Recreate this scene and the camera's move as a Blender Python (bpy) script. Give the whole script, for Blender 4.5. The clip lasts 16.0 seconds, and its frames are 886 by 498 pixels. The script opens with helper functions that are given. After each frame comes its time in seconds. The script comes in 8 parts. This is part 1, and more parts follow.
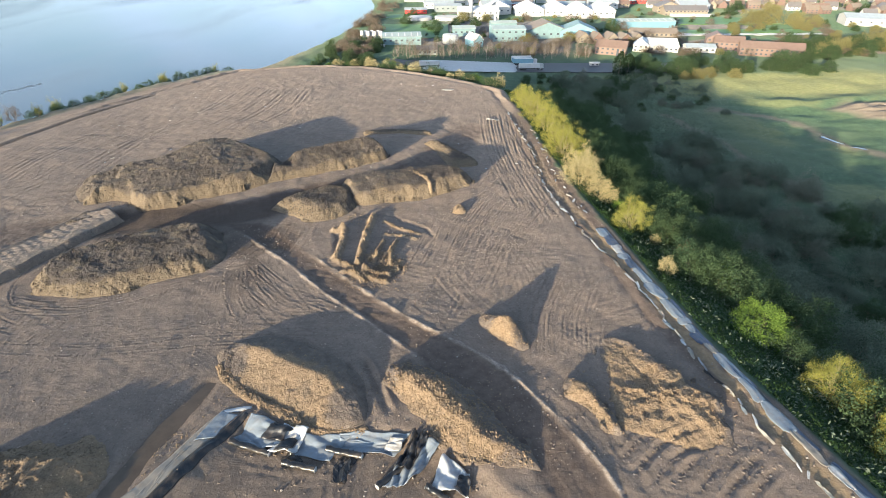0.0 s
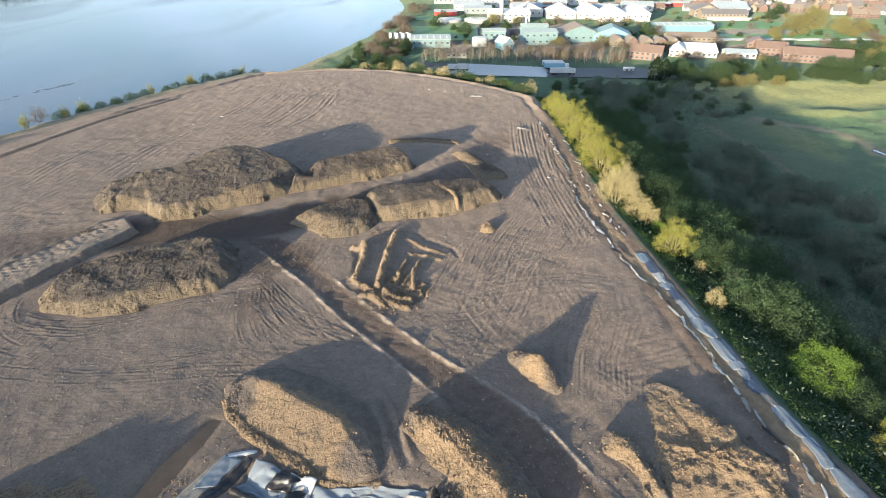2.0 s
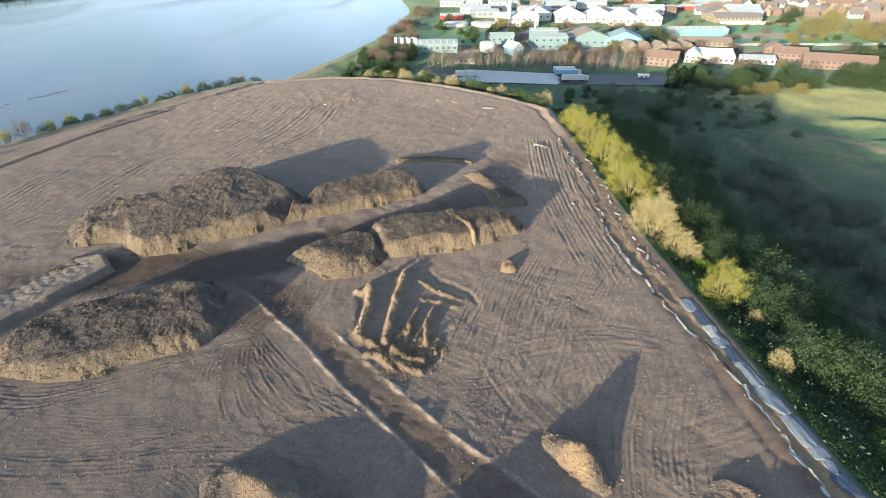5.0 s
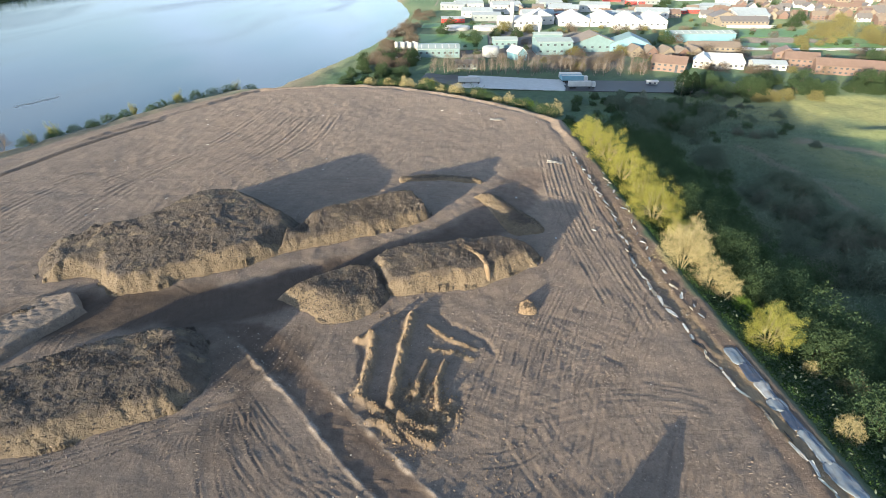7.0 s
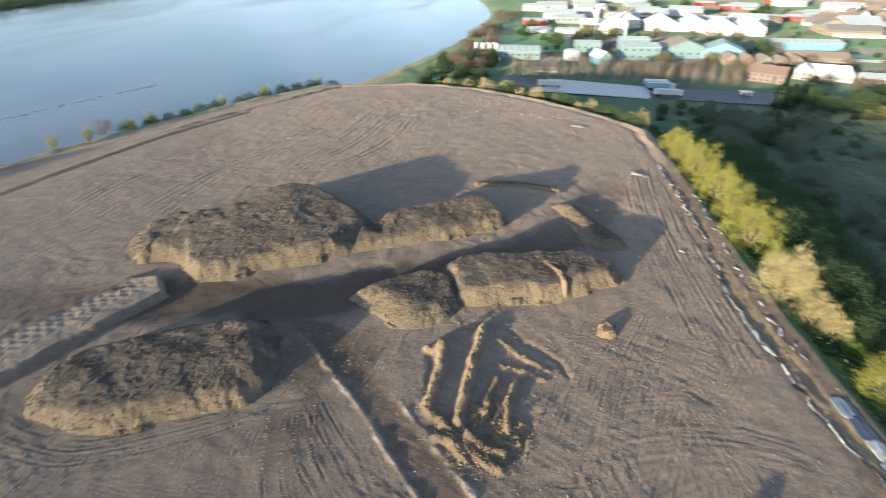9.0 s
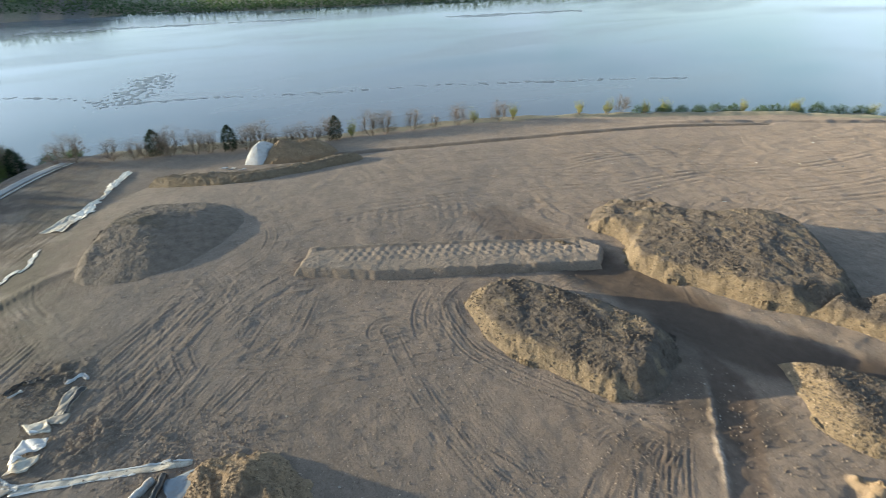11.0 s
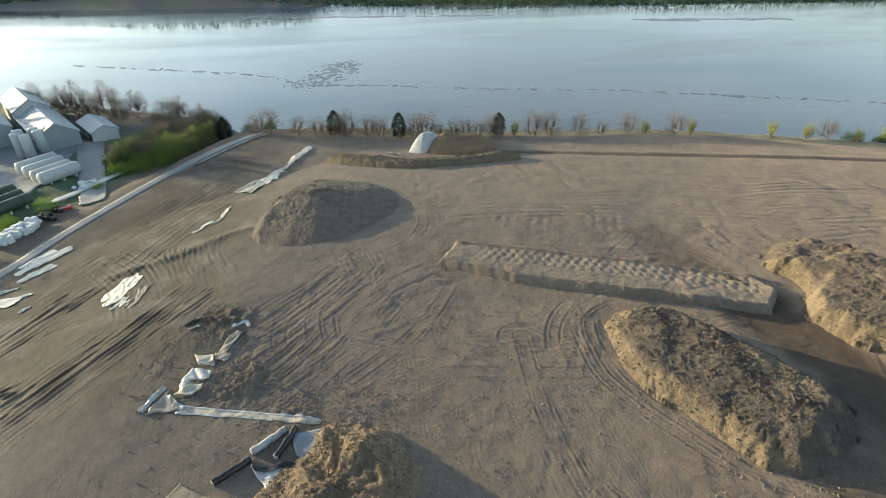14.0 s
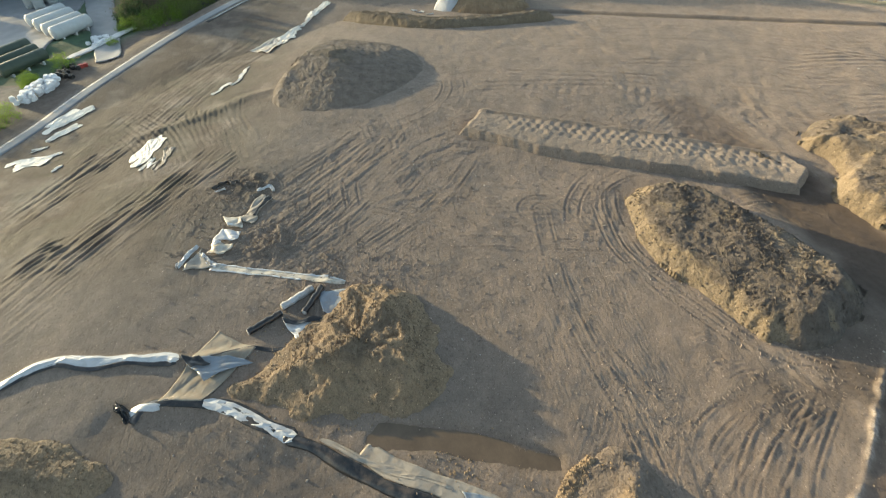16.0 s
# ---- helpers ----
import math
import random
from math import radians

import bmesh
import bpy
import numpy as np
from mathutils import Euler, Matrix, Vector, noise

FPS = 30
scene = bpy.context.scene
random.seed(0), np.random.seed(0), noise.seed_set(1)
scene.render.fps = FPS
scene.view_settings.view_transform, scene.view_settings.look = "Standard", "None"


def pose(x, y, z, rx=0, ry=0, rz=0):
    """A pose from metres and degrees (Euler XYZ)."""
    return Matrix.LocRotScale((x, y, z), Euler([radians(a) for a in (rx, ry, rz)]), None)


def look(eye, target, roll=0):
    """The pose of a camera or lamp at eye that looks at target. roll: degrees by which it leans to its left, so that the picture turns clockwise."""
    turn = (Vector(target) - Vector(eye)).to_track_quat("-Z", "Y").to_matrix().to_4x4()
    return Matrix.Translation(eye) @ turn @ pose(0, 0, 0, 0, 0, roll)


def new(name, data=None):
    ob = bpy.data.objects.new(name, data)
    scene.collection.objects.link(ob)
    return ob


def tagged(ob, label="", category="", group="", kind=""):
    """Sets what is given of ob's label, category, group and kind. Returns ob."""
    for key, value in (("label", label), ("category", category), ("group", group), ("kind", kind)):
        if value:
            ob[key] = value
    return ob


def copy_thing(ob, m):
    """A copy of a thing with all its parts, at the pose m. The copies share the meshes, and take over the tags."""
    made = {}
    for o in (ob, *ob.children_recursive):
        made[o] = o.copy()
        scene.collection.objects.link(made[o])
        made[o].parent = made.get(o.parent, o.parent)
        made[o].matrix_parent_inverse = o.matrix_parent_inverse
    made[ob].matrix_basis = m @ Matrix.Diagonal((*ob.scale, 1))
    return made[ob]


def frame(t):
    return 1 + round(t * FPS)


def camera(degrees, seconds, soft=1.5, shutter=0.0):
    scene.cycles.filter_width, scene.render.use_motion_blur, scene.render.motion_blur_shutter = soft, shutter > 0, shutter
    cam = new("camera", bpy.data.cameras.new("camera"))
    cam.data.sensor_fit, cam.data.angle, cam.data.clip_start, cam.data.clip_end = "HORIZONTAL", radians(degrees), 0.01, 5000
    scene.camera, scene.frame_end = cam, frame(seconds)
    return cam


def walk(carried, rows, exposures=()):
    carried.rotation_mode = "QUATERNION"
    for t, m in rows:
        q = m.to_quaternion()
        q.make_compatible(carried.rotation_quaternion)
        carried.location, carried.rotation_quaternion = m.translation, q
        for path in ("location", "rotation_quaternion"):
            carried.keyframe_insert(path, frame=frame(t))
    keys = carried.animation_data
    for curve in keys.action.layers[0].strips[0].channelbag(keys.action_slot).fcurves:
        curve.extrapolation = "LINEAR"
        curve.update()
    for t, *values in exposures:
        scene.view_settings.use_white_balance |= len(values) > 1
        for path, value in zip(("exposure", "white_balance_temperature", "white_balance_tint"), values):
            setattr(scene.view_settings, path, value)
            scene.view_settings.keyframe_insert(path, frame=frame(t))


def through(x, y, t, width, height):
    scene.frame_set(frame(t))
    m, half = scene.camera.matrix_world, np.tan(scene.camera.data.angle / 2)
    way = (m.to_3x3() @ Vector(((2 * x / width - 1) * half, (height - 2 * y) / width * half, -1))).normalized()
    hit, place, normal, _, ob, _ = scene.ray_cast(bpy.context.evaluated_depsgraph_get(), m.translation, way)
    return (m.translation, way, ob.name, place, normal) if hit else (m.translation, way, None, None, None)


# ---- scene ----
cam = camera(79.3, 16.0, soft=0.7, shutter=0.35)
METRES, EYE, TILT, LEAN, TURN = 45.0, 54.0, -31.0, 0.0, 0.0
ROWS = [
    (0.0, 0.0, 0.0, 0.0, 0.0, 0.0, -0.0),
    (0.5, -0.001, 0.0382, 0.0232, 0.07, 0.02, -0.03),
    (1.0, -0.004, 0.0774, 0.0451, 1.18, 0.03, -0.7),
    (1.5, -0.0083, 0.1164, 0.0672, 1.92, 0.05, -1.11),
    (2.0, -0.0142, 0.1556, 0.0899, 2.51, 0.07, -1.45),
    (2.5, -0.0217, 0.1966, 0.1135, 2.79, 0.09, -1.61),
    (3.0, -0.0307, 0.2392, 0.138, 2.89, 0.1, -1.64),
    (3.5, -0.0417, 0.2851, 0.1636, 2.92, 0.12, -1.64),
    (4.0, -0.0541, 0.3355, 0.1916, 2.96, 0.17, -1.64),
    (6.5, -0.1245, 0.6184, 0.3537, 2.73, 0.38, -1.57),
    (7.0, -0.1406, 0.677, 0.3879, 2.78, 0.44, -1.61),
    (7.5, -0.1547, 0.7175, 0.4134, 3.31, 0.45, -1.97),
    (8.0, -0.1698, 0.7355, 0.4257, 3.79, 0.42, -2.28),
    (8.5, -0.1803, 0.739, 0.4253, 3.9, 0.42, -2.37),
    (9.0, -0.2007, 0.7377, 0.4196, 9.41, 0.01, -5.83),
    (9.5, -0.2088, 0.75, 0.4172, 26.63, -3.3, -15.29),
    (10.0, -0.2125, 0.765, 0.4162, 40.1, -7.57, -21.27),
    (12.5, -0.2509, 0.794, 0.4218, 73.8, -22.68, -30.11),
    (13.0, -0.254, 0.793, 0.4203, 75.6, -23.58, -30.29),
    (13.5, -0.2555, 0.7911, 0.4196, 77.68, -24.67, -30.48),
    (14.0, -0.255, 0.7901, 0.42, 79.03, -25.37, -30.55),
    (14.5, -0.2518, 0.7904, 0.4204, 80.23, -28.51, -30.58),
    (15.0, -0.2502, 0.7908, 0.4216, 81.13, -32.59, -30.62),
    (15.5, -0.249, 0.7907, 0.4221, 81.79, -36.68, -30.65),
    (16.0, -0.248, 0.7895, 0.4225, 82.28, -40.83, -30.69),
]
walk(cam, [(t, pose(0, 0, EYE, TILT, LEAN, TURN) @ pose(METRES * x, METRES * y, METRES * z, 90 + pitch, roll, yaw)) for t, x, y, z, yaw, pitch, roll in ROWS],
     exposures=[(0.0, 1.44, 5960, 9), (6.0, 1.40, 5970, 8), (9.0, 1.40, 6000, 8), (10.2, 1.50, 6120, 6), (12.3, 1.56, 6700, 2), (14.0, 1.48, 6850, 2), (15.0, 1.56, 6950, 2), (16.0, 1.78, 7150, 3)])

# ---- sky, sun and exposure ----
SUN_EL = 7.5
SUN_TO = Vector((-0.52, -0.854, 0)).normalized()
world = bpy.data.worlds.new("sky")
scene.world = world
world.use_nodes = True
wn = world.node_tree
sky = wn.nodes.new("ShaderNodeTexSky")
sky.sky_type = "NISHITA"
sky.sun_disc = False
sky.sun_elevation = radians(SUN_EL)
sky.sun_rotation = math.atan2(SUN_TO.x, SUN_TO.y)
sky.air_density, sky.dust_density, sky.ozone_density = 1.0, 1.2, 1.8
# thin high haze cloud all over the sky
where = wn.nodes.new("ShaderNodeTexCoord")
axes = wn.nodes.new("ShaderNodeSeparateXYZ")
wn.links.new(where.outputs["Generated"], axes.inputs[0])
high = wn.nodes.new("ShaderNodeMath")
high.operation, high.inputs[1].default_value = "ADD", 0.16
wn.links.new(axes.outputs[2], high.inputs[0])
plane = wn.nodes.new("ShaderNodeCombineXYZ")
for k in range(2):
    part_way = wn.nodes.new("ShaderNodeMath")
    part_way.operation = "DIVIDE"
    wn.links.new(axes.outputs[k], part_way.inputs[0])
    wn.links.new(high.outputs[0], part_way.inputs[1])
    wn.links.new(part_way.outputs[0], plane.inputs[k])
veil = wn.nodes.new("ShaderNodeTexNoise")
veil.inputs["Scale"].default_value, veil.inputs["Detail"].default_value, veil.inputs["Distortion"].default_value = 0.9, 5.0, 0.8
wn.links.new(plane.outputs[0], veil.inputs["Vector"])
amount = wn.nodes.new("ShaderNodeMapRange")
amount.inputs["From Min"].default_value, amount.inputs["From Max"].default_value = 0.40, 0.68
amount.inputs["To Min"].default_value, amount.inputs["To Max"].default_value = 0.25, 0.85
wn.links.new(veil.outputs["Fac"], amount.inputs["Value"])
grey = wn.nodes.new("ShaderNodeRGBToBW")
wn.links.new(sky.outputs[0], grey.inputs[0])
white = wn.nodes.new("ShaderNodeMix")
white.data_type, white.blend_type = "RGBA", "MULTIPLY"
white.inputs["Factor"].default_value = 1.0
wn.links.new(grey.outputs[0], white.inputs["A"])
white.inputs["B"].default_value = (1.08, 1.32, 1.68, 1.0)
cloudy = wn.nodes.new("ShaderNodeMix")
cloudy.data_type = "RGBA"
wn.links.new(amount.outputs[0], cloudy.inputs["Factor"])
wn.links.new(sky.outputs[0], cloudy.inputs["A"])
wn.links.new(white.outputs["Result"], cloudy.inputs["B"])
wn.links.new(cloudy.outputs["Result"], wn.nodes["Background"].inputs[0])
wn.nodes["Background"].inputs[1].default_value = 0.15
sun = new("sun", bpy.data.lights.new("sun", "SUN"))
sun.data.energy, sun.data.angle, sun.data.color = 4.3, radians(0.6), (1.0, 0.80, 0.50)
sun_from = Vector((SUN_TO.x * math.cos(radians(SUN_EL)), SUN_TO.y * math.cos(radians(SUN_EL)), math.sin(radians(SUN_EL))))
sun.matrix_world = look(sun_from * 300, (0, 0, 0))

# ---- materials ----
def material(name, rough=0.9, metal=0.0):
    m = bpy.data.materials.new(name)
    m.use_nodes = True
    b = m.node_tree.nodes["Principled BSDF"]
    b.inputs["Roughness"].default_value = rough
    b.inputs["Metallic"].default_value = metal
    b.inputs["Diffuse Roughness"].default_value = 1.0 if rough > 0.85 else 0.3
    return m, m.node_tree, b


def node(nt, kind, **values):
    n = nt.nodes.new(kind)
    for key, value in values.items():
        n.inputs[key.replace("_", " ")].default_value = value
    return n


def noise_at(nt, scale, detail=6.0, rough=0.6, space="Object", warp=0.0):
    co = nt.nodes.new("ShaderNodeTexCoord")
    n = node(nt, "ShaderNodeTexNoise", Scale=scale, Detail=detail, Roughness=rough, Distortion=warp)
    nt.links.new(co.outputs[space], n.inputs["Vector"])
    return n.outputs["Fac"]


def span(nt, fac, a, b, lo=0.0, hi=1.0):
    r = node(nt, "ShaderNodeMapRange")
    r.inputs["From Min"].default_value, r.inputs["From Max"].default_value = a, b
    r.inputs["To Min"].default_value, r.inputs["To Max"].default_value = lo, hi
    nt.links.new(fac, r.inputs["Value"])
    return r.outputs[0]


def socket(nt, where, value):
    if isinstance(value, bpy.types.NodeSocket):
        nt.links.new(value, where)
    else:
        where.default_value = (*value, 1.0) if isinstance(value, (tuple, list)) else value


def mix(nt, fac, a, b, mode="MIX"):
    n = nt.nodes.new("ShaderNodeMix")
    n.data_type, n.blend_type = "RGBA", mode
    socket(nt, n.inputs["Factor"], fac)
    socket(nt, n.inputs["A"], a)
    socket(nt, n.inputs["B"], b)
    return n.outputs["Result"]


def times(nt, a, b, op="MULTIPLY"):
    n = nt.nodes.new("ShaderNodeMath")
    n.operation = op
    socket(nt, n.inputs[0], a)
    socket(nt, n.inputs[1], b)
    return n.outputs[0]


def bump(nt, b, height, depth, strength=1.0, below=None):
    n = nt.nodes.new("ShaderNodeBump")
    n.inputs["Strength"].default_value, n.inputs["Distance"].default_value = strength, depth
    nt.links.new(height, n.inputs["Height"])
    if below is not None:
        nt.links.new(below, n.inputs["Normal"])
    nt.links.new(n.outputs[0], b.inputs["Normal"])
    return n.outputs[0]


def soil_colour(nt, dark, light, stain):
    """Soil in three grains: broad stains, clods and grit."""
    broad = span(nt, noise_at(nt, 0.035, 5), 0.35, 0.68)
    clod = span(nt, noise_at(nt, 0.6, 9, 0.75), 0.36, 0.64)
    grit = span(nt, noise_at(nt, 5.0, 5, 0.7), 0.3, 0.75)
    c = mix(nt, clod, dark, light)
    c = mix(nt, times(nt, broad, 0.55), c, stain)
    c = mix(nt, span(nt, grit, 0.0, 1.0, 0.0, 0.62), c, tuple(v * 1.5 for v in light))
    c = mix(nt, span(nt, noise_at(nt, 2.2, 6, 0.8), 0.55, 0.68, 0.0, 0.85), c, tuple(v * 0.5 for v in dark))
    stone = span(nt, noise_at(nt, 3.4, 2, 0.5), 0.70, 0.74)
    return mix(nt, stone, c, tuple(min(1.0, v * 2.3) for v in light)), clod, grit


def soil_material(name, dark, light, stain, depth=0.12):
    """Stockpiled soil: fresh where it was cut, weathered darker on top."""
    m, nt, b = material(name, 0.95)
    c, clod, grit = soil_colour(nt, dark, light, stain)
    at = nt.nodes.new("ShaderNodeAttribute")
    at.attribute_name = "weathered"
    c = mix(nt, at.outputs["Fac"], c, mix(nt, clod, (0.066, 0.053, 0.043), (0.136, 0.110, 0.091)))
    foot = nt.nodes.new("ShaderNodeAttribute")
    foot.attribute_name = "spilt"
    c = mix(nt, foot.outputs["Fac"], c, mix(nt, clod, (0.128, 0.100, 0.080), (0.222, 0.176, 0.142)))
    nt.links.new(c, b.inputs["Base Color"])
    co = nt.nodes.new("ShaderNodeTexCoord")
    wob = node(nt, "ShaderNodeTexNoise", Scale=1.1, Detail=3.0)
    nt.links.new(co.outputs["Object"], wob.inputs["Vector"])
    off = nt.nodes.new("ShaderNodeVectorMath")
    off.operation = "ADD"
    nt.links.new(co.outputs["Object"], off.inputs[0])
    nt.links.new(wob.outputs["Color"], off.inputs[1])
    cell = node(nt, "ShaderNodeTexVoronoi", Scale=1.5)
    cell.feature = "DISTANCE_TO_EDGE"
    nt.links.new(off.outputs[0], cell.inputs["Vector"])
    gap = span(nt, cell.outputs["Distance"], 0.0, 0.10)
    block = node(nt, "ShaderNodeTexVoronoi", Scale=2.6)
    nt.links.new(off.outputs[0], block.inputs["Vector"])
    n = bump(nt, b, gap, depth * 0.4)
    n = bump(nt, b, block.outputs["Distance"], depth * 0.7, 1.0, n)
    n = bump(nt, b, noise_at(nt, 1.6, 7, 0.7), depth * 1.4, 1.0, n)
    bump(nt, b, noise_at(nt, 6.0, 4, 0.7), depth * 0.6, 1.0, n)
    return m


def ground_material():
    """Bare soil, haul road, gravel, grass and asphalt, by the ground's own masks."""
    m, nt, b = material("ground", 0.95)
    soil, clod, grit = soil_colour(nt, (0.142, 0.110, 0.088), (0.246, 0.192, 0.154), (0.186, 0.138, 0.107))
    at = nt.nodes.new("ShaderNodeAttribute")
    at.attribute_name = "cover"
    sep = nt.nodes.new("ShaderNodeSeparateColor")
    nt.links.new(at.outputs["Color"], sep.inputs[0])
    at2 = nt.nodes.new("ShaderNodeAttribute")
    at2.attribute_name = "wear_and_light"
    sep2 = nt.nodes.new("ShaderNodeSeparateColor")
    nt.links.new(at2.outputs["Color"], sep2.inputs[0])
    grass, road, gravel = sep.outputs[0], sep.outputs[1], sep.outputs[2]
    damp_shade, straw_sun, pave = sep2.outputs[0], sep2.outputs[1], sep2.outputs[2]
    co = nt.nodes.new("ShaderNodeTexCoord")
    scored = None
    for k, ang in enumerate((28, 75, 118, 160)):
        mp = nt.nodes.new("ShaderNodeMapping")
        mp.inputs["Rotation"].default_value = (0, 0, radians(ang))
        mp.inputs["Scale"].default_value = (0.16, 2.0, 1.0)
        mp.inputs["Location"].default_value = (13.0 * k, 7.0 * k, 0)
        nt.links.new(co.outputs["Object"], mp.inputs["Vector"])
        line = node(nt, "ShaderNodeTexNoise", Scale=1.0, Detail=2.0, Roughness=0.6, Distortion=0.9)
        nt.links.new(mp.outputs[0], line.inputs["Vector"])
        where_at = nt.nodes.new("ShaderNodeMapping")
        where_at.inputs["Location"].default_value = (91.0 * k, 40.0 * k, 0)
        nt.links.new(co.outputs["Object"], where_at.inputs["Vector"])
        region = node(nt, "ShaderNodeTexNoise", Scale=0.045, Detail=3.0, Roughness=0.6)
        nt.links.new(where_at.outputs[0], region.inputs["Vector"])
        cutline = times(nt, span(nt, line.outputs["Fac"], 0.58, 0.68), span(nt, region.outputs["Fac"], 0.54, 0.66))
        scored = cutline if scored is None else times(nt, scored, cutline, "MAXIMUM")
    soil = mix(nt, times(nt, scored, 0.30), soil, (0.070, 0.054, 0.042))
    blotch = span(nt, noise_at(nt, 0.16, 6, 0.7, warp=0.8), 0.36, 0.64)
    soil = mix(nt, times(nt, blotch, 0.34), soil, (0.098, 0.078, 0.064))
    pale = span(nt, noise_at(nt, 0.27, 5, 0.7, warp=1.2), 0.52, 0.70)
    soil = mix(nt, times(nt, pale, 0.38), soil, (0.275, 0.226, 0.182))
    fleck = span(nt, noise_at(nt, 1.7, 8, 0.85), 0.56, 0.64)
    soil = mix(nt, times(nt, fleck, 0.6), soil, (0.33, 0.265, 0.21))
    ripple = None
    for k, ang in enumerate((8, 96)):
        mp = nt.nodes.new("ShaderNodeMapping")
        mp.inputs["Rotation"].default_value = (0, 0, radians(ang))
        mp.inputs["Location"].default_value = (5.0 * k, 3.0 * k, 0)
        nt.links.new(co.outputs["Object"], mp.inputs["Vector"])
        band = node(nt, "ShaderNodeTexWave", Scale=1.0, Distortion=5.0, Detail=3.0, Detail_Scale=0.5)
        nt.links.new(mp.outputs[0], band.inputs["Vector"])
        patch_at = nt.nodes.new("ShaderNodeMapping")
        patch_at.inputs["Location"].default_value = (31.0 + 57.0 * k, 12.0, 0)
        nt.links.new(co.outputs["Object"], patch_at.inputs["Vector"])
        area = node(nt, "ShaderNodeTexNoise", Scale=0.16, Detail=5.0, Roughness=0.7)
        nt.links.new(patch_at.outputs[0], area.inputs["Vector"])
        one = times(nt, band.outputs["Fac"], span(nt, area.outputs["Fac"], 0.56, 0.68))
        ripple = one if ripple is None else times(nt, ripple, one, "MAXIMUM")
    soil = mix(nt, times(nt, ripple, 0.10), soil, (0.10, 0.079, 0.063))
    roadc = mix(nt, clod, (0.105, 0.076, 0.060), (0.180, 0.134, 0.106))
    c = mix(nt, road, soil, roadc)
    stones = mix(nt, span(nt, noise_at(nt, 3.0, 4, 0.8), 0.35, 0.7), (0.27, 0.22, 0.185), (0.56, 0.48, 0.41))
    c = mix(nt, times(nt, gravel, span(nt, noise_at(nt, 1.2, 5, 0.8), 0.3, 0.6)), c, stones)
    ochre = mix(nt, clod, (0.20, 0.142, 0.085), (0.34, 0.25, 0.155))
    c = mix(nt, times(nt, at2.outputs["Alpha"], span(nt, noise_at(nt, 0.9, 5, 0.7), 0.2, 0.42)), c, ochre)
    # damp soil, and painted shade on the flank and beside the piles
    c = mix(nt, times(nt, damp_shade, 0.75), c, (0.045, 0.030, 0.021))
    tuft = span(nt, noise_at(nt, 0.35, 8, 0.75), 0.32, 0.7)
    green = mix(nt, tuft, (0.036, 0.068, 0.040), (0.094, 0.152, 0.082))
    field = mix(nt, span(nt, noise_at(nt, 0.012, 4), 0.42, 0.6), green, (0.100, 0.132, 0.076))
    field = mix(nt, straw_sun, field, mix(nt, tuft, (0.14, 0.155, 0.06), (0.26, 0.25, 0.115)))
    c = mix(nt, grass, c, field)
    c = mix(nt, pave, c, mix(nt, clod, (0.07, 0.07, 0.07), (0.16, 0.155, 0.15)))
    nt.links.new(c, b.inputs["Base Color"])
    n = bump(nt, b, noise_at(nt, 1.3, 7, 0.75), 0.11)
    n = bump(nt, b, noise_at(nt, 4.0, 5, 0.75), 0.07, 1.0, n)
    n = bump(nt, b, times(nt, scored, -1.0), 0.02, 1.0, n)
    bump(nt, b, times(nt, times(nt, ripple, -1.0), times(nt, 1.0, grass, "SUBTRACT")), 0.012, 1.0, n)
    return m


def plain(name, colour, rough=0.7, metal=0.0, grain=0.18, scale=1.5, depth=0.0):
    """A surface of one colour with stains and grain."""
    m, nt, b = material(name, rough, metal)
    f = span(nt, noise_at(nt, scale, 6, 0.65), 0.3, 0.7)
    c = mix(nt, f, tuple(v * (1 - grain) for v in colour), tuple(min(1.0, v * (1 + grain)) for v in colour))
    g = span(nt, noise_at(nt, scale * 9, 4, 0.6), 0.35, 0.75, 0.0, grain)
    c = mix(nt, g, c, tuple(v * 0.55 for v in colour))
    nt.links.new(c, b.inputs["Base Color"])
    if depth:
        bump(nt, b, noise_at(nt, scale * 4, 5), depth)
    return m


def leaf_material(name, dark, light, through=0.25):
    m, nt, b = material(name, 0.75)
    b.inputs["Specular IOR Level"].default_value = 0.06
    geo = nt.nodes.new("ShaderNodeNewGeometry")
    info = nt.nodes.new("ShaderNodeObjectInfo")
    f = mix(nt, geo.outputs["Random Per Island"], dark, light)
    f = mix(nt, span(nt, info.outputs["Random"], 0, 1, 0.0, 0.55), f, tuple(v * 0.6 for v in light))
    nt.links.new(f, b.inputs["Base Color"])
    b.inputs["Subsurface Weight"].default_value = 0.0
    tr = nt.nodes.new("ShaderNodeBsdfTranslucent")
    nt.links.new(f, tr.inputs["Color"])
    ms = nt.nodes.new("ShaderNodeMixShader")
    ms.inputs[0].default_value = through
    out = nt.nodes["Material Output"]
    nt.links.new(b.outputs[0], ms.inputs[1])
    nt.links.new(tr.outputs[0], ms.inputs[2])
    nt.links.new(ms.outputs[0], out.inputs["Surface"])
    return m


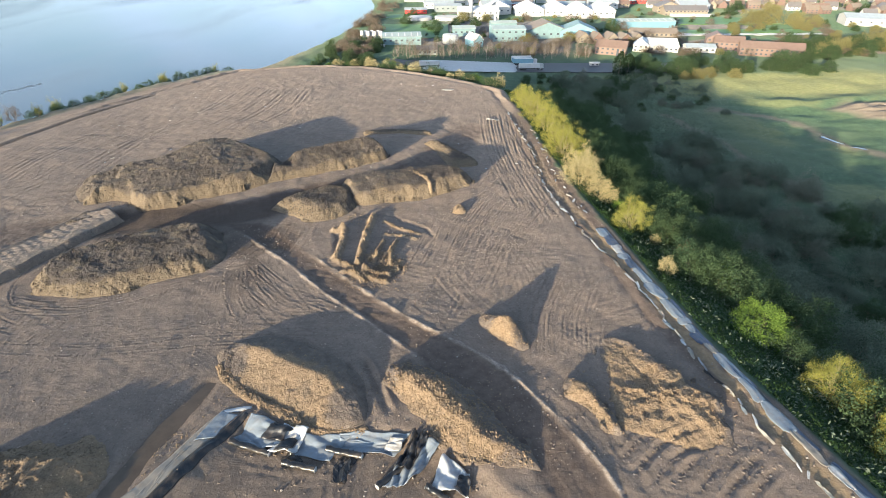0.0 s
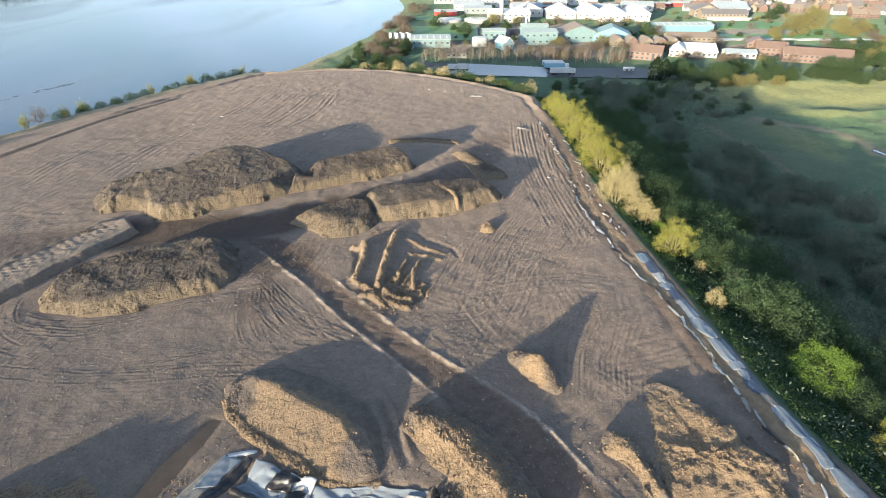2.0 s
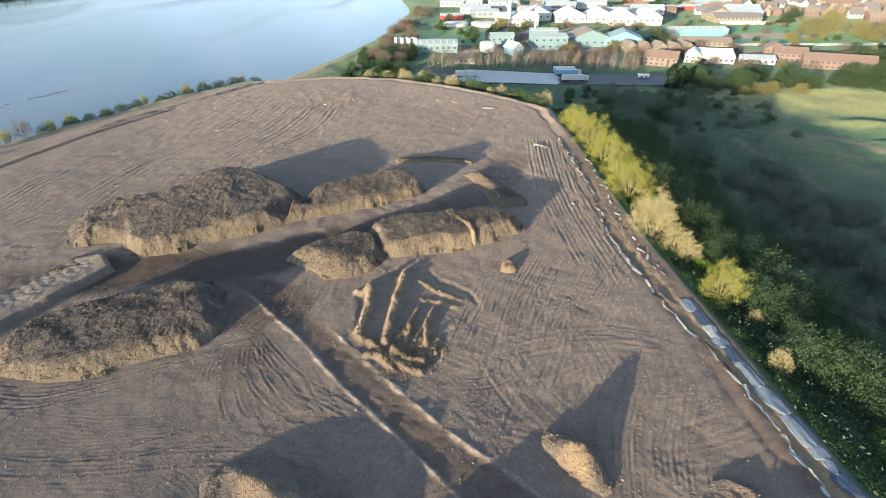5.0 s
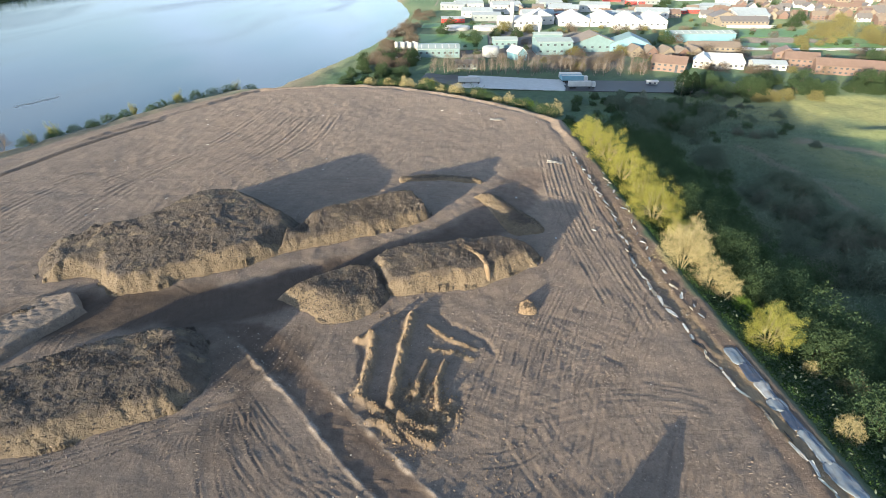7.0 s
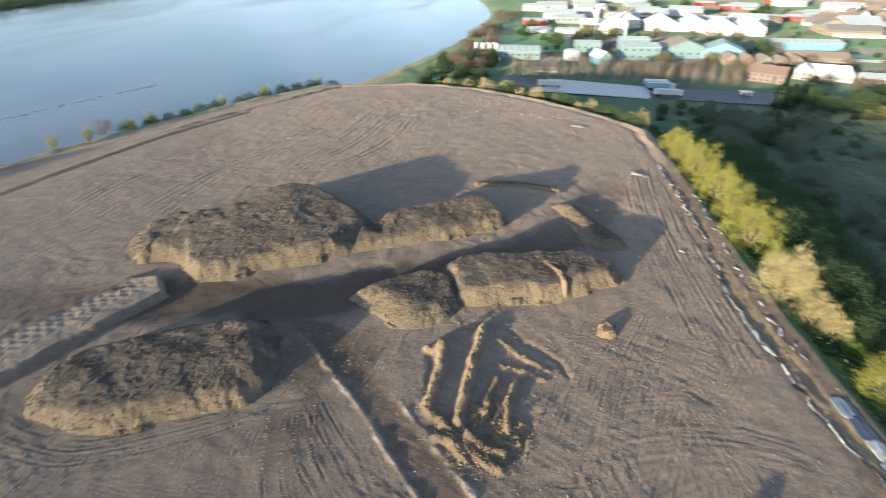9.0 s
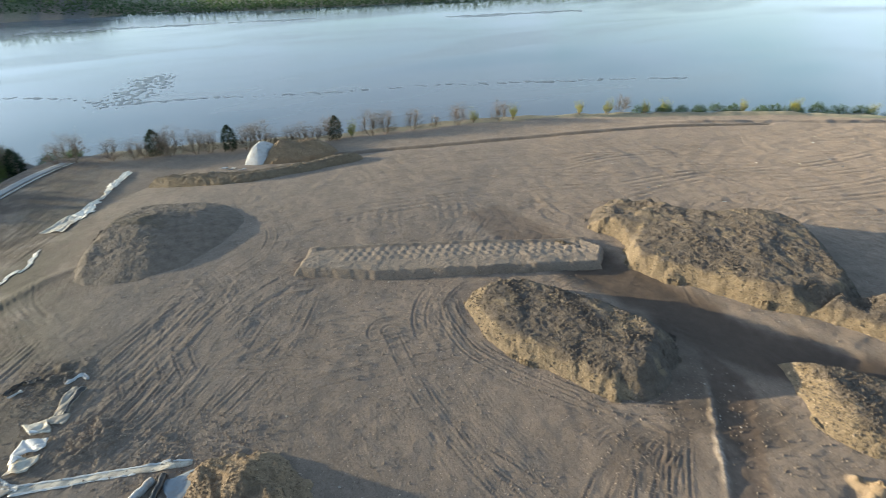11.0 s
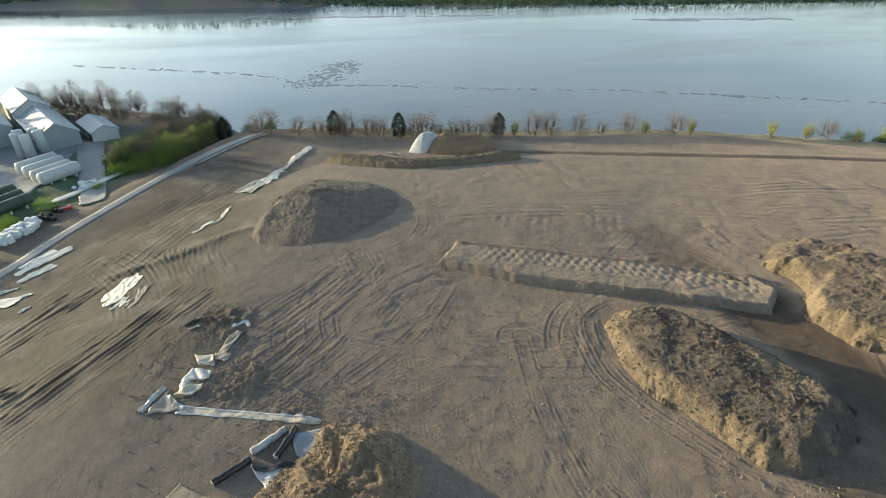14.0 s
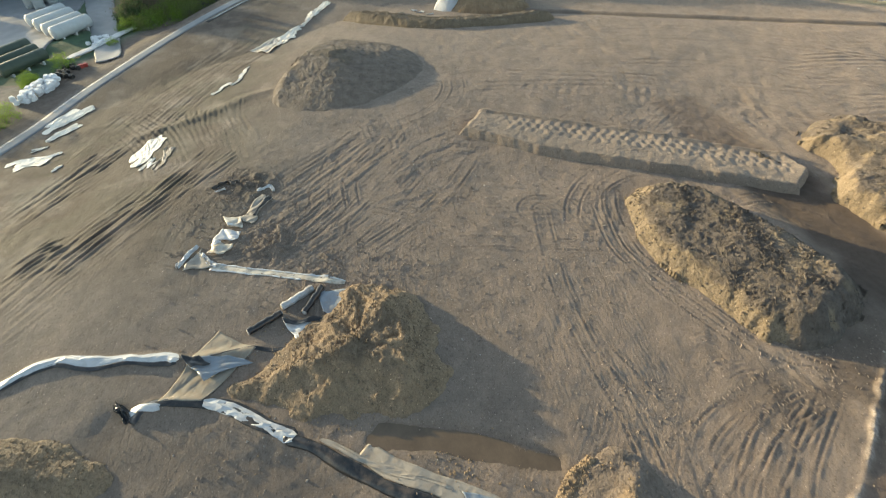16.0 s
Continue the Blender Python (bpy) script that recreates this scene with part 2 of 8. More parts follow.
def water_material():
    """Silty tidal water: still, with silk-like streaks and ripples."""
    m, nt, b = material("river_water", 0.12)
    co = nt.nodes.new("ShaderNodeTexCoord")
    mp = nt.nodes.new("ShaderNodeMapping")
    mp.inputs["Scale"].default_value = (1.0, 0.28, 1.0)
    mp.inputs["Rotation"].default_value = (0, 0, radians(-8))
    nt.links.new(co.outputs["Object"], mp.inputs["Vector"])
    n = node(nt, "ShaderNodeTexNoise", Scale=0.012, Detail=6.0, Roughness=0.55, Distortion=0.6)
    nt.links.new(mp.outputs[0], n.inputs["Vector"])
    f = span(nt, n.outputs["Fac"], 0.38, 0.66)
    nt.links.new(mix(nt, f, (0.058, 0.072, 0.096), (0.128, 0.144, 0.170)), b.inputs["Base Color"])
    nt.links.new(span(nt, f, 0, 1, 0.03, 0.22), b.inputs["Roughness"])
    b.inputs["IOR"].default_value = 1.65
    bump(nt, b, noise_at(nt, 0.9, 3), 0.02, 0.35)
    return m


GROUND = ground_material()
SOIL = soil_material("stockpile_soil", (0.106, 0.081, 0.055), (0.208, 0.160, 0.108), (0.160, 0.122, 0.080), 0.12)
BENCH_SOIL = soil_material("bench_soil", (0.142, 0.112, 0.088), (0.246, 0.196, 0.156), (0.19, 0.146, 0.112), 0.05)
CLAY = soil_material("yellow_clay", (0.150, 0.104, 0.066), (0.285, 0.206, 0.130), (0.215, 0.150, 0.094))
WATER = water_material()
PUDDLE = plain("muddy_puddle", (0.110, 0.080, 0.054), 0.3, 0, 0.25, 0.4)

# ---- shape tools ----
def lattice(ix, iy, seed):
    h = (ix.astype(np.int64) * 374761393 + iy.astype(np.int64) * 668265263 + seed * 1442695041) & 0xFFFFFFFF
    h = ((h ^ (h >> 13)) * 1274126177) & 0xFFFFFFFF
    return ((h ^ (h >> 16)) & 0xFFFF) / 65535.0


def vnoise(x, y, seed=0):
    """Smooth value noise in -1..1."""
    ix, iy = np.floor(x), np.floor(y)
    fx, fy = x - ix, y - iy
    fx, fy = fx * fx * (3 - 2 * fx), fy * fy * (3 - 2 * fy)
    a, b = lattice(ix, iy, seed), lattice(ix + 1, iy, seed)
    c, d = lattice(ix, iy + 1, seed), lattice(ix + 1, iy + 1, seed)
    return 2 * ((a * (1 - fx) + b * fx) * (1 - fy) + (c * (1 - fx) + d * fx) * fy) - 1


def fbm(x, y, size, octaves=4, seed=0, gain=0.5):
    out, amp = 0.0, 1.0
    for k in range(octaves):
        out = out + amp * vnoise(x / size + 17.3 * k, y / size - 9.1 * k, seed + k)
        size, amp = size / 2.03, amp * gain
    return out


def smooth(a, b, v):
    t = np.clip((v - a) / (b - a), 0, 1)
    return t * t * (3 - 2 * t)


def path_near(x, y, pts):
    """Distance to a line of points, its side (left is plus) and the way along it."""
    best, side, along, run = np.full(np.shape(x), 1e9), np.zeros(np.shape(x)), np.zeros(np.shape(x)), 0.0
    for (ax, ay), (bx, by) in zip(pts[:-1], pts[1:]):
        dx, dy = bx - ax, by - ay
        size = math.hypot(dx, dy)
        t = np.clip(((x - ax) * dx + (y - ay) * dy) / size ** 2, 0, 1)
        d = np.hypot(x - ax - t * dx, y - ay - t * dy)
        s = (dx * (y - ay) - dy * (x - ax)) / size
        near = d < best
        best, side, along = np.where(near, d, best), np.where(near, np.sign(s) * d, side), np.where(near, run + t * size, along)
        run += size
    return best, side, along


def inside(x, y, poly):
    """Signed distance to a closed outline, plus within."""
    d = path_near(x, y, list(poly) + [poly[0]])[0]
    odd = np.zeros(np.shape(x), bool)
    for (ax, ay), (bx, by) in zip(poly, list(poly[1:]) + [poly[0]]):
        if ay != by:
            odd ^= ((ay > y) != (by > y)) & (x < (bx - ax) * (y - ay) / (by - ay) + ax)
    return np.where(odd, d, -d)


def curve_points(pts, n=8):
    """A smooth line through a few points (Catmull-Rom)."""
    p = [pts[0], *pts, pts[-1]]
    out = []
    for a, b, c, d in zip(p, p[1:], p[2:], p[3:]):
        for k in range(n):
            t = k / n
            out.append(tuple(0.5 * (2 * b[i] + (c[i] - a[i]) * t + (2 * a[i] - 5 * b[i] + 4 * c[i] - d[i]) * t * t + (3 * b[i] - a[i] - 3 * c[i] + d[i]) * t ** 3) for i in range(len(b))))
    return out + [tuple(pts[-1])]


# ---- the ground: landfill top, slopes, valley, river bed, town and far shore ----
LANDFILL = [(52, 20), (49.0, 38), (47.2, 43.3), (44.4, 52.5), (41, 64.3), (38.6, 78), (36.2, 94), (32.6, 118), (30, 147), (27.5, 186), (24.5, 220),
            (10, 238), (-14, 258), (-41, 274), (-68, 278), (-102, 270), (-119, 230), (-132, 197), (-146, 166), (-163, 118), (-178, 66), (-188, 18),
            (-184, 1), (-163, -13), (-132, -25), (-110, -32), (-70, -48), (-20, -75), (45, -70), (55, -20)]
RIVER = [(-60, 4000), (-139, 880), (-116, 810), (-99, 724), (-94, 632), (-99, 576), (-106, 515), (-116, 465), (-128, 420), (-141, 372), (-168, 270), (-192, 205), (-212, 140), (-228, 70), (-240, 10),
         (-262, -40), (-290, -110), (-330, -300), (-380, -700), (-400, -4000), (-900, -4000), (-759, -282), (-689, 209), (-662, 594), (-640, 1200), (-600, 4000)]
SITE_TRACK = curve_points([(-70, -56), (-111, -35), (-133, -27), (-163, -14), (-186, -1), (-196, 8)])
HAUL_LEFT = curve_points([(-47, 101), (-39.4, 94.1), (-28.4, 83.9), (-22.2, 77.1), (-12.4, 67.8), (-3.5, 58.7), (1.2, 51.6), (9.7, 40.9), (14, 32), (20, 15)])
HAUL_RIGHT = curve_points([(-37, 100), (-29.8, 92.3), (-13.5, 76.0), (-5.4, 68.4), (1.3, 63.1), (7.3, 58.2), (13.2, 50.6), (17.6, 43.3), (20.3, 36.4), (26, 16)])
LINER_CELL = [(-45, 9), (-42.2, 17), (-36.7, 30.3), (-31.2, 39.1), (-26.5, 49), (-20, 47), (-12, 46.5), (-4, 46), (4, 42), (9, 36), (12, 24), (10, -5), (-30, -10)]
DUG_CELL = [(-21.6, 99.0), (-17.5, 105.6), (-12.9, 106.1), (-7.4, 101.7), (-3.2, 98.9), (-1.9, 95.9), (-3.0, 92.0), (-6.6, 87.0), (-8.4, 81.4), (-10.9, 78.8), (-18.2, 83.6), (-21.0, 86.8), (-22.0, 95.9)]
TRENCH_POOL = [(-38.2, 37), (-36.9, 43), (-35.1, 49.6), (-32.8, 54.2), (-31.6, 54.3), (-32.6, 49.2), (-35.2, 43), (-36.8, 36)]
LIP_OUTER = curve_points([(-47.2, -8), (-48.2, -5.3), (-50.5, -1.0), (-49.9, 5.8), (-49.6, 12.0), (-48.7, 14.8), (-49.2, 18), (-49.6, 22.5)])
LIP_INNER = curve_points([(-41.4, 10.5), (-43.2, 11.6), (-43.6, 15.2), (-42.8, 19.1), (-40.6, 22.8), (-38.1, 27.0), (-36.0, 31.1), (-32.9, 35.6), (-29.5, 41.8), (-25.7, 48.4)])


def steps(*bands):
    out = []
    for a, b, s in bands:
        out += list(np.arange(a, b, s))
    return np.array(out + [bands[-1][1]])


def far_steps(near, far, n):
    return list(near + (far - near) * np.linspace(0, 1, n + 1)[1:] ** 2.6)


GX = np.array(sorted(far_steps(-320, -4600, 50)) + list(steps((-320, -190, 2.5), (-190, -120, 0.7), (-120, -76, 0.25), (-76, 26, 0.2), (26, 52, 0.35), (52, 130, 1.5), (130, 300, 3.5))) + far_steps(300, 4600, 50))
GY = np.array(sorted(far_steps(-110, -4600, 30)) + list(steps((-110, -40, 1.8), (-40, -26, 0.6), (-26, 10, 0.26), (10, 112, 0.2), (112, 165, 0.4), (165, 290, 1.0), (290, 480, 4.0))) + far_steps(480, 4600, 60))
X, Y = np.meshgrid(GX, GY)
dist_in = inside(X, Y, LANDFILL)
in_river = inside(X, Y, RIVER)
r = np.hypot((X + 30) / np.where(X < -30, 0.80, 1.0), (Y - 80) / 1.05)
top = -5.2 * (r / 190.0) ** 2.2
track_d = path_near(X, Y, SITE_TRACK)[0]
top = top - np.maximum(8.0 + top, 0) * (1 - smooth(0, 62, track_d)) * smooth(60, 20, Y)
top = top - 3.2 * smooth(-105, -185, X) * smooth(170, 40, Y)
top = np.maximum(top, -8.2)
factory = smooth(30, -25, Y) * smooth(-40, -80, X)
base = -27.0 + 17.3 * factory + (0.9 - 0.65 * smooth(300, 350, Y)) * fbm(X, Y, 60, 3, 5)
far_right = smooth(110, 420, X) * smooth(480, 200, Y)
base = base + 6.0 * far_right
base = base - 0.6 * np.exp(-((X - 60 - (Y - 60) * 0.12) / 22.0) ** 2) * smooth(330, 230, Y)
shore = smooth(0, 500, -in_river) * (X < -500)
base = base + 26 * shore + 8 * shore * fbm(X, Y, 300, 3, 9)
slope = 2.1 + 0.5 * smooth(-50, -140, X)
terrace = 11.0 * smooth(-95, -125, X) * smooth(-15, 5, Y)
out = np.maximum(-dist_in - terrace, 0)
Z = np.where(dist_in >= 0, top, np.maximum(top - np.where(out < 11, out / 3.6, 11 / 3.6 + (out - 11) / slope) - 0.10 * np.sin(out), base))
Z = Z + np.where(dist_in < 0, 0.5 * fbm(X, Y, 9, 3, 21) * smooth(0, 12, -dist_in), 0)
bank = smooth(-26, 6, in_river)
Z = Z * (1 - bank) + (-32.0) * bank
on_top = smooth(-1.0, 2.5, dist_in)
Z += on_top * (0.22 * fbm(X, Y, 26, 3, 31) + 0.07 * fbm(X, Y, 3.0, 3, 41))
Z += on_top * 0.028 * smooth(-0.35, 0.4, fbm(X, Y, 11, 3, 35)) * (0.4 - np.abs(vnoise(X / 0.6, Y / 0.6, 36)) - 0.6 * np.abs(vnoise(X / 1.5, Y / 1.5, 37)))


def window(x0, x1, y0, y1):
    a, b = np.searchsorted(GX, (x0, x1))
    c, d = np.searchsorted(GY, (y0, y1))
    return slice(c, d), slice(a, b)


def near(pts, pad):
    p = np.array(pts)
    return window(p[:, 0].min() - pad, p[:, 0].max() + pad, p[:, 1].min() - pad, p[:, 1].max() + pad)


damp_shade, straw_sun, pave = np.zeros(X.shape), np.zeros(X.shape), np.zeros(X.shape)
road, gravel, ochre = np.zeros(X.shape), np.zeros(X.shape), np.zeros(X.shape)

# haul road: worn down a little, with windrows of gravel along both sides
haul = HAUL_LEFT + HAUL_RIGHT[::-1]
w = near(haul, 6)
dh = inside(X[w], Y[w], haul)
road[w] = np.maximum(road[w], smooth(-0.5, 0.8, dh + 0.4 * fbm(X[w], Y[w], 1.5, 3, 3)))
Z[w] -= 0.12 * smooth(0.0, 1.2, dh)
for line, lo, hi in ((HAUL_LEFT, 6, 62), (HAUL_RIGHT, 16, 92)):
    d, s, a = path_near(X[w], Y[w], line)
    lump = 0.75 + 0.6 * fbm(X[w], Y[w], 1.6, 3, 61)
    ridge = np.exp(-((d + 0.3 * vnoise(X[w] / 1.3, Y[w] / 1.3, 62)) / 0.30) ** 2) * lump * smooth(lo, lo + 6, a) * smooth(hi, hi - 8, a)
    Z[w] += 0.22 * np.maximum(ridge, 0)
    gravel[w] = np.maximum(gravel[w], np.clip(ridge * 1.8, 0, 1))

# haul way that winds on between the stockpiles
WAY = curve_points([(-96, 96), (-76, 100), (-60, 104), (-45, 106), (-30, 115), (-15, 124), (-4, 136), (2, 150), (8, 165)])
w = near(WAY, 9)
d, s, a = path_near(X[w], Y[w], WAY)
road[w] = np.maximum(road[w], 0.85 * smooth(7.0, 4.0, d + 1.2 * fbm(X[w], Y[w], 4, 3, 71)))
damp_shade[w] = np.maximum(damp_shade[w], 0.92 * smooth(8.5, 3.5, d + 1.2 * fbm(X[w], Y[w], 4, 3, 72)) * smooth(-92, -75, X[w]) * smooth(150, 125, Y[w]))
Z[w] -= 0.25 * smooth(8, 3, d) * smooth(-100, -80, X[w])

# cell dug out beside the road, with baulks left standing in it
w = near(DUG_CELL, 6)
dd = inside(X[w], Y[w], DUG_CELL) + 0.5 * fbm(X[w], Y[w], 2.2, 3, 81)
Z[w] -= 0.12 * smooth(-0.2, 0.5, dd) + 0.22 * np.exp(-((dd - 0.1) / 0.45) ** 2)
baulks = (([(-15.2, 104.2), (-15.5, 100.4), (-15.8, 95.6), (-15.9, 91.1), (-16.0, 84.5)], 1.5, 0.62), ([(-20.9, 98.4), (-20.1, 94.4), (-20.2, 90.2), (-20.4, 87.0)], 1.2, 0.62), ([(-22.4, 97.4), (-20.6, 98.2)], 1.2, 0.8),
          ([(-20.8, 86.5), (-17.6, 83.7), (-14.5, 81.2), (-12.3, 79.8), (-10.3, 78.8)], 0.9, 0.6), ([(-18.2, 81.9), (-15.9, 81.0), (-14.3, 79.5)], 0.7, 0.5),
          ([(-12.0, 93.4), (-12.7, 90.4), (-12.9, 85.7)], 0.95, 0.36), ([(-9.4, 93.3), (-10.1, 90.0), (-9.8, 84.8)], 0.95, 0.36), ([(-10.1, 90.0), (-11.8, 85.7)], 0.7, 0.34), ([(-13.0, 89.2), (-14.2, 86.0)], 0.6, 0.36),
          ([(-12.6, 101.8), (-9.0, 98.7), (-5.0, 96.6)], 0.42, 0.4), ([(-11.8, 96.2), (-8.1, 95.7), (-5.5, 94.4)], 0.34, 0.4), ([(-14.4, 82.6), (-11.9, 81.2), (-10.0, 81.0)], 0.8, 0.6), ([(-16.0, 84.6), (-14.2, 82.6)], 0.9, 0.5))
for line, h, wide in baulks:
    d, s, a = path_near(X[w], Y[w], line)
    rough = 0.92 + 0.22 * fbm(X[w], Y[w], 0.9, 3, 91)
    Z[w] += np.maximum(0.68 * h * np.exp(-((d + 0.12 * vnoise(X[w] / 0.7, Y[w] / 0.7, 92)) / wide * 0.95) ** 4) * rough, 0)
    ochre[w] = np.maximum(ochre[w], 0.85 * np.exp(-(d / wide / 1.35) ** 2))
for cx, cy, rad in ((-8.8, 84.2, 3.0), (-12.6, 87.5, 3.0), (-11.0, 80.6, 2.4), (-16.0, 81.4, 2.2)):
    m = smooth(rad, rad * 0.4, np.hypot(X[w] - cx, Y[w] - cy))
    Z[w] += 0.55 * m * np.maximum(0, fbm(X[w], Y[w], 0.9, 3, 95))
    ochre[w] = np.maximum(ochre[w], 0.6 * m)
Z[w] -= 0.5 * smooth(1.4, 0.3, np.hypot((X[w] + 11.6) / 1.3, Y[w] - 83.2))
ochre[w] = np.maximum(ochre[w], 0.7 * smooth(1.9, 0.8, np.hypot((X[w] + 11.6) / 1.3, Y[w] - 83.2)))

# lined cell in the foreground
w = near(LINER_CELL, 5)
dd = inside(X[w], Y[w], LINER_CELL) + 0.35 * fbm(X[w], Y[w], 2.5, 3, 101)
Z[w] -= (1.2 - 0.85 * smooth(34, 16, Y[w])) * smooth(-0.8, 3.0, dd)
damp_shade[w] = np.maximum(damp_shade[w], 0.25 * smooth(1, 4, dd))
w = near(TRENCH_POOL, 4)
dd = inside(X[w], Y[w], TRENCH_POOL)
Z[w] -= 0.35 * smooth(-1.2, 0.5, dd)
damp_shade[w] = np.maximum(damp_shade[w], 0.5 * smooth(-1.2, 0.3, dd))

for line in (LIP_OUTER, LIP_INNER):
    w = near(line, 4)
    d, s, a = path_near(X[w], Y[w], line)
    Z[w] += 0.48 * np.exp(-(d / 0.75) ** 2) * smooth(0, 2, a) * (0.9 + 0.3 * vnoise(a / 3, a * 0, 5))

# concrete site track at the factory side
w = near(SITE_TRACK, 12)
d, s, a = path_near(X[w], Y[w], SITE_TRACK)
gravel[w] = np.maximum(gravel[w], 0.45 * smooth(3.2, 1.4, d + 0.5 * fbm(X[w], Y[w], 2.5, 3, 123)))
tz = -8.3
Z[w] = Z[w] + (tz - Z[w]) * smooth(12, 2.4, d)

# trodden path of sand between the two lines of liner
EDGE_PATH = curve_points([(26.3, 150), (26.8, 125), (31.0, 100), (34.8, 82), (37.2, 69), (38.8, 60), (41.2, 50), (43.4, 42.5), (47, 30)])
w = near(EDGE_PATH, 3)
d, s, a = path_near(X[w], Y[w], EDGE_PATH)
ochre[w] = np.maximum(ochre[w], smooth(1.6, 0.7, d + 0.5 * fbm(X[w], Y[w], 2, 3, 121)) * (0.35 + 0.6 * smooth(140, 80, Y[w])))
Z[w] -= 0.18 * smooth(1.4, 0.4, d)

# bank and furrow along the far rim
rim_in = smooth(175, 205, Y) * (dist_in > -3)
ragged = dist_in + 0.7 * fbm(X, Y, 5, 3, 125)
Z += rim_in * (0.7 + 0.5 * fbm(X, Y, 7, 3, 126)) * (0.5 * np.exp(-((ragged - 1.6) / 1.1) ** 2) - 0.35 * np.exp(-((ragged - 4.2) / 1.0) ** 2))
# rough windrow and wet runnel inside the liner at the brink
brink = smooth(195, 170, Y) * smooth(30, 60, Y) * (X > 10)
Z += brink * (0.14 * np.exp(-((ragged - 4.6) / 0.8) ** 2) * (0.7 + 0.6 * fbm(X, Y, 2, 3, 127)) - 0.11 * np.exp(-((ragged - 6.2) / 0.7) ** 2))
road = np.maximum(road, 0.9 * brink * smooth(7.5, 5.5, ragged) * smooth(-0.5, 0.5, ragged))


# ---- wheel and crawler tracks pressed into the soil ----
CLEATS = []


def ruts(pts, depth=0.10, gauge=2.1, wide=0.15, pads=0.0, n=8):
    line = curve_points(pts, n) if len(pts) > 2 else pts
    w = near(line, 3)
    if Z[w].size == 0:
        return
    d, s, a = path_near(X[w], Y[w], line)
    total = sum(math.hypot(q[0] - p[0], q[1] - p[1]) for p, q in zip(line, line[1:]))
    fade = smooth(0, 3, a) * smooth(total, total - 3, a) * (0.65 + 0.5 * vnoise(a / 4.0, np.zeros_like(a), int(total * 7) % 997))
    off = np.abs(np.abs(s) - gauge / 2)
    cut = np.exp(-(off / wide) ** 2)
    lip = np.exp(-((off - 2.0 * wide) / (0.8 * wide)) ** 2)
    tread = 1 + pads * np.sin(a * 2 * math.pi / 0.9)
    Z[w] += fade * 0.75 * depth * (0.9 * lip - 0.7 * cut * tread)
    road[w] = np.maximum(road[w], 0.4 * fade * cut)
    run = 0.0
    for (ax, ay), (bx, by) in zip(line, line[1:]):
        size = math.hypot(bx - ax, by - ay) + 1e-6
        ux, uy = (bx - ax) / size, (by - ay) / size
        while run < size:
            for side in (-1, 1) if gauge > 1 else ():
                CLEATS.append((ax + ux * run - uy * side * gauge / 2, ay + uy * run + ux * side * gauge / 2, ux, uy, depth))
            run += 0.55 if depth < 0.3 else 0.4
        run -= size


def sheaf(start, end, count, spread, bend=0.0, depth=0.08, seed=1, **more):
    """Several passes side by side from start to end."""
    rnd = random.Random(seed)
    sx, sy, ex, ey = *start, *end
    size = math.hypot(ex - sx, ey - sy)
    nx, ny = -(ey - sy) / size, (ex - sx) / size
    for k in range(count):
        o = spread * ((k + 0.5) / count - 0.5) + rnd.uniform(-0.8, 0.8)
        t0, t1 = rnd.uniform(0, 0.25), rnd.uniform(0.75, 1.0)
        b = bend * size * rnd.uniform(0.7, 1.3)
        at = lambda t, q: (sx + (ex - sx) * t + nx * (o + q), sy + (ey - sy) * t + ny * (o + q))
        ruts([at(t0, 0), at((t0 + t1) / 2, b), at(t1, rnd.uniform(-1.5, 1.5))], depth * rnd.uniform(0.6, 1.3), **more)


def turn(cx, cy, rad, a0, a1, depth=0.12, **more):
    ruts([(cx + rad * math.cos(radians(a0 + (a1 - a0) * k / 7)), cy + rad * math.sin(radians(a0 + (a1 - a0) * k / 7))) for k in range(8)], depth, **more)


sheaf((2, 84), (30, 150), 9, 26, -0.03, 0.08, 2, pads=0.3)
sheaf((0, 82), (12, 116), 7, 12, 0.04, 0.09, 3, pads=0.4)
sheaf((16, 58), (24, 82), 8, 13, 0.05, 0.11, 4, pads=0.6)
sheaf((-14, 64), (-40, 86), 5, 8, 0.05, 0.07, 5, pads=0.5)
sheaf((-92, 55), (-58, 26), 6, 14, 0.05, 0.08, 11, pads=0.5)
sheaf((-100, 46), (-66, 16), 7, 13, -0.04, 0.08, 12, pads=0.5)
sheaf((-105, 30), (-120, 70), 5, 18, 0.04, 0.07, 15)
sheaf((-90, 60), (-95, 48), 6, 9, 0.06, 0.14, 16, pads=0.6)
sheaf((-100, 190), (-20, 240), 6, 60, 0.10, 0.11, 18, wide=0.4)
sheaf((-40, 200), (10, 215), 6, 40, -0.10, 0.12, 19, wide=0.4)
sheaf((-110, 120), (-90, 190), 6, 40, 0.08, 0.11, 20, wide=0.4)
sheaf((-80, 150), (-70, 230), 5, 36, -0.06, 0.10, 21, wide=0.4)
sheaf((-130, 60), (-100, 150), 6, 46, 0.05, 0.10, 22, wide=0.4)
sheaf((24, 100), (20, 190), 5, 12, 0.03, 0.10, 23, wide=0.3)
sheaf((-60, 156), (-10, 150), 6, 9, 0.06, 0.10, 24, wide=0.3)
sheaf((24, 36), (38, 46), 5, 12, 0.05, 0.20, 25, wide=0.4, pads=0.4)
ruts([(-13.4, 59.5), (-10.6, 53.6), (-7.6, 47.0)], 0.5, gauge=2.4, wide=0.5, pads=0.2)
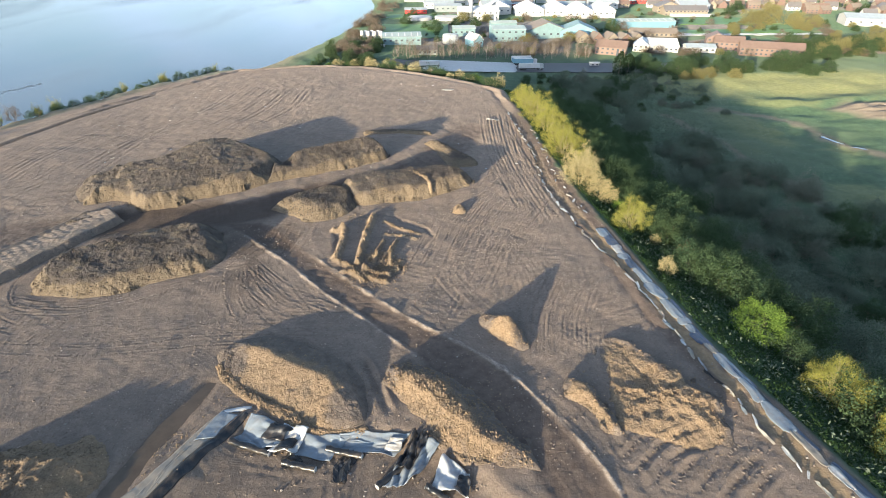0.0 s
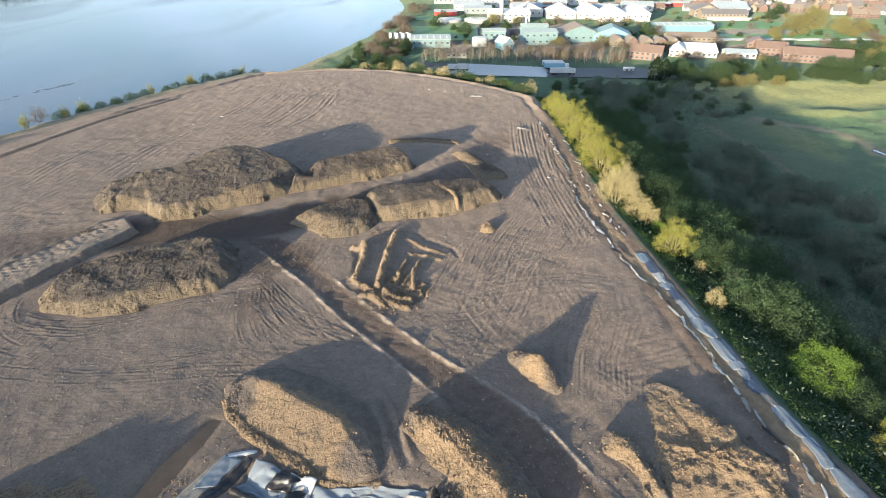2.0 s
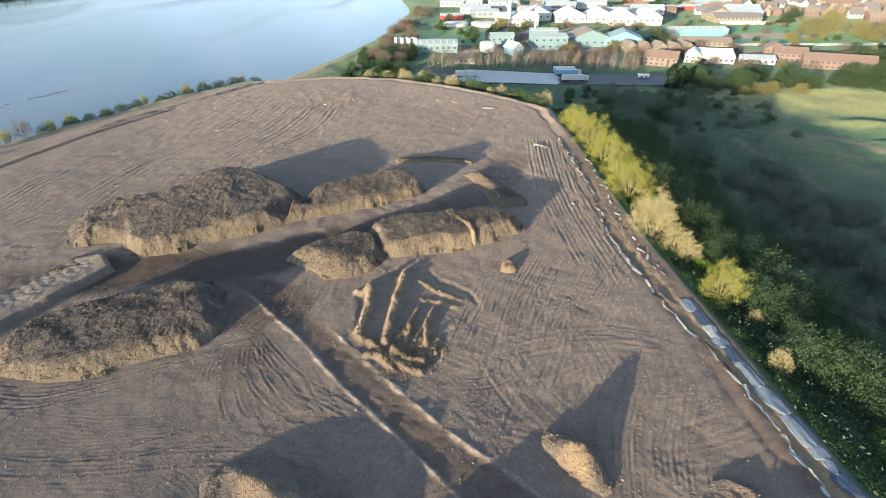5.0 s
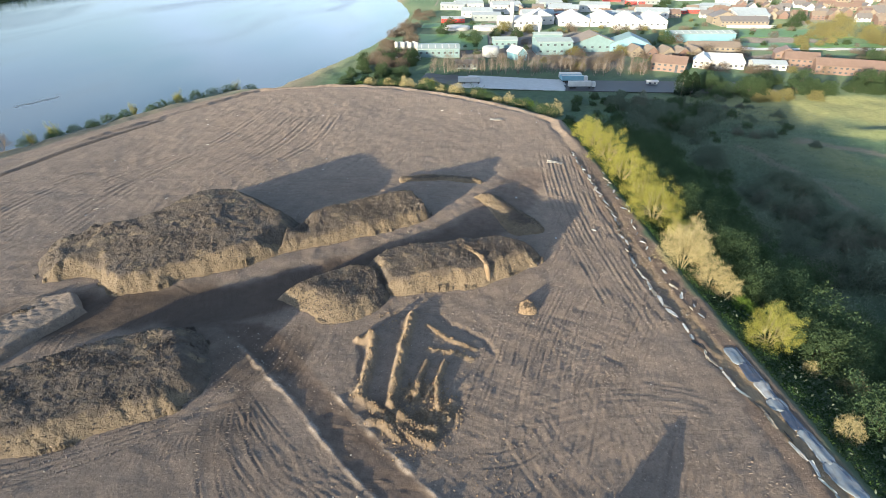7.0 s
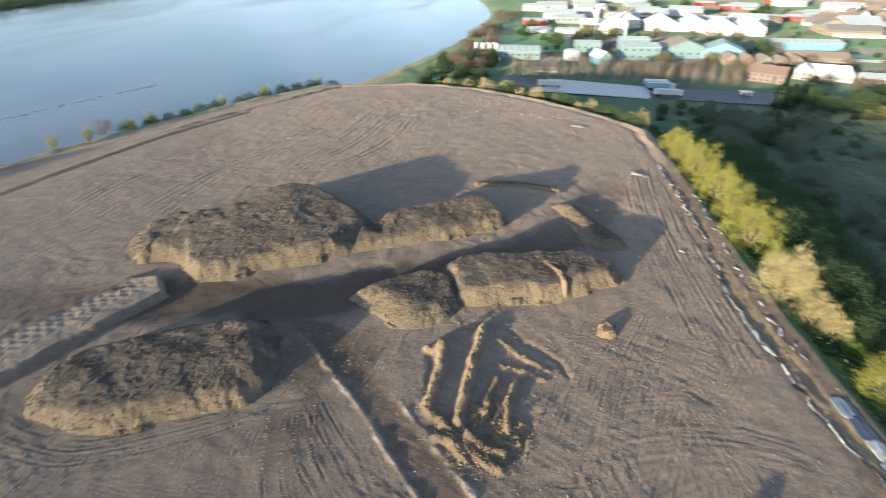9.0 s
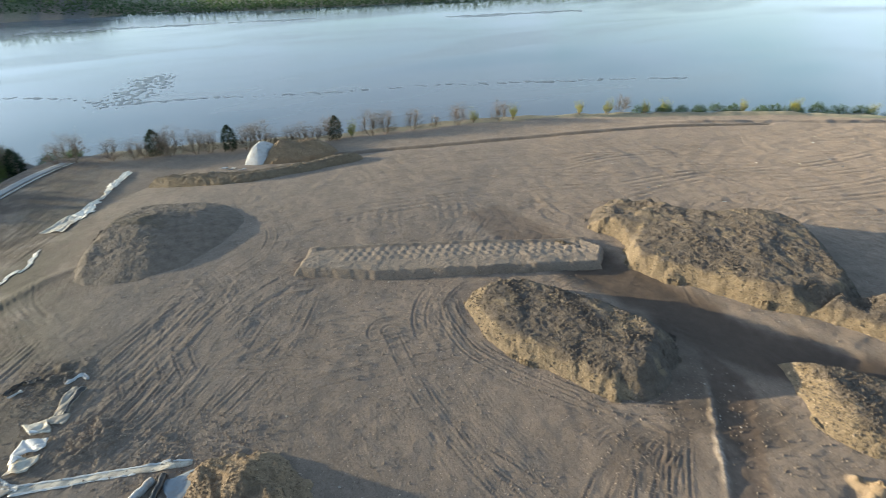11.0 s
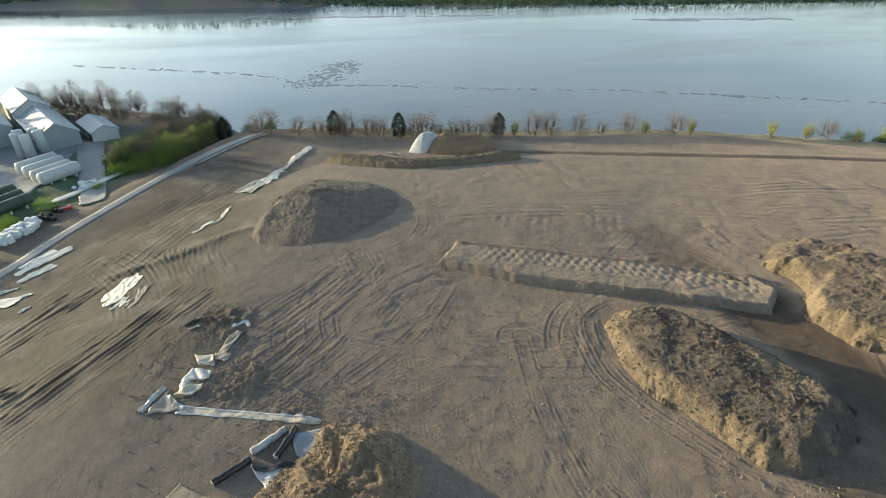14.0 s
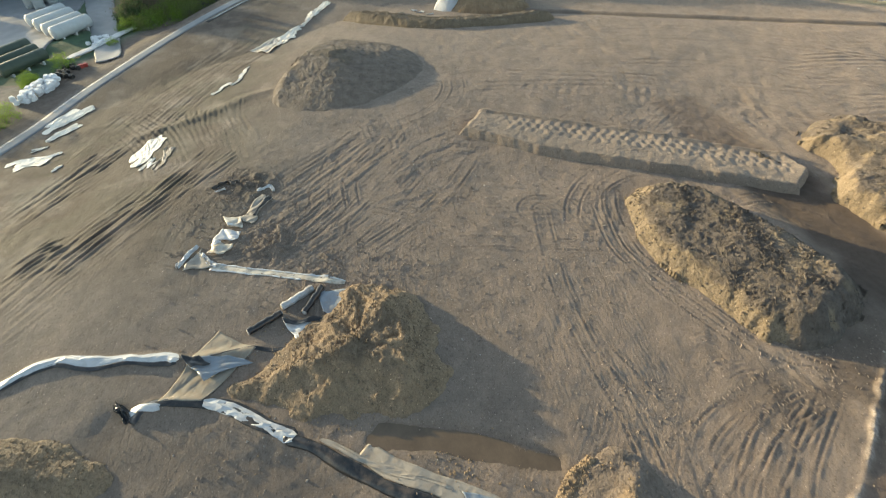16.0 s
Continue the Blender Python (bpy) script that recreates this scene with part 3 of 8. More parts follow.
# soil pushed up in a ragged bank beside the torn liner
for cx, cy, rad in ((-68, 22.5, 6), (-62, 30, 4), (-82, 18, 6), (-55, 36, 5)):
    w = window(cx - 9, cx + 9, cy - 9, cy + 9)
    Z[w] += 0.45 * smooth(rad, rad * 0.3, np.hypot(X[w] - cx, Y[w] - cy)) * np.maximum(0, 0.3 + fbm(X[w], Y[w], 1.8, 4, 97, 0.65))
# straight passes along the flank
sheaf((-59, -10.5), (-96, 11.5), 5, 5, 0.0, 0.15, 27, wide=0.24)
sheaf((-63, -13), (-89, 3.5), 4, 5, 0.0, 0.16, 28, wide=0.28)
sheaf((-80, -22.6), (-106, -9.8), 5, 5, 0.0, 0.17, 29, wide=0.3)
sheaf((-66, -14.5), (-76, -7), 5, 5, 0.02, 0.2, 30, wide=0.3)
sheaf((-96, 11), (-120, 3), 5, 9, 0.04, 0.13, 31, wide=0.26)
sheaf((-104, -12), (-160, 10), 5, 14, 0.02, 0.10, 32, wide=0.3)
sheaf((-90, 4), (-118, -14), 4, 12, -0.05, 0.10, 33, wide=0.26)
sheaf((-66, 24), (-79, 35), 5, 8, 0.02, 0.15, 34, pads=0.4)
sheaf((-70, 30), (-92, 34), 4, 9, 0.08, 0.12, 35, pads=0.4)
# a few clear passes over the graded plain
ruts([(-72, 62.5), (-69.3, 61.7), (-56.1, 60.5), (-45.8, 61.1), (-37.3, 62.7), (-28.3, 63.3), (-18, 63)], 0.10, wide=0.13, pads=0.5)
ruts([(-46, 62), (-37, 66), (-31, 66.6), (-24, 65.5)], 0.08, wide=0.13)
ruts([(-64.9, 44), (-64.2, 52), (-62.6, 60.9), (-61, 70)], 0.10, wide=0.12)
ruts([(-72.4, 71), (-67.4, 70.6), (-61.4, 70.4), (-57.5, 71.6), (-50.5, 75.2), (-43.9, 79.7), (-38.9, 86.4), (-36, 92)], 0.13, wide=0.14, pads=0.5)
ruts([(-74, 74), (-69, 72.2), (-61.5, 72.0), (-57, 73.2), (-50, 77.0), (-42.5, 82.0), (-39.5, 88)], 0.10, wide=0.14, pads=0.4)
ruts([(-27.9, 66.8), (-32.8, 69.1), (-36.1, 74.1), (-37.7, 77.9), (-39, 82)], 0.14, wide=0.13)
ruts([(-25, 70), (-29.5, 72.6), (-33.5, 77), (-36, 84)], 0.14, wide=0.13)
fan = random.Random(40)
for k in range(26):
    t = k / 25
    ax, ay = -48.5 + 14.5 * t + fan.uniform(-0.4, 0.4), 73.6 + 11.5 * t + fan.uniform(-0.6, 0.6)
    size = 2.2 + 6.0 * t * fan.uniform(0.6, 1.2)
    ang = radians(248 + 42 * t + fan.uniform(-7, 7))
    ruts([(ax, ay), (ax + size * 0.5 * math.cos(ang), ay + size * 0.5 * math.sin(ang)), (ax + size * math.cos(ang + 0.2), ay + size * math.sin(ang + 0.2))], fan.uniform(0.08, 0.2), gauge=0.8, wide=0.10, pads=0.35)
for cx, cy, rad, a0, a1, dp in ((-70, 62, 2.6, 0, 300, 0.10), (-69, 62, 4.6, 60, 200, 0.07), (-64, 82, 14, 150, 250, 0.10), (-64, 82, 16.5, 160, 265, 0.10), (-64, 82, 19.5, 165, 240, 0.08), (-56, 96, 13, 170, 230, 0.1), (-114, 36, 17, -30, 95, 0.12), (-114, 36, 19.5, -20, 95, 0.1),
                                (-4, 86, 9, -100, 10, 0.1), (-4, 84, 13, -90, -10, 0.1), (-150, 33, 12, 90, 270, 0.1), (-80, 15, 9, -60, 120, 0.12), (-78, 14, 13, -40, 80, 0.12), (-72, 20, 12, 10, 90, 0.1)):
    turn(cx, cy, rad, a0, a1, dp, wide=0.16)

# streaks of overlapping passes all over the top
streak = random.Random(8)
for k in range(150):
    near_side = k < 100
    cx, cy = (streak.uniform(-100, 36), streak.uniform(20, 160)) if near_side else (streak.uniform(-150, 20), streak.uniform(20, 260))
    big = streak.uniform(7, 17) if near_side else streak.uniform(16, 34)
    ang = streak.uniform(0, math.pi)
    w = window(cx - big, cx + big, cy - big, cy + big)
    c, q = math.cos(ang), math.sin(ang)
    u, v = (X[w] - cx) * c + (Y[w] - cy) * q, -(X[w] - cx) * q + (Y[w] - cy) * c
    u = u + 0.02 * v * v * streak.uniform(-1, 1)
    m = smooth(1.0, 0.5, np.hypot(u / big * 1.7, v / big) + 0.25 * fbm(X[w], Y[w], 5, 2, k)) * smooth(0, 2, dist_in[w])
    fine = 0.36 if near_side and cy < 112 else 1.1
    calm = 1 - 0.6 * smooth(-26, -34, X[w]) * smooth(-66, -58, X[w]) * smooth(38, 44, Y[w]) * smooth(76, 68, Y[w])
    Z[w] += (0.036 if near_side else 0.045) * calm * m * (vnoise(u / fine, v / 7.0, k) + 0.5 * vnoise(u / (fine * 1.7), v / 1.6, k + 300))

# bands of close parallel grooves where machines went to and fro
for k, (cx, cy, ang, size, wide, amp, bend) in enumerate(((-75, -2, 149, 46, 12, 0.10, 0.0), (-92, -15, 152, 36, 9, 0.12, 0.0), (-67, -12, 150, 20, 9, 0.12, 0.004), (-100, 12, 196, 44, 12, 0.04, 0.006), (-85, 31, 140, 30, 13, 0.10, -0.006),
                                                            (-74, 42, 62, 26, 12, 0.08, 0.01), (-72, 27, 135, 20, 11, 0.11, 0.0), (-128, -4, 155, 70, 24, 0.09, 0.0), (-92, 49, 118, 26, 14, 0.10, 0.01), (-84, 10, 158, 26, 10, 0.09, 0.01),
                                                            (-110, 60, 75, 40, 14, 0.06, 0.004), (10, 96, 68, 60, 26, 0.05, 0.002), (20, 72, 62, 30, 14, 0.08, 0.0), (4, 76, 120, 18, 9, 0.07, 0.01),
                                                            (-20, 70, 128, 26, 9, 0.05, 0.004), (26, 125, 84, 60, 10, 0.06, 0.0), (-10, 118, 20, 30, 8, 0.06, 0.0), (-60, 152, 10, 60, 14, 0.06, 0.004), (-88, 120, 60, 40, 14, 0.06, 0.004))):
    w = window(cx - size, cx + size, cy - size, cy + size)
    c, q = math.cos(radians(ang)), math.sin(radians(ang))
    u, v = (X[w] - cx) * c + (Y[w] - cy) * q, -(X[w] - cx) * q + (Y[w] - cy) * c
    v = v + bend * u * u
    m = smooth(1.0, 0.7, np.abs(u) / size * 2 + 0.3 * fbm(X[w], Y[w], 4, 2, k + 60)) * smooth(1.0, 0.75, np.abs(v) / wide * 2 + 0.25 * fbm(X[w], Y[w], 6, 2, k + 90)) * smooth(0, 2, dist_in[w])
    groove = 1 - 2.6 * np.abs(vnoise(v / 0.5, u / 16, k + 120)) + 0.6 * vnoise(v / 1.7, u / 9, k + 150)
    Z[w] += 0.62 * amp * m * groove * (0.75 + 0.5 * vnoise(u / 1.1, v / 0.8, k + 180))

# rows of crawler pad prints: fine washboard left by a dozer
for cx, cy, wide, deep, ang, pitch, h in ((-48, 55, 34, 22, 94, 0.62, 0.017), (-60, 50, 22, 16, 20, 0.66, 0.016), (-34, 62, 16, 14, 60, 0.6, 0.022), (-36, 50, 12, 12, 78, 0.6, 0.03)):
    w = window(cx - wide, cx + wide, cy - wide, cy + wide)
    c, s = math.cos(radians(ang)), math.sin(radians(ang))
    u, v = (X[w] - cx) * c + (Y[w] - cy) * s, -(X[w] - cx) * s + (Y[w] - cy) * c
    m = smooth(wide / 2, wide / 2 - 4, np.abs(u)) * smooth(deep / 2, deep / 2 - 3, np.abs(v)) * smooth(-0.5, 0.2, fbm(X[w], Y[w], 6, 2, 7))
    Z[w] += h * m * np.sin(2 * math.pi * (u + 0.35 * fbm(X[w], Y[w], 5, 2, 8)) / pitch)

# bucket-print rows pressed across the flat behind the bench
BENCH_BACK = [(-103, 60), (-85, 106)]
w = window(-135, -80, 50, 125)
d, s, a = path_near(X[w], Y[w], BENCH_BACK)
m = smooth(4, 7, s) * smooth(20, 14, s) * smooth(-0.2, 0.25, fbm(X[w], Y[w], 9, 2, 17))
Z[w] += 0.045 * m * np.sin(2 * math.pi * a / 2.2) * (0.6 + 0.4 * np.sin(2 * math.pi * s / 4.0))
# low ridge of soil running off the mound
w = window(-125, -98, -14, 24)
d, s, a = path_near(X[w], Y[w], curve_points([(-117, 19), (-116, 12.5), (-111.5, 5), (-108.6, -2), (-106.5, -9)]))
Z[w] += 0.42 * np.exp(-((d + 0.3 * vnoise(X[w] / 3, Y[w] / 3, 98)) / 1.5) ** 2) * smooth(36, 24, a)
# long furrow and lip across the far plain beside the river edge
FURROW = curve_points([(-164, 72), (-156.4, 89.8), (-147.8, 112.4), (-141.6, 135.1), (-135.3, 156.8), (-129.2, 183.6), (-118, 218)])
w = near(FURROW, 4)
d, s, a = path_near(X[w], Y[w], FURROW)
Z[w] += 0.28 * np.exp(-((s - 1.1) / 0.8) ** 2) * (d < 4) - 0.32 * np.exp(-((s + 0.9) / 0.8) ** 2) * (d < 4)
damp_shade[w] = np.maximum(damp_shade[w], 0.7 * np.exp(-((s + 0.6) / 1.0) ** 2) * (d < 4))

# dark blotches: damp soil and, beside the stockpile, its shade painted in
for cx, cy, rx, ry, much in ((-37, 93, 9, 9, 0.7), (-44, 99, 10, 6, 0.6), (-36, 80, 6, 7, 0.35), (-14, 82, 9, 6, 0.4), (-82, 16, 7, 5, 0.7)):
    damp_shade = np.maximum(damp_shade, much * smooth(1.1, 0.5, np.hypot((X - cx) / rx, (Y - cy) / ry) + 0.3 * fbm(X, Y, 4, 3, 141)))

grass = smooth(1.0, -0.6, dist_in + 6.0 * smooth(-95, -125, X) + 0.8 * fbm(X, Y, 5, 3, 111))
grass = np.maximum(grass, 0) * (1 - smooth(-7, -2, in_river)) * (1 - 0.6 * smooth(-95, -120, X) * smooth(-10, 10, Y))
# olive-yellow strip of far field, with its low sunlight put into the colour
straw_sun = np.maximum(straw_sun, smooth(70, 25, np.hypot((X - 235) / 2.6, (Y - 326) / 0.6) + 12 * fbm(X, Y, 18, 3, 14)) * 0.95)
flank = smooth(-60, -90, X) * smooth(16, 2, Y) * smooth(-0.3, 0.4, fbm(X, Y, 12, 3, 131)) * (dist_in > 0)
road = np.maximum(road, 0.8 * flank)
weeds = smooth(-56, -84, X) * smooth(30, 6, Y) * smooth(-0.55, 0.35, fbm(X, Y, 7, 4, 133)) * (dist_in > 0)
grass = np.maximum(grass, 0.12 * weeds)
# wet flank soil, with weaker sunlight on the slope put into its colour
damp_shade = np.maximum(damp_shade, 0.85 * smooth(-52, -78, X) * smooth(30, 2, Y) * smooth(-1.3, 0.3, fbm(X, Y, 5, 4, 134)) * (dist_in > 0))
bare = np.zeros(X.shape)
# far field: a low bank, a heap of stripped earth, a muddy track and a trodden path
FIELD_TRACK = curve_points([(140, 274), (156, 267), (166, 260), (172, 246), (171.5, 231), (174.5, 223), (179, 216), (182, 206), (188, 180)], 8)
FIELD_PATH = curve_points([(112, 268), (116, 254), (123, 228), (125.5, 202), (129, 180), (131, 158)], 8)
w = near([(100, 150), (290, 310)], 12)
d, s, a = path_near(X[w], Y[w], [(150, 288), (175, 289), (199, 284), (222, 292), (262, 298)])
Z[w] += 1.7 * np.exp(-(d / 5.0) ** 2) * (0.9 + 0.25 * fbm(X[w], Y[w], 14, 3, 151))
reach = np.hypot((X[w] - 224) / 24, (Y[w] - 268) / 17) + 0.22 * fbm(X[w], Y[w], 12, 3, 152)
Z[w] += 2.4 * smooth(1.0, 0.5, reach) * (0.8 + 0.7 * fbm(X[w], Y[w], 9, 4, 153))
Z[w] += 0.2 * smooth(0.1, 0.5, fbm(X[w], Y[w], 11, 4, 154)) * smooth(120, 140, X[w]) * smooth(160, 185, Y[w])
bare[w] = np.maximum(bare[w], 0.85 * smooth(1.1, 0.8, reach))
d = path_near(X[w], Y[w], FIELD_TRACK)[0] + 1.2 * fbm(X[w], Y[w], 6, 3, 155)
bare[w] = np.maximum(bare[w], 0.7 * smooth(4.5, 2.0, d))
d = path_near(X[w], Y[w], FIELD_PATH)[0] + 1.0 * fbm(X[w], Y[w], 6, 3, 156)
bare[w] = np.maximum(bare[w], 0.6 * smooth(3.6, 1.2, d))
straw_sun[w] = np.maximum(straw_sun[w], 0.5 * smooth(0.0, 0.5, fbm(X[w], Y[w], 24, 4, 157)) * smooth(120, 150, X[w]))
grass = grass * (1 - bare)
pave = pave + smooth(0.25, 0.5, fbm(X, Y, 70, 2, 15)) * smooth(400, 440, Y) * 0.9 * (X > -60)
pave = np.maximum(pave, factory * smooth(-10, -16, dist_in) * smooth(-0.15, 0.1, fbm(X, Y, 25, 2, 19)))
verge = smooth(17, 11, path_near(X, Y, SITE_TRACK)[0])
sand = smooth(-9, -6, in_river) * smooth(1, -1, in_river) * smooth(330, 380, Y) * (X > -200)
gravel = np.maximum(gravel, 0.9 * sand)
grass = np.where(pave > 0.5, 0, grass) * (1 - gravel) * (1 - verge)
road = np.maximum(road, verge * (dist_in < 0))


def zat(x, y):
    """Height of the ground at a place."""
    i = min(max(int(np.searchsorted(GX, x)) - 1, 0), len(GX) - 2)
    j = min(max(int(np.searchsorted(GY, y)) - 1, 0), len(GY) - 2)
    u, v = (x - GX[i]) / (GX[i + 1] - GX[i]), (y - GY[j]) / (GY[j + 1] - GY[j])
    return float((Z[j, i] * (1 - u) + Z[j, i + 1] * u) * (1 - v) + (Z[j + 1, i] * (1 - u) + Z[j + 1, i + 1] * u) * v)


def zmany(x, y):
    i = np.clip(np.searchsorted(GX, x) - 1, 0, len(GX) - 2)
    j = np.clip(np.searchsorted(GY, y) - 1, 0, len(GY) - 2)
    u, v = (x - GX[i]) / (GX[i + 1] - GX[i]), (y - GY[j]) / (GY[j + 1] - GY[j])
    return (Z[j, i] * (1 - u) + Z[j, i + 1] * u) * (1 - v) + (Z[j + 1, i] * (1 - u) + Z[j + 1, i + 1] * u) * v


def grid_mesh(name, x, y, z, keep=None):
    """A mesh over a grid of places; keep: the cells that are built."""
    ny, nx = x.shape
    idx = np.arange(nx * ny).reshape(ny, nx)
    quads = np.stack([idx[:-1, :-1], idx[:-1, 1:], idx[1:, 1:], idx[1:, :-1]], -1)
    quads = quads[keep] if keep is not None else quads.reshape(-1, 4)
    used, back = np.unique(quads, return_inverse=True)
    co = np.stack([x.ravel(), y.ravel(), z.ravel()], -1)[used]
    quads = back.reshape(-1, 4)
    me = bpy.data.meshes.new(name)
    me.vertices.add(len(co))
    me.vertices.foreach_set("co", co.astype(np.float32).ravel())
    me.loops.add(quads.size)
    me.loops.foreach_set("vertex_index", quads.astype(np.int32).ravel())
    me.polygons.add(len(quads))
    me.polygons.foreach_set("loop_start", np.arange(0, quads.size, 4, dtype=np.int32))
    me.polygons.foreach_set("use_smooth", np.ones(len(quads), bool))
    me.update(calc_edges=True)
    return me, used


def paint(me, name, *layers):
    at = me.color_attributes.new(name, "FLOAT_COLOR", "POINT")
    data = np.ones((len(me.vertices), 4), np.float32)
    for k, v in enumerate(layers):
        data[:, k] = np.clip(v, 0, 1).ravel()
    at.data.foreach_set("color", data.ravel())


me, _ = grid_mesh("ground", X, Y, Z)
paint(me, "cover", grass, road, gravel)
paint(me, "wear_and_light", damp_shade, straw_sun, pave, ochre)
me.materials.append(GROUND)
tagged(new("ground", me), "rutted brown bare soil of a landfill with grassy slopes", "ground", kind="structure")

# river
wx, wy = np.meshgrid(np.linspace(-900, 200, 60), np.linspace(-4000, 4000, 160))
me, _ = grid_mesh("water", wx, wy, np.full(wx.shape, -28.6))
me.materials.append(WATER)
tagged(new("water", me), "wide grey-blue tidal river with silt streaks", "river", kind="structure")


# ---- stockpiles of soil ----
def lumps(g, at, lo, hi):
    """Angular lumps of soil or stone at the given places."""
    s = lo * (hi / lo) ** (g.rand(len(at)) ** 1.8)
    base = np.array([(1, 0, 0), (-1, 0, 0), (0, 1, 0), (0, -1, 0), (0, 0, 0.8), (0, 0, -0.6)], float)
    tri = np.array([(0, 2, 4), (2, 1, 4), (1, 3, 4), (3, 0, 4), (2, 0, 5), (1, 2, 5), (3, 1, 5), (0, 3, 5)])
    v = base[None] * g.uniform(0.6, 1.3, (len(at), 6, 1)) * s[:, None, None]
    a = g.uniform(0, 6.28, len(at))
    c, q = np.cos(a)[:, None], np.sin(a)[:, None]
    v = np.stack([v[..., 0] * c - v[..., 1] * q, v[..., 0] * q + v[..., 1] * c, v[..., 2]], -1)
    v = v + at[:, None] + np.array((0, 0, 0.2)) * s[:, None, None]
    f = tri[None] + 6 * np.arange(len(at))[:, None, None]
    return v.reshape(-1, 3), f.reshape(-1, 3)


def stockpile(name, outline, height, face, label, mat=SOIL, seed=1, lump=0.35, crest=0.0, bite=0.45, res=0.2, sink=0.35, top_dark=1.0, gully=0.0, radial=0.0, aged=False, clod_n=3000, curve=1.6, lean=0.0, group="soil stockpiles", front=0, back=3.0, rise=0.0, run=12.0, rubble=0.0, notch=(), feather=0.0):
    """A tipped heap within an outline: a face of that width, a rough top, a crest that rises to the middle.
    front: so many first points of the outline are the toe of a cut face; behind it the top climbs by rise over run to a crest, and drops over back."""
    pts = curve_points(list(outline) + [outline[0]], 5)[:-1]
    p = np.array(pts)
    cx, cy = p[:, 0].mean(), p[:, 1].mean()
    x, y = np.meshgrid(np.arange(p[:, 0].min() - 1.5, p[:, 0].max() + 1.5, res), np.arange(p[:, 1].min() - 1.5, p[:, 1].max() + 1.5, res))
    d = inside(x, y, pts)
    along = path_near(x, y, pts + [pts[0]])[2]
    deep = d.max()
    d = d + bite * 0.55 * fbm(x, y, 2.6, 4, seed) + bite * 0.5 * vnoise(x / 7, y / 7, seed + 50)
    t = np.clip(d / face, 0, 1)
    body = height * (1 - (1 - t) ** curve) * (1 + 0.20 * vnoise(x / 8, y / 8, seed + 3))
    way = ((x - cx) * 0.52 + (y - cy) * 0.854) / (0.5 * deep + 0.25 * (np.ptp(p[:, 0]) + np.ptp(p[:, 1])) * 0.7)
    body = body * (1 - lean + lean * smooth(-1.1, 0.75, way) * 1.25)
    body = body + crest * smooth(face, deep, d)
    fresh = t
    if front:
        cut = path_near(x, y, pts[:(front - 1) * 5 + 1])[0] * np.sign(d) + d - inside(x, y, pts)
        rear = path_near(x, y, pts[(front - 1) * 5:] + [pts[0]])[0] * np.sign(d) + 0.5 * bite * fbm(x, y, 2.8, 3, seed + 61)
        fresh = np.clip(cut / face, 0, 1)
        wob = 0.8 * vnoise(x / 3.0, y / 3.0, seed + 65)
        crown = height * (1 - (1 - fresh) ** curve) * (1 + 0.14 * vnoise(x / 8, y / 8, seed + 3)) + rise * np.clip((cut - face) / run, 0, 1) ** 0.8
        drop = (height + rise) * (1 - (1 - np.clip(rear / back, 0, 1)) ** 1.25)
        soft = 0.12 if mat is CLAY else 0.3
        body = -soft * np.log(np.exp(-crown / soft) + np.exp(-drop / soft)) + soft * math.log(2) * (1 - np.clip(np.abs(crown - drop) / 1.2, 0, 1))
        t = np.clip(np.minimum(cut / face, rear / back), 0, 1)
        ledge = fbm(x + 0.5 * wob, y + wob, 7.0, 3, seed + 66)
        body = body + (0.20 * ledge + 0.10 * smooth(0.0, 0.08, ledge)) * smooth(0.9, 1.0, fresh) * min(1.0, rubble) * smooth(0.3, 0.9, t)
    for nx, ny, rad, depth in notch:
        body = body - depth * smooth(1.0, 0.35 if depth > 0 else -0.1, np.hypot(x - nx, y - ny) / rad + (0.2 if depth > 0 else 0.02) * fbm(x, y, 2.0, 3, seed + 71)) * np.clip(body / (2.5 if depth > 0 else 0.7), 0, 1)
    wx, wy = x + 0.6 * fbm(x, y, 2.2, 3, seed + 21), y + 0.6 * fbm(x, y, 2.2, 3, seed + 22)
    ang, far = np.arctan2(y - cy, x - cx), np.hypot(x - cx, y - cy)
    body = body + radial * (0.35 - np.abs(vnoise(ang * 2.6 + 0.25 * fbm(x, y, 3, 2, seed + 31), far / 9, seed + 32)) + 0.4 * vnoise(ang * 6, far / 4, seed + 33)) * smooth(0.08, 0.45, t)
    ridged = 1 - 2 * np.abs(fbm(wx, wy, 2.6, 4, seed + 7, 0.6))
    patchy = 0.35 + 0.85 * smooth(-0.25, 0.35, fbm(x, y, 6.5, 3, seed + 44))
    clods = patchy * lump * (0.10 * ridged + 0.10 * (1 - 2 * np.abs(fbm(wx, wy, 0.95, 3, seed + 8, 0.7))) + 0.10 * fbm(wx, wy, 0.55, 2, seed + 9, 0.75)) * smooth(0.3, 1.0, t) + gully * fbm(wx, wy, 4.5, 3, seed + 23, 0.55) * smooth(0.15, 0.7, t)
    broken = 0.15 + 1.1 * smooth(-0.15, 0.45, fbm(x + 0.4 * y, y * 1.6, 4.5, 3, seed + 81)) ** 1.3
    clods = clods + rubble * broken * (0.05 * (0.35 - np.abs(fbm(wx, wy, 2.1, 3, seed + 82, 0.6))) + 0.11 * (0.4 - np.abs(fbm(wx + 3, wy, 0.95, 3, seed + 83, 0.7))) + 0.05 * vnoise(x / 0.42, y / 0.42, seed + 84)) * (smooth(0.8, 1.0, fresh) if front and mat is SOIL else smooth(0.2, 0.7, t))
    creases = 0.20 * np.abs(fbm(wx, wy, 2.4, 4, seed + 11, 0.65)) * np.sin(math.pi * np.clip(t, 0, 1)) * min(1.0, height / 2)
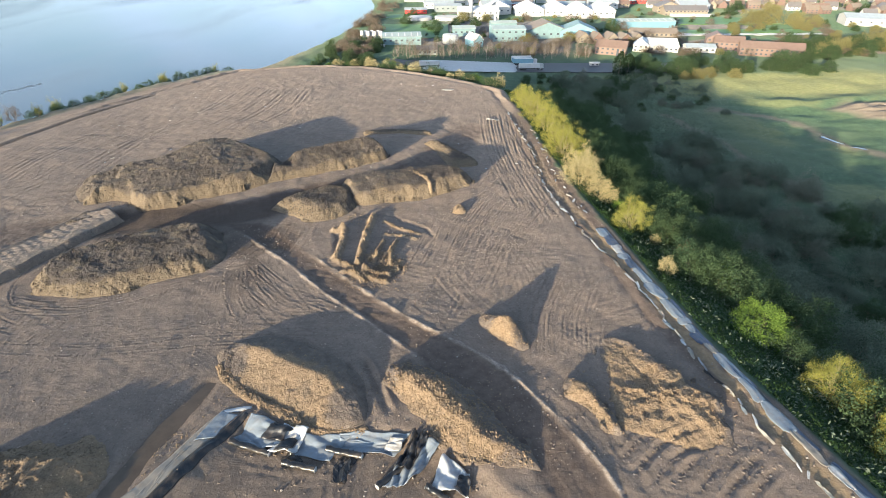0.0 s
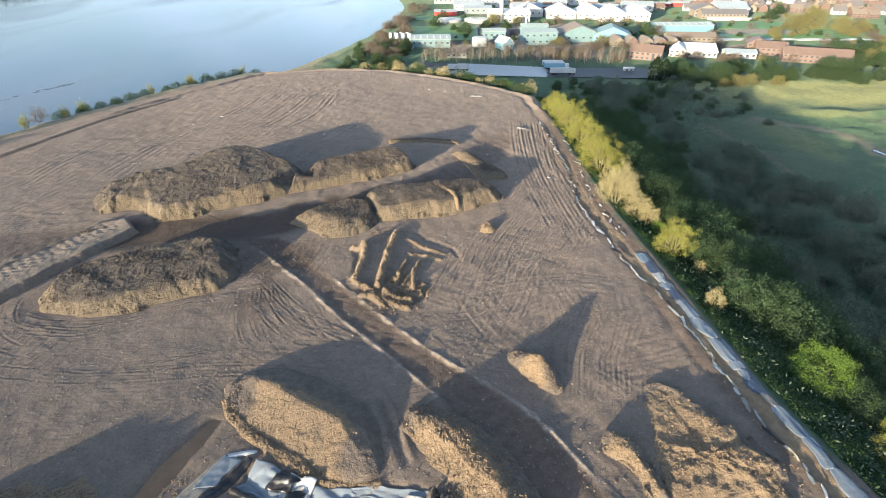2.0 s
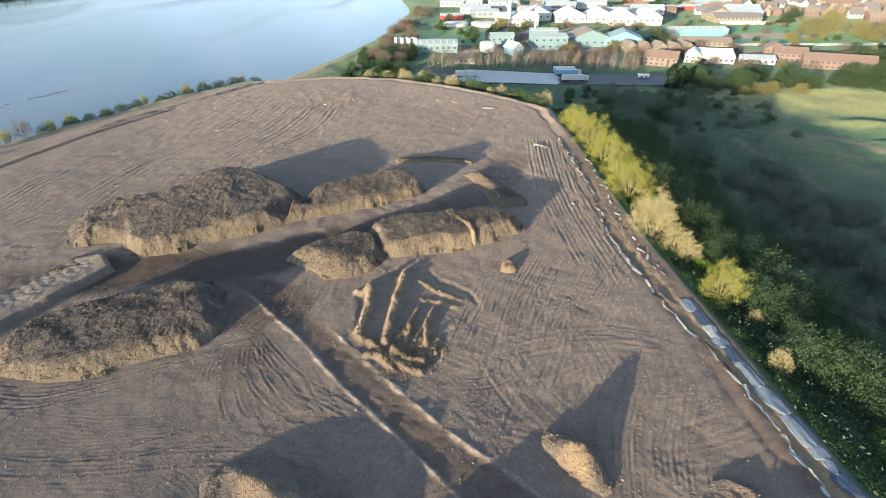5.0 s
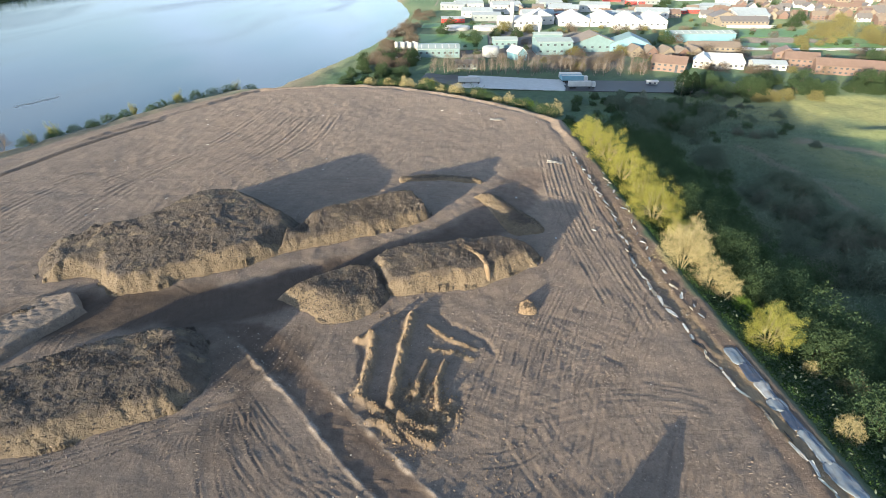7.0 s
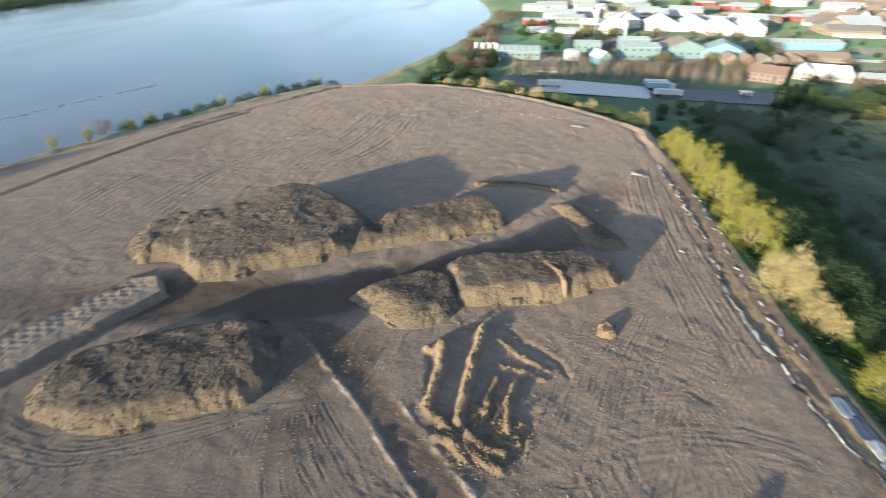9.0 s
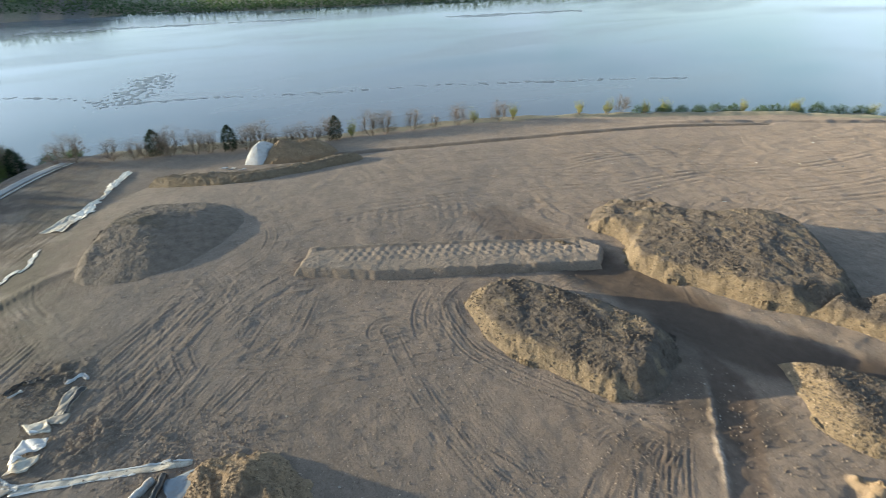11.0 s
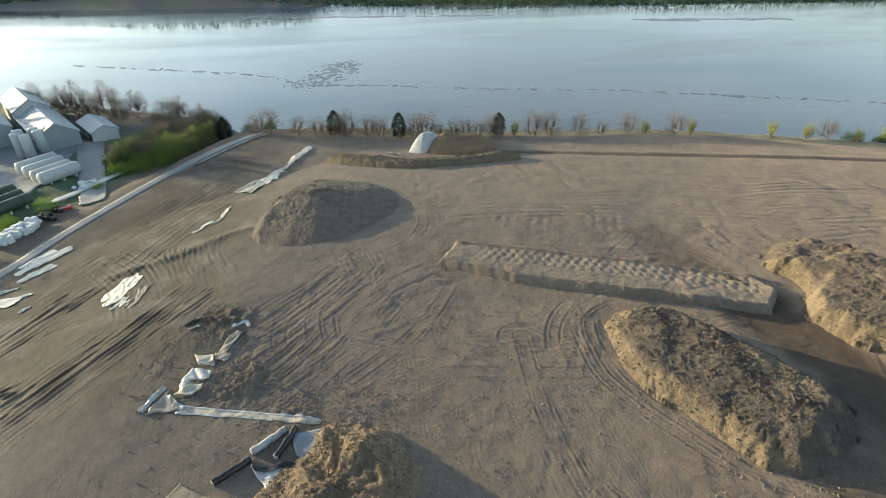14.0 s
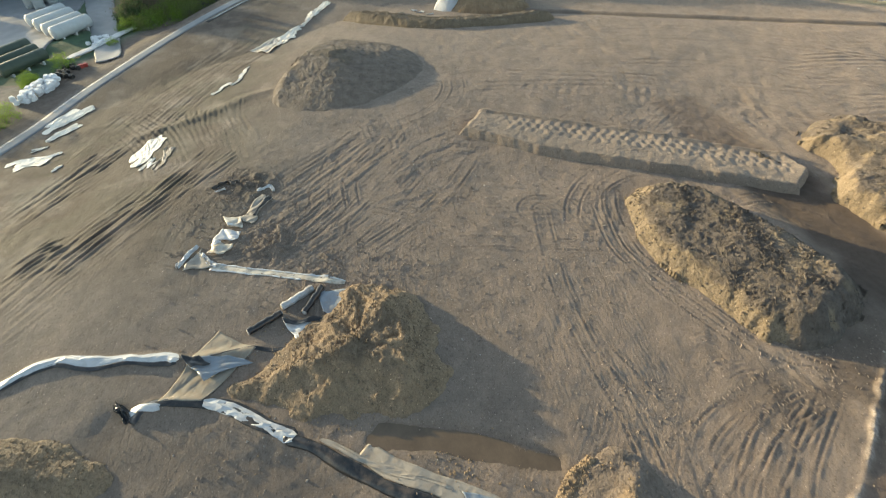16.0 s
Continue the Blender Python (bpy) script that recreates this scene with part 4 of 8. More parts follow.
    creases = creases - (0.06 + min(1.0, lump)) * (0.34 * np.maximum(fbm(wx, wy, 1.1, 3, seed + 14, 0.7) - 0.3, 0) + 0.10 * fbm(wx, wy, 0.6, 2, seed + 13, 0.7)) * (t > 0.05)
    crack = smooth(0.16, 0.0, np.abs(vnoise(along / 1.5 + 0.3 * fbm(x, y, 1.2, 2, seed + 41), t * 1.2, seed + 42))) * (0.4 + 0.6 * (vnoise(along / 4, along * 0, seed + 43) > -0.1))
    creases = creases + 0.30 * min(1.0, height / 3) * crack * smooth(0.0, 0.25, t) * smooth(1.0, 0.8, t) * (gully == 0) * (not aged) * (mat is SOIL)
    z = zmany(x, y) - sink + np.where(d > -1, body + (clods - creases) * (t > 0), 0) + sink * np.clip(t * 6, 0, 1)
    keep = (d > -0.7)
    keep = keep[:-1, :-1] & keep[1:, 1:] & keep[:-1, 1:] & keep[1:, :-1]
    z0 = zat(cx, cy)
    me, used = grid_mesh(name, x - cx, y - cy, z - z0, keep)
    old = smooth(0.7, 0.95, fresh + 0.25 * fbm(x, y, 2.0, 3, seed + 15)) * top_dark * (0.88 + 0.12 * (patchy - 0.35) / 0.85)
    if aged:
        old = np.clip(0.7 + 0.3 * fbm(x, y, 3.0, 3, seed + 16), 0, 1)
    spilt = smooth(feather, -0.4, d + 0.35 * feather * fbm(x, y, 1.6, 4, seed + 91)) if feather else np.zeros(x.shape)
    if front and feather:
        spilt = np.maximum(spilt, smooth(0.9, 0.55, np.clip(rear / back, 0, 1) + 0.25 * fbm(x, y, 2.0, 3, seed + 92)))
    me.attributes.new('spilt', 'FLOAT', 'POINT').data.foreach_set('value', spilt.ravel()[used].astype(np.float32))
    me.attributes.new('weathered', 'FLOAT', 'POINT').data.foreach_set('value', old.ravel()[used].astype(np.float32))
    me.materials.append(mat)
    ob = tagged(new(name, me), label, "soil heap", group)
    ob.location = (cx, cy, z0)
    if clod_n:
        g = np.random.RandomState(seed)
        jj, ii = np.nonzero((t > 0.02) & (t + 1.2 * g.rand(*t.shape) > 0.95))
        chance = (0.12 + broken[jj, ii] ** 2) if rubble else np.ones(len(ii))
        pick = g.choice(len(ii), min(clod_n, len(ii)), replace=False, p=chance / chance.sum())
        v, f = lumps(g, np.stack([x[jj, ii] - cx, y[jj, ii] - cy, z[jj, ii] - z0], -1)[pick], 0.04, 0.20 + 0.04 * min(1.0, rubble))
        me = bpy.data.meshes.new("loose_soil")
        me.from_pydata(v.tolist(), [], f.tolist())
        me.materials.append(mat)
        me.attributes.new("weathered", "FLOAT", "POINT").data.foreach_set("value", np.full(len(v), 0.95 * top_dark, np.float32))
        c = new("loose_soil", me)
        c.parent = ob
        tagged(c, "loose clods on the heap", kind="stuff")
    return ob


stockpile("soil_stockpile", [(-83.5, 111.2), (-80.5, 110.6), (-77.6, 112.4), (-73.0, 111.2), (-67.6, 107.3), (-64.1, 107.8), (-60.8, 109.1), (-56.1, 112.2), (-52.8, 114.0), (-47.0, 117.8), (-42.6, 121.0), (-39.5, 127), (-41.5, 133), (-50, 140.5), (-58, 145), (-65, 145), (-71, 140), (-75, 132), (-83, 130), (-90, 124), (-88, 116)], 3.3, 2.0,
          "broad dark brown soil stockpile with steep cut yellow face", seed=11, bite=0.8, lump=0.3, clod_n=3800, curve=1.25, front=11, back=5.0, rise=0.9, run=20, rubble=1.0, notch=((-74.6, 112.6, 3.8, 1.0), (-84, 121, 8, 1.2), (-63.0, 136.0, 25.0, -1.6)))
stockpile("soil_stockpile", [(-43.3, 120.9), (-39.3, 123.7), (-35.3, 125.4), (-27.2, 129.9), (-20.8, 133.8), (-16.8, 137.0), (-15.0, 140), (-17.5, 145.5), (-22, 146), (-29, 142.5), (-36, 138), (-41.5, 133), (-44, 127)], 2.5, 1.7,
          "long narrow soil stockpile with straight cut face", seed=12, bite=0.6, lump=0.28, clod_n=4500, curve=1.2, front=6, back=3.4, rise=2.4, run=10, rubble=0.9, notch=((-40.5, 129.5, 3.6, 0.9),))
stockpile("soil_stockpile", [(-38.8, 107.2), (-34.7, 104.6), (-29.2, 101.3), (-25.6, 101.1), (-22.3, 103.2), (-19.6, 108), (-20.5, 115), (-25, 117.5), (-31, 115.5), (-36.5, 110.5)], 2.5, 3.6,
          "rounded soil stockpile with smooth yellow nose beside the haul way", seed=13, bite=0.5, lump=0.2, curve=1.5, front=5, back=3.2, rise=0.5, run=10, rubble=0.7)
stockpile("soil_stockpile", [(-20.8, 109.0), (-16.0, 109.3), (-12.4, 111.3), (-3.8, 113.0), (2.2, 117.6), (6.6, 121.0), (7.0, 124.5), (3, 127.5), (-3, 128.2), (-13, 125.5), (-21.5, 123), (-25.5, 118), (-23.5, 113)], 2.9, 2.1,
          "long soil stockpile with clod ridge and cut yellow face", seed=14, bite=0.6, lump=0.22, clod_n=4500, curve=1.25, front=6, back=3.2, rise=0.7, run=10, rubble=0.75)
# yellow clods pushed up in a seam over that stockpile
stockpile("clod_ridge", [(-8.9, 121.6), (-5.6, 118.2), (-3.4, 114.6), (-2.4, 115.0), (-4.0, 119.2), (-7.6, 122.6)], 3.5, 0.7, "ridge of yellow clods over a soil stockpile", CLAY, top_dark=0.1, seed=34, lump=0.6, bite=0.5, clod_n=900, rubble=0.6)
stockpile("soil_stockpile", [(-73.6, 78.0), (-70.6, 75.0), (-65.6, 73.9), (-59.5, 73.9), (-54.6, 76.0), (-48.5, 79.0), (-43.1, 82.9), (-41.4, 86.0), (-42.4, 91), (-47.5, 97.4), (-53, 98), (-62, 93.5), (-70, 88), (-73.5, 83)], 2.5, 2.6,
          "oblong brown soil stockpile with cloddy top and bright sunlit flank", seed=15, bite=0.7, lump=0.34, clod_n=3800, curve=1.35, front=7, back=4.2, rise=1.0, run=11, rubble=1.15)
stockpile("soil_heap", [(-81.5, 99.5), (-77, 100.4), (-72.6, 103.6), (-73.0, 106), (-77, 105), (-82, 102)], 0.7, 1.6, "low dark heap of spilt soil beside the bench", seed=35, lump=0.4, bite=0.8, top_dark=0.6, clod_n=900, rubble=0.6)
stockpile("soil_mound", [(-143, 36), (-141.5, 26), (-126, 18.5), (-113.5, 16.6), (-107.2, 19.4), (-104.4, 25), (-104.6, 33.2), (-112.0, 44.2), (-121.1, 49.6), (-131, 48.5), (-139, 43)], 4.0, 6.5,
          "large smooth brown soil mound with tracks up its flank", seed=16, lump=0.10, bite=0.8, aged=True, clod_n=600, curve=1.35, front=5, back=23.0, rise=0.5, run=8, gully=0.14, feather=1.5)
stockpile("soil_bund", [(-164.5, 29.6), (-154.9, 39.4), (-147.8, 53.5), (-147.6, 67.6), (-149.0, 84.8), (-153.2, 84), (-154.6, 68.5), (-155.0, 55), (-159.5, 45), (-168.5, 33)], 2.0, 2.2,
          "low rough bund of brown soil on the far plain", seed=17, lump=0.4, top_dark=0.5)
stockpile("soil_mound", [(-163.0, 60), (-159.2, 67), (-158.4, 76.5), (-163, 83), (-172, 80), (-175, 71), (-171, 62)], 5.0, 6.0,
          "pointed brown soil mound next to a sheeted heap", CLAY, top_dark=0.3, seed=18, lump=0.15, bite=0.5, curve=1.1)
stockpile("clay_mound", [(-44.5, 18.5), (-50.5, 26), (-54.4, 30.5), (-58.5, 33.5), (-58.5, 39.0), (-54.5, 43.0), (-46.8, 44.4), (-41.5, 44.4), (-38, 40), (-38.5, 35), (-40.8, 25.4)], 2.8, 7.0,
          "rough cloddy heap of yellow-brown clay beside a trench", CLAY, top_dark=0.45, seed=19, lump=0.5, bite=1.4, gully=0.6, radial=0.4, clod_n=2600, curve=0.95, lean=0.15, rubble=0.45, feather=0.8)
stockpile("clay_bund", [(-32.6, 57.0), (-27.2, 52.3), (-20.9, 48.7), (-15.9, 45.7), (-10.0, 46.0), (-9.6, 50.5), (-11.4, 56.0), (-17.5, 60.5), (-24.5, 64.0), (-30.5, 63.6), (-33.4, 60.4)], 2.0, 6.6,
          "graded ramp of pale yellow clay above the lined cell", CLAY, top_dark=0.0, seed=20, lump=0.05, bite=0.5, clod_n=350, curve=0.95, front=5, back=6.0, feather=0.35)
stockpile("clay_bund", [(-33.0, 57.2), (-28.0, 51.8), (-21.4, 47.9), (-16.0, 45.0), (-10.0, 45.2), (-9.8, 46.8), (-15.6, 46.8), (-20.6, 49.4), (-27.0, 53.3), (-31.6, 58.0)], 0.3, 0.8,
          "rough bank of yellow clay clods along the cell edge", CLAY, top_dark=0.0, seed=36, lump=0.5, bite=0.6, clod_n=1700, rubble=0.7, feather=0.4)
stockpile("clay_bund", [(-9.4, 53.6), (-4.9, 48.8), (0.2, 44.0), (3.0, 42.0), (9.6, 40.2), (11.6, 41.0), (9.6, 45.2), (6.6, 49.6), (3.2, 54.0), (-2.0, 57.6), (-8.4, 57.6)], 1.35, 3.0,
          "broken bund of yellow clay above the lined cell", CLAY, top_dark=0.0, seed=21, lump=0.5, bite=1.1, gully=0.35, clod_n=2600, curve=0.95, front=5, back=5.0, rise=0.4, run=3, rubble=1.1, feather=0.9)
stockpile("clay_mound", [(5.4, 67.4), (6.5, 65.0), (9.2, 62.8), (11.1, 60.6), (12.8, 60.6), (13.4, 62.6), (11.9, 66.6), (9.0, 69.6), (6.0, 69.6)], 1.15, 1.5,
          "small peaked heap of yellow clay beside the road", CLAY, top_dark=0.0, seed=22, lump=0.4, bite=0.5, clod_n=400, curve=1.0, front=5, back=3.6, rise=0.2, run=2, rubble=0.5, feather=0.5, notch=((9.9, 65.0, 3.8, -1.9),))
stockpile("clay_mound", [(24.0, 63.0), (21.6, 54.5), (21.6, 48.0), (23.8, 45.0), (27.5, 43.2), (31.6, 42.0), (36.0, 43.2), (37.6, 47), (36.4, 51.2), (33.8, 55.8), (29.8, 60.8), (26, 65.0)], 1.4, 8.5,
          "wide rough spread of freshly tipped yellow clay", CLAY, top_dark=0.0, seed=23, lump=0.45, bite=1.5, radial=0.4, curve=0.9, clod_n=1500, front=7, back=2.2, rise=0.2, run=4, rubble=0.35, feather=1.3)
stockpile("clay_mound", [(16.4, 53.6), (17.0, 51.2), (19.3, 49.8), (20.7, 46.2), (22.2, 45.2), (22.9, 46.6), (21.6, 50.4), (20.9, 53.6), (17.6, 55.4)], 1.0, 1.4,
          "small curved ridge of yellow clay", CLAY, top_dark=0.0, seed=24, lump=0.4, bite=0.5, clod_n=420, curve=1.0, front=5, back=1.8, rise=0.2, run=2, rubble=0.5, feather=0.5)
stockpile("soil_mound", [(-6.0, 151), (-3, 147), (1.8, 133.2), (6, 132.6), (9.8, 136.1), (3.5, 147), (-1.3, 153.4)], 1.4, 3.2,
          "low flat-topped soil mound on the far plain", seed=25, lump=0.2)
stockpile("soil_bund", [(-24, 158.6), (-14, 160.8), (-4.5, 159.2), (-4.6, 161.5), (-14, 163.8), (-24, 161.5)], 0.8, 1.0, "thin low bund of soil on the far plain", seed=26, lump=0.3)
stockpile("clay_mound", [(-42, -7), (-41.6, 1.7), (-40.3, 5.5), (-38.0, 9.4), (-35.0, 10.8), (-33, 6), (-34, -3), (-38, -9)], 1.1, 4.2,
          "low lumpy clay heap on the cell floor", CLAY, top_dark=0.3, seed=28, lump=0.2, bite=0.9, curve=1.0, clod_n=900)
stockpile("spoil_heap", [(2, 106), (4, 105.2), (5.6, 106.6), (4.8, 109), (2.6, 108.6)], 0.9, 1.2, "little heap of pale rubble and clods", CLAY, top_dark=0.0, seed=27, lump=0.9, bite=0.8)


def bench(outline, height):
    """A flat bench: cut edge in front, level top pressed in rows by a bucket, a thin lip along the back."""
    x, y = np.meshgrid(np.arange(-105, -66, 0.2), np.arange(49, 112, 0.2))
    d = inside(x, y, outline) + 0.25 * fbm(x, y, 2.0, 3, 5)
    back, side, along = path_near(x, y, [(-101, 57.5), (-80.0, 106.5)])
    t = np.clip(d / 1.0, 0, 1)
    slope = smooth(-0.5, 9.0, back)
    z = height * (1 - (1 - t) ** 1.6) * (0.25 + 0.75 * slope) + 0.35 * np.exp(-((back - 0.9) / 0.5) ** 2) * (d > 0)
    for row, amp in ((2.6, 1.0), (4.7, 1.1), (6.8, 0.8)):
        wave = smooth(-0.1, 0.5, np.sin(2 * math.pi * (along + row * 0.3 + 0.15 * vnoise(x / 3, y / 3, 5)) / 1.65))
        z = z - 0.11 * amp * wave * smooth(0.95, 0.6, np.abs(back - row)) * smooth(0.3, 1.2, d) * smooth(3, 9, along)
    z = z + 0.04 * fbm(x, y, 0.9, 3, 9) * (d > 0)
    keep = d > -0.5
    keep = keep[:-1, :-1] & keep[1:, 1:] & keep[:-1, 1:] & keep[1:, :-1]
    zz = z + zmany(x, y) - 0.3 + 0.3 * np.clip(t * 5, 0, 1) - zat(-84, 80)
    ob = new("soil_bench")
    ob.location = (-84, 80, zat(-84, 80))
    tagged(ob, "flat soil bench with a cut edge and rows of bucket prints", "soil bench")
    flat = t[:-1, :-1] > 0.9
    lip = (back[:-1, :-1] < 1.7) & flat
    for name, cells, old in (("cut_face", keep & ~flat, 0.0), ("bench_top", keep & flat & ~lip, 0.0), ("lip", keep & lip, 0.2)):
        me, used = grid_mesh(name, x + 84, y - 80, zz, cells)
        me.materials.append(BENCH_SOIL)
        me.attributes.new("weathered", "FLOAT", "POINT").data.foreach_set("value", np.full(len(used), old, np.float32))
        c = new(name, me)
        c.parent = ob
        tagged(c)


bench([(-92.6, 52.4), (-85.0, 64.0), (-79.3, 76.5), (-74.3, 89), (-69.2, 102.6), (-74.0, 107.5), (-80.0, 106.8), (-101.5, 58)], 1.5)


# ---- parts and simple solids ----
def part(name, bm, mat, parent, label=""):
    me = bpy.data.meshes.new(name)
    bm.to_mesh(me)
    bm.free()
    return part_of(name, me, mat, parent, label)


def part_of(name, me, mat, parent, label=""):
    if mat is not None and not me.materials:
        me.materials.append(mat)
    ob = new(name, me)
    ob.parent = parent
    return tagged(ob, label)


def thing(name, m, label, category, group=""):
    ob = new(name)
    ob.matrix_basis = m
    ob.empty_display_size = 0.5
    return tagged(ob, label, category, group)


def mesh_of(name, verts, faces, soft=False):
    me = bpy.data.meshes.new(name)
    me.from_pydata([tuple(v) for v in verts], [], [tuple(f) for f in faces])
    if soft:
        me.polygons.foreach_set("use_smooth", np.ones(len(me.polygons), bool))
    me.update()
    return me


def tube(verts, faces, pts, radii, sides=5):
    """Adds a tapered tube along points."""
    start = len(verts)
    for k, p in enumerate(pts):
        a, b = pts[max(k - 1, 0)], pts[min(k + 1, len(pts) - 1)]
        d = (Vector(b) - Vector(a)).normalized()
        u = d.orthogonal().normalized()
        v = d.cross(u)
        for s in range(sides):
            t = 2 * math.pi * s / sides
            verts.append(Vector(p) + (u * math.cos(t) + v * math.sin(t)) * radii[k])
    for k in range(len(pts) - 1):
        for s in range(sides):
            i, j = start + k * sides + s, start + k * sides + (s + 1) % sides
            faces.append((i, j, j + sides, i + sides))


def limb(rnd, base, way, size, bendy):
    pts, p, d = [Vector(base)], Vector(base), Vector(way).normalized()
    for k in range(4):
        d = (d + Vector((rnd.uniform(-1, 1), rnd.uniform(-1, 1), rnd.uniform(-0.2, 0.7))) * bendy).normalized()
        p = p + d * size / 4
        pts.append(p.copy())
    return pts, d


def branching(rnd, height, spread, stems, boughs, twigs, twig_len, girth, lift=0.35):
    """Trunk and limbs, twigs as lines of points, all from the root upwards."""
    verts, faces, tips = [], [], []
    for s in range(stems):
        a = 2 * math.pi * (s + rnd.random() * 0.6) / stems
        lean = spread * (0.25 if stems == 1 else 0.6)
        pts, d = limb(rnd, (0.15 * math.cos(a) * (stems > 1), 0.15 * math.sin(a) * (stems > 1), -0.3), (math.cos(a) * lean, math.sin(a) * lean, 1.0), height * (0.62 if stems == 1 else 0.55), 0.14)
        tube(verts, faces, pts, [girth * (1 - 0.17 * k) for k in range(5)], 6)
        for b in range(boughs):
            at = pts[1 + b % 4] if stems > 1 else pts[min(4, 1 + b // 3)]
            ang = rnd.uniform(0, 2 * math.pi)
            q, e = limb(rnd, at, (math.cos(ang) * spread, math.sin(ang) * spread, lift + rnd.uniform(0, 0.7)), height * rnd.uniform(0.28, 0.5), 0.22)
            tube(verts, faces, q, [girth * 0.42 * (1 - 0.2 * k) for k in range(5)], 4)
            for w in range(twigs):
                c = q[1 + w % 4]
                ang = rnd.uniform(0, 2 * math.pi)
                tw, f = limb(rnd, c, Vector((math.cos(ang), math.sin(ang), 0.6 + rnd.random())) + e * 0.6, twig_len * rnd.uniform(0.6, 1.2), 0.25)
                tube(verts, faces, [tw[0], tw[2], tw[4]], [girth * 0.14, girth * 0.09, girth * 0.03], 3)
                tips.append(tw)
    return verts, faces, tips


def leaves_at(rnd, centres, per, scatter, size, outward=0.0, root=(0, 0, 0), thin=0.45):
    """Small leaf sprays round the centres; outward: how far they point away from the root."""
    c = np.repeat(np.array([tuple(v) for v in centres]), per, 0)
    g = np.random.RandomState(rnd.randrange(10 ** 6))
    c = c + g.normal(0, scatter, c.shape) * (1, 1, 0.8)
    n = len(c)
    u = g.normal(size=(n, 3))
    u /= np.linalg.norm(u, axis=1)[:, None]
    if outward:
        way = c - np.array(root)
        u = u * (1 - outward) + outward * way / (np.linalg.norm(way, axis=1)[:, None] + 1e-6)
        u /= np.linalg.norm(u, axis=1)[:, None]
    v = np.cross(u, g.normal(size=(n, 3)))
    v /= np.linalg.norm(v, axis=1)[:, None]
    s = size * g.uniform(0.6, 1.3, (n, 1))
    quad = np.stack([c - u * s, c - v * s * thin, c + u * s, c + v * s * thin], 1).reshape(-1, 3)
    faces = np.arange(4 * n).reshape(-1, 4)
    return quad, faces


def dome_centres(rnd, n, rx, rz, low=0.1, rough=0.25, seed=0):
    """Points on an uneven dome, a few of them inside it."""
    out = []
    while len(out) < n:
        d = Vector((rnd.gauss(0, 1), rnd.gauss(0, 1), rnd.gauss(0, 1))).normalized()
        if d.z < -0.15:
            continue
        k = 1 + rough * 2 * noise.noise(d * 2.3 + Vector((seed * 3.1, 0, 0)))
        k *= rnd.uniform(0.55, 1.0) if rnd.random() < 0.35 else rnd.uniform(0.88, 1.02)
        out.append(Vector((d.x * rx * k, d.y * rx * k, low + max(d.z, -0.1) * rz * k + 0.12 * rz)))
    return out


BARK = plain("grey_bark", (0.16, 0.13, 0.10), 0.9, 0, 0.3, 3.0)
BARK_PALE = plain("pale_bark", (0.30, 0.26, 0.14), 0.9, 0, 0.3, 3.0)
BIRCH = plain("birch_bark", (0.25, 0.215, 0.185), 0.8, 0, 0.35, 2.0)
TWIG = plain("bare_twigs", (0.20, 0.155, 0.115), 0.9, 0, 0.3, 2.0)
LEAF_WILLOW = leaf_material("willow_leaf", (0.20, 0.21, 0.045), (0.42, 0.41, 0.11))
LEAF_SALLOW = leaf_material("sallow_catkin", (0.36, 0.31, 0.15), (0.58, 0.50, 0.28))
LEAF_GREEN = leaf_material("fresh_leaf", (0.12, 0.20, 0.03), (0.26, 0.38, 0.08))
LEAF_SCRUB = leaf_material("scrub_leaf", (0.115, 0.150, 0.112), (0.25, 0.295, 0.215), 0.45)
LEAF_HEDGE = leaf_material("hedge_leaf", (0.050, 0.084, 0.042), (0.112, 0.165, 0.080), 0.4)
LEAF_FIR = leaf_material("fir_leaf", (0.010, 0.022, 0.012), (0.028, 0.048, 0.024), 0.05)
LEAF_SPRING = leaf_material("spring_leaf", (0.13, 0.17, 0.055), (0.27, 0.32, 0.12), 0.35)
LEAF_HERB = leaf_material("herb_leaf", (0.030, 0.066, 0.013), (0.064, 0.115, 0.028), 0.15)
LEAF_OLIVE = leaf_material("olive_leaf", (0.17, 0.165, 0.065), (0.32, 0.295, 0.14))
LEAF_BRAMBLE = leaf_material("bramble_leaf", (0.020, 0.044, 0.017), (0.048, 0.086, 0.032))
LEAF_GREY = leaf_material("grey_twig_leaf", (0.135, 0.150, 0.115), (0.27, 0.28, 0.215), 0.4)
LEAF_DRY = leaf_material("dry_twig_spray", (0.14, 0.115, 0.09), (0.25, 0.205, 0.16), 0.15)


def make_tree(name, m, label, category, group, seed, height, spread, stems, boughs, twigs, twig_len, girth, bark, leaf, per, scatter, size, lift=0.35):
    rnd = random.Random(seed)
    ob = thing(name, m, label, category, group)
    verts, faces, tips = branching(rnd, height, spread, stems, boughs, twigs, twig_len, girth, lift)
    part_of("trunk", mesh_of("trunk", verts, faces, True), bark, ob)
    if leaf is not None:
        spots = [p for tw in tips for p in (tw[2], tw[3], tw[4])]
        v, f = leaves_at(rnd, spots, per, scatter, size)
        part_of("crown", mesh_of("crown", v, f), leaf, ob)
    return ob


def make_shrub(name, m, label, category, group, seed, rx, rz, clumps, per, scatter, size, bark, leaf, rough=0.25):
    rnd = random.Random(seed)
    ob = thing(name, m, label, category, group)
    verts, faces, _ = branching(rnd, rz * 1.1, 0.7, 4, 3, 2, rz * 0.4, 0.09)
    part_of("trunk", mesh_of("trunk", verts, faces, True), bark, ob)
    v, f = leaves_at(rnd, dome_centres(rnd, clumps, rx, rz, 0.1, rough, seed), per, scatter, size)
    part_of("crown", mesh_of("crown", v, f), leaf, ob)
    return ob


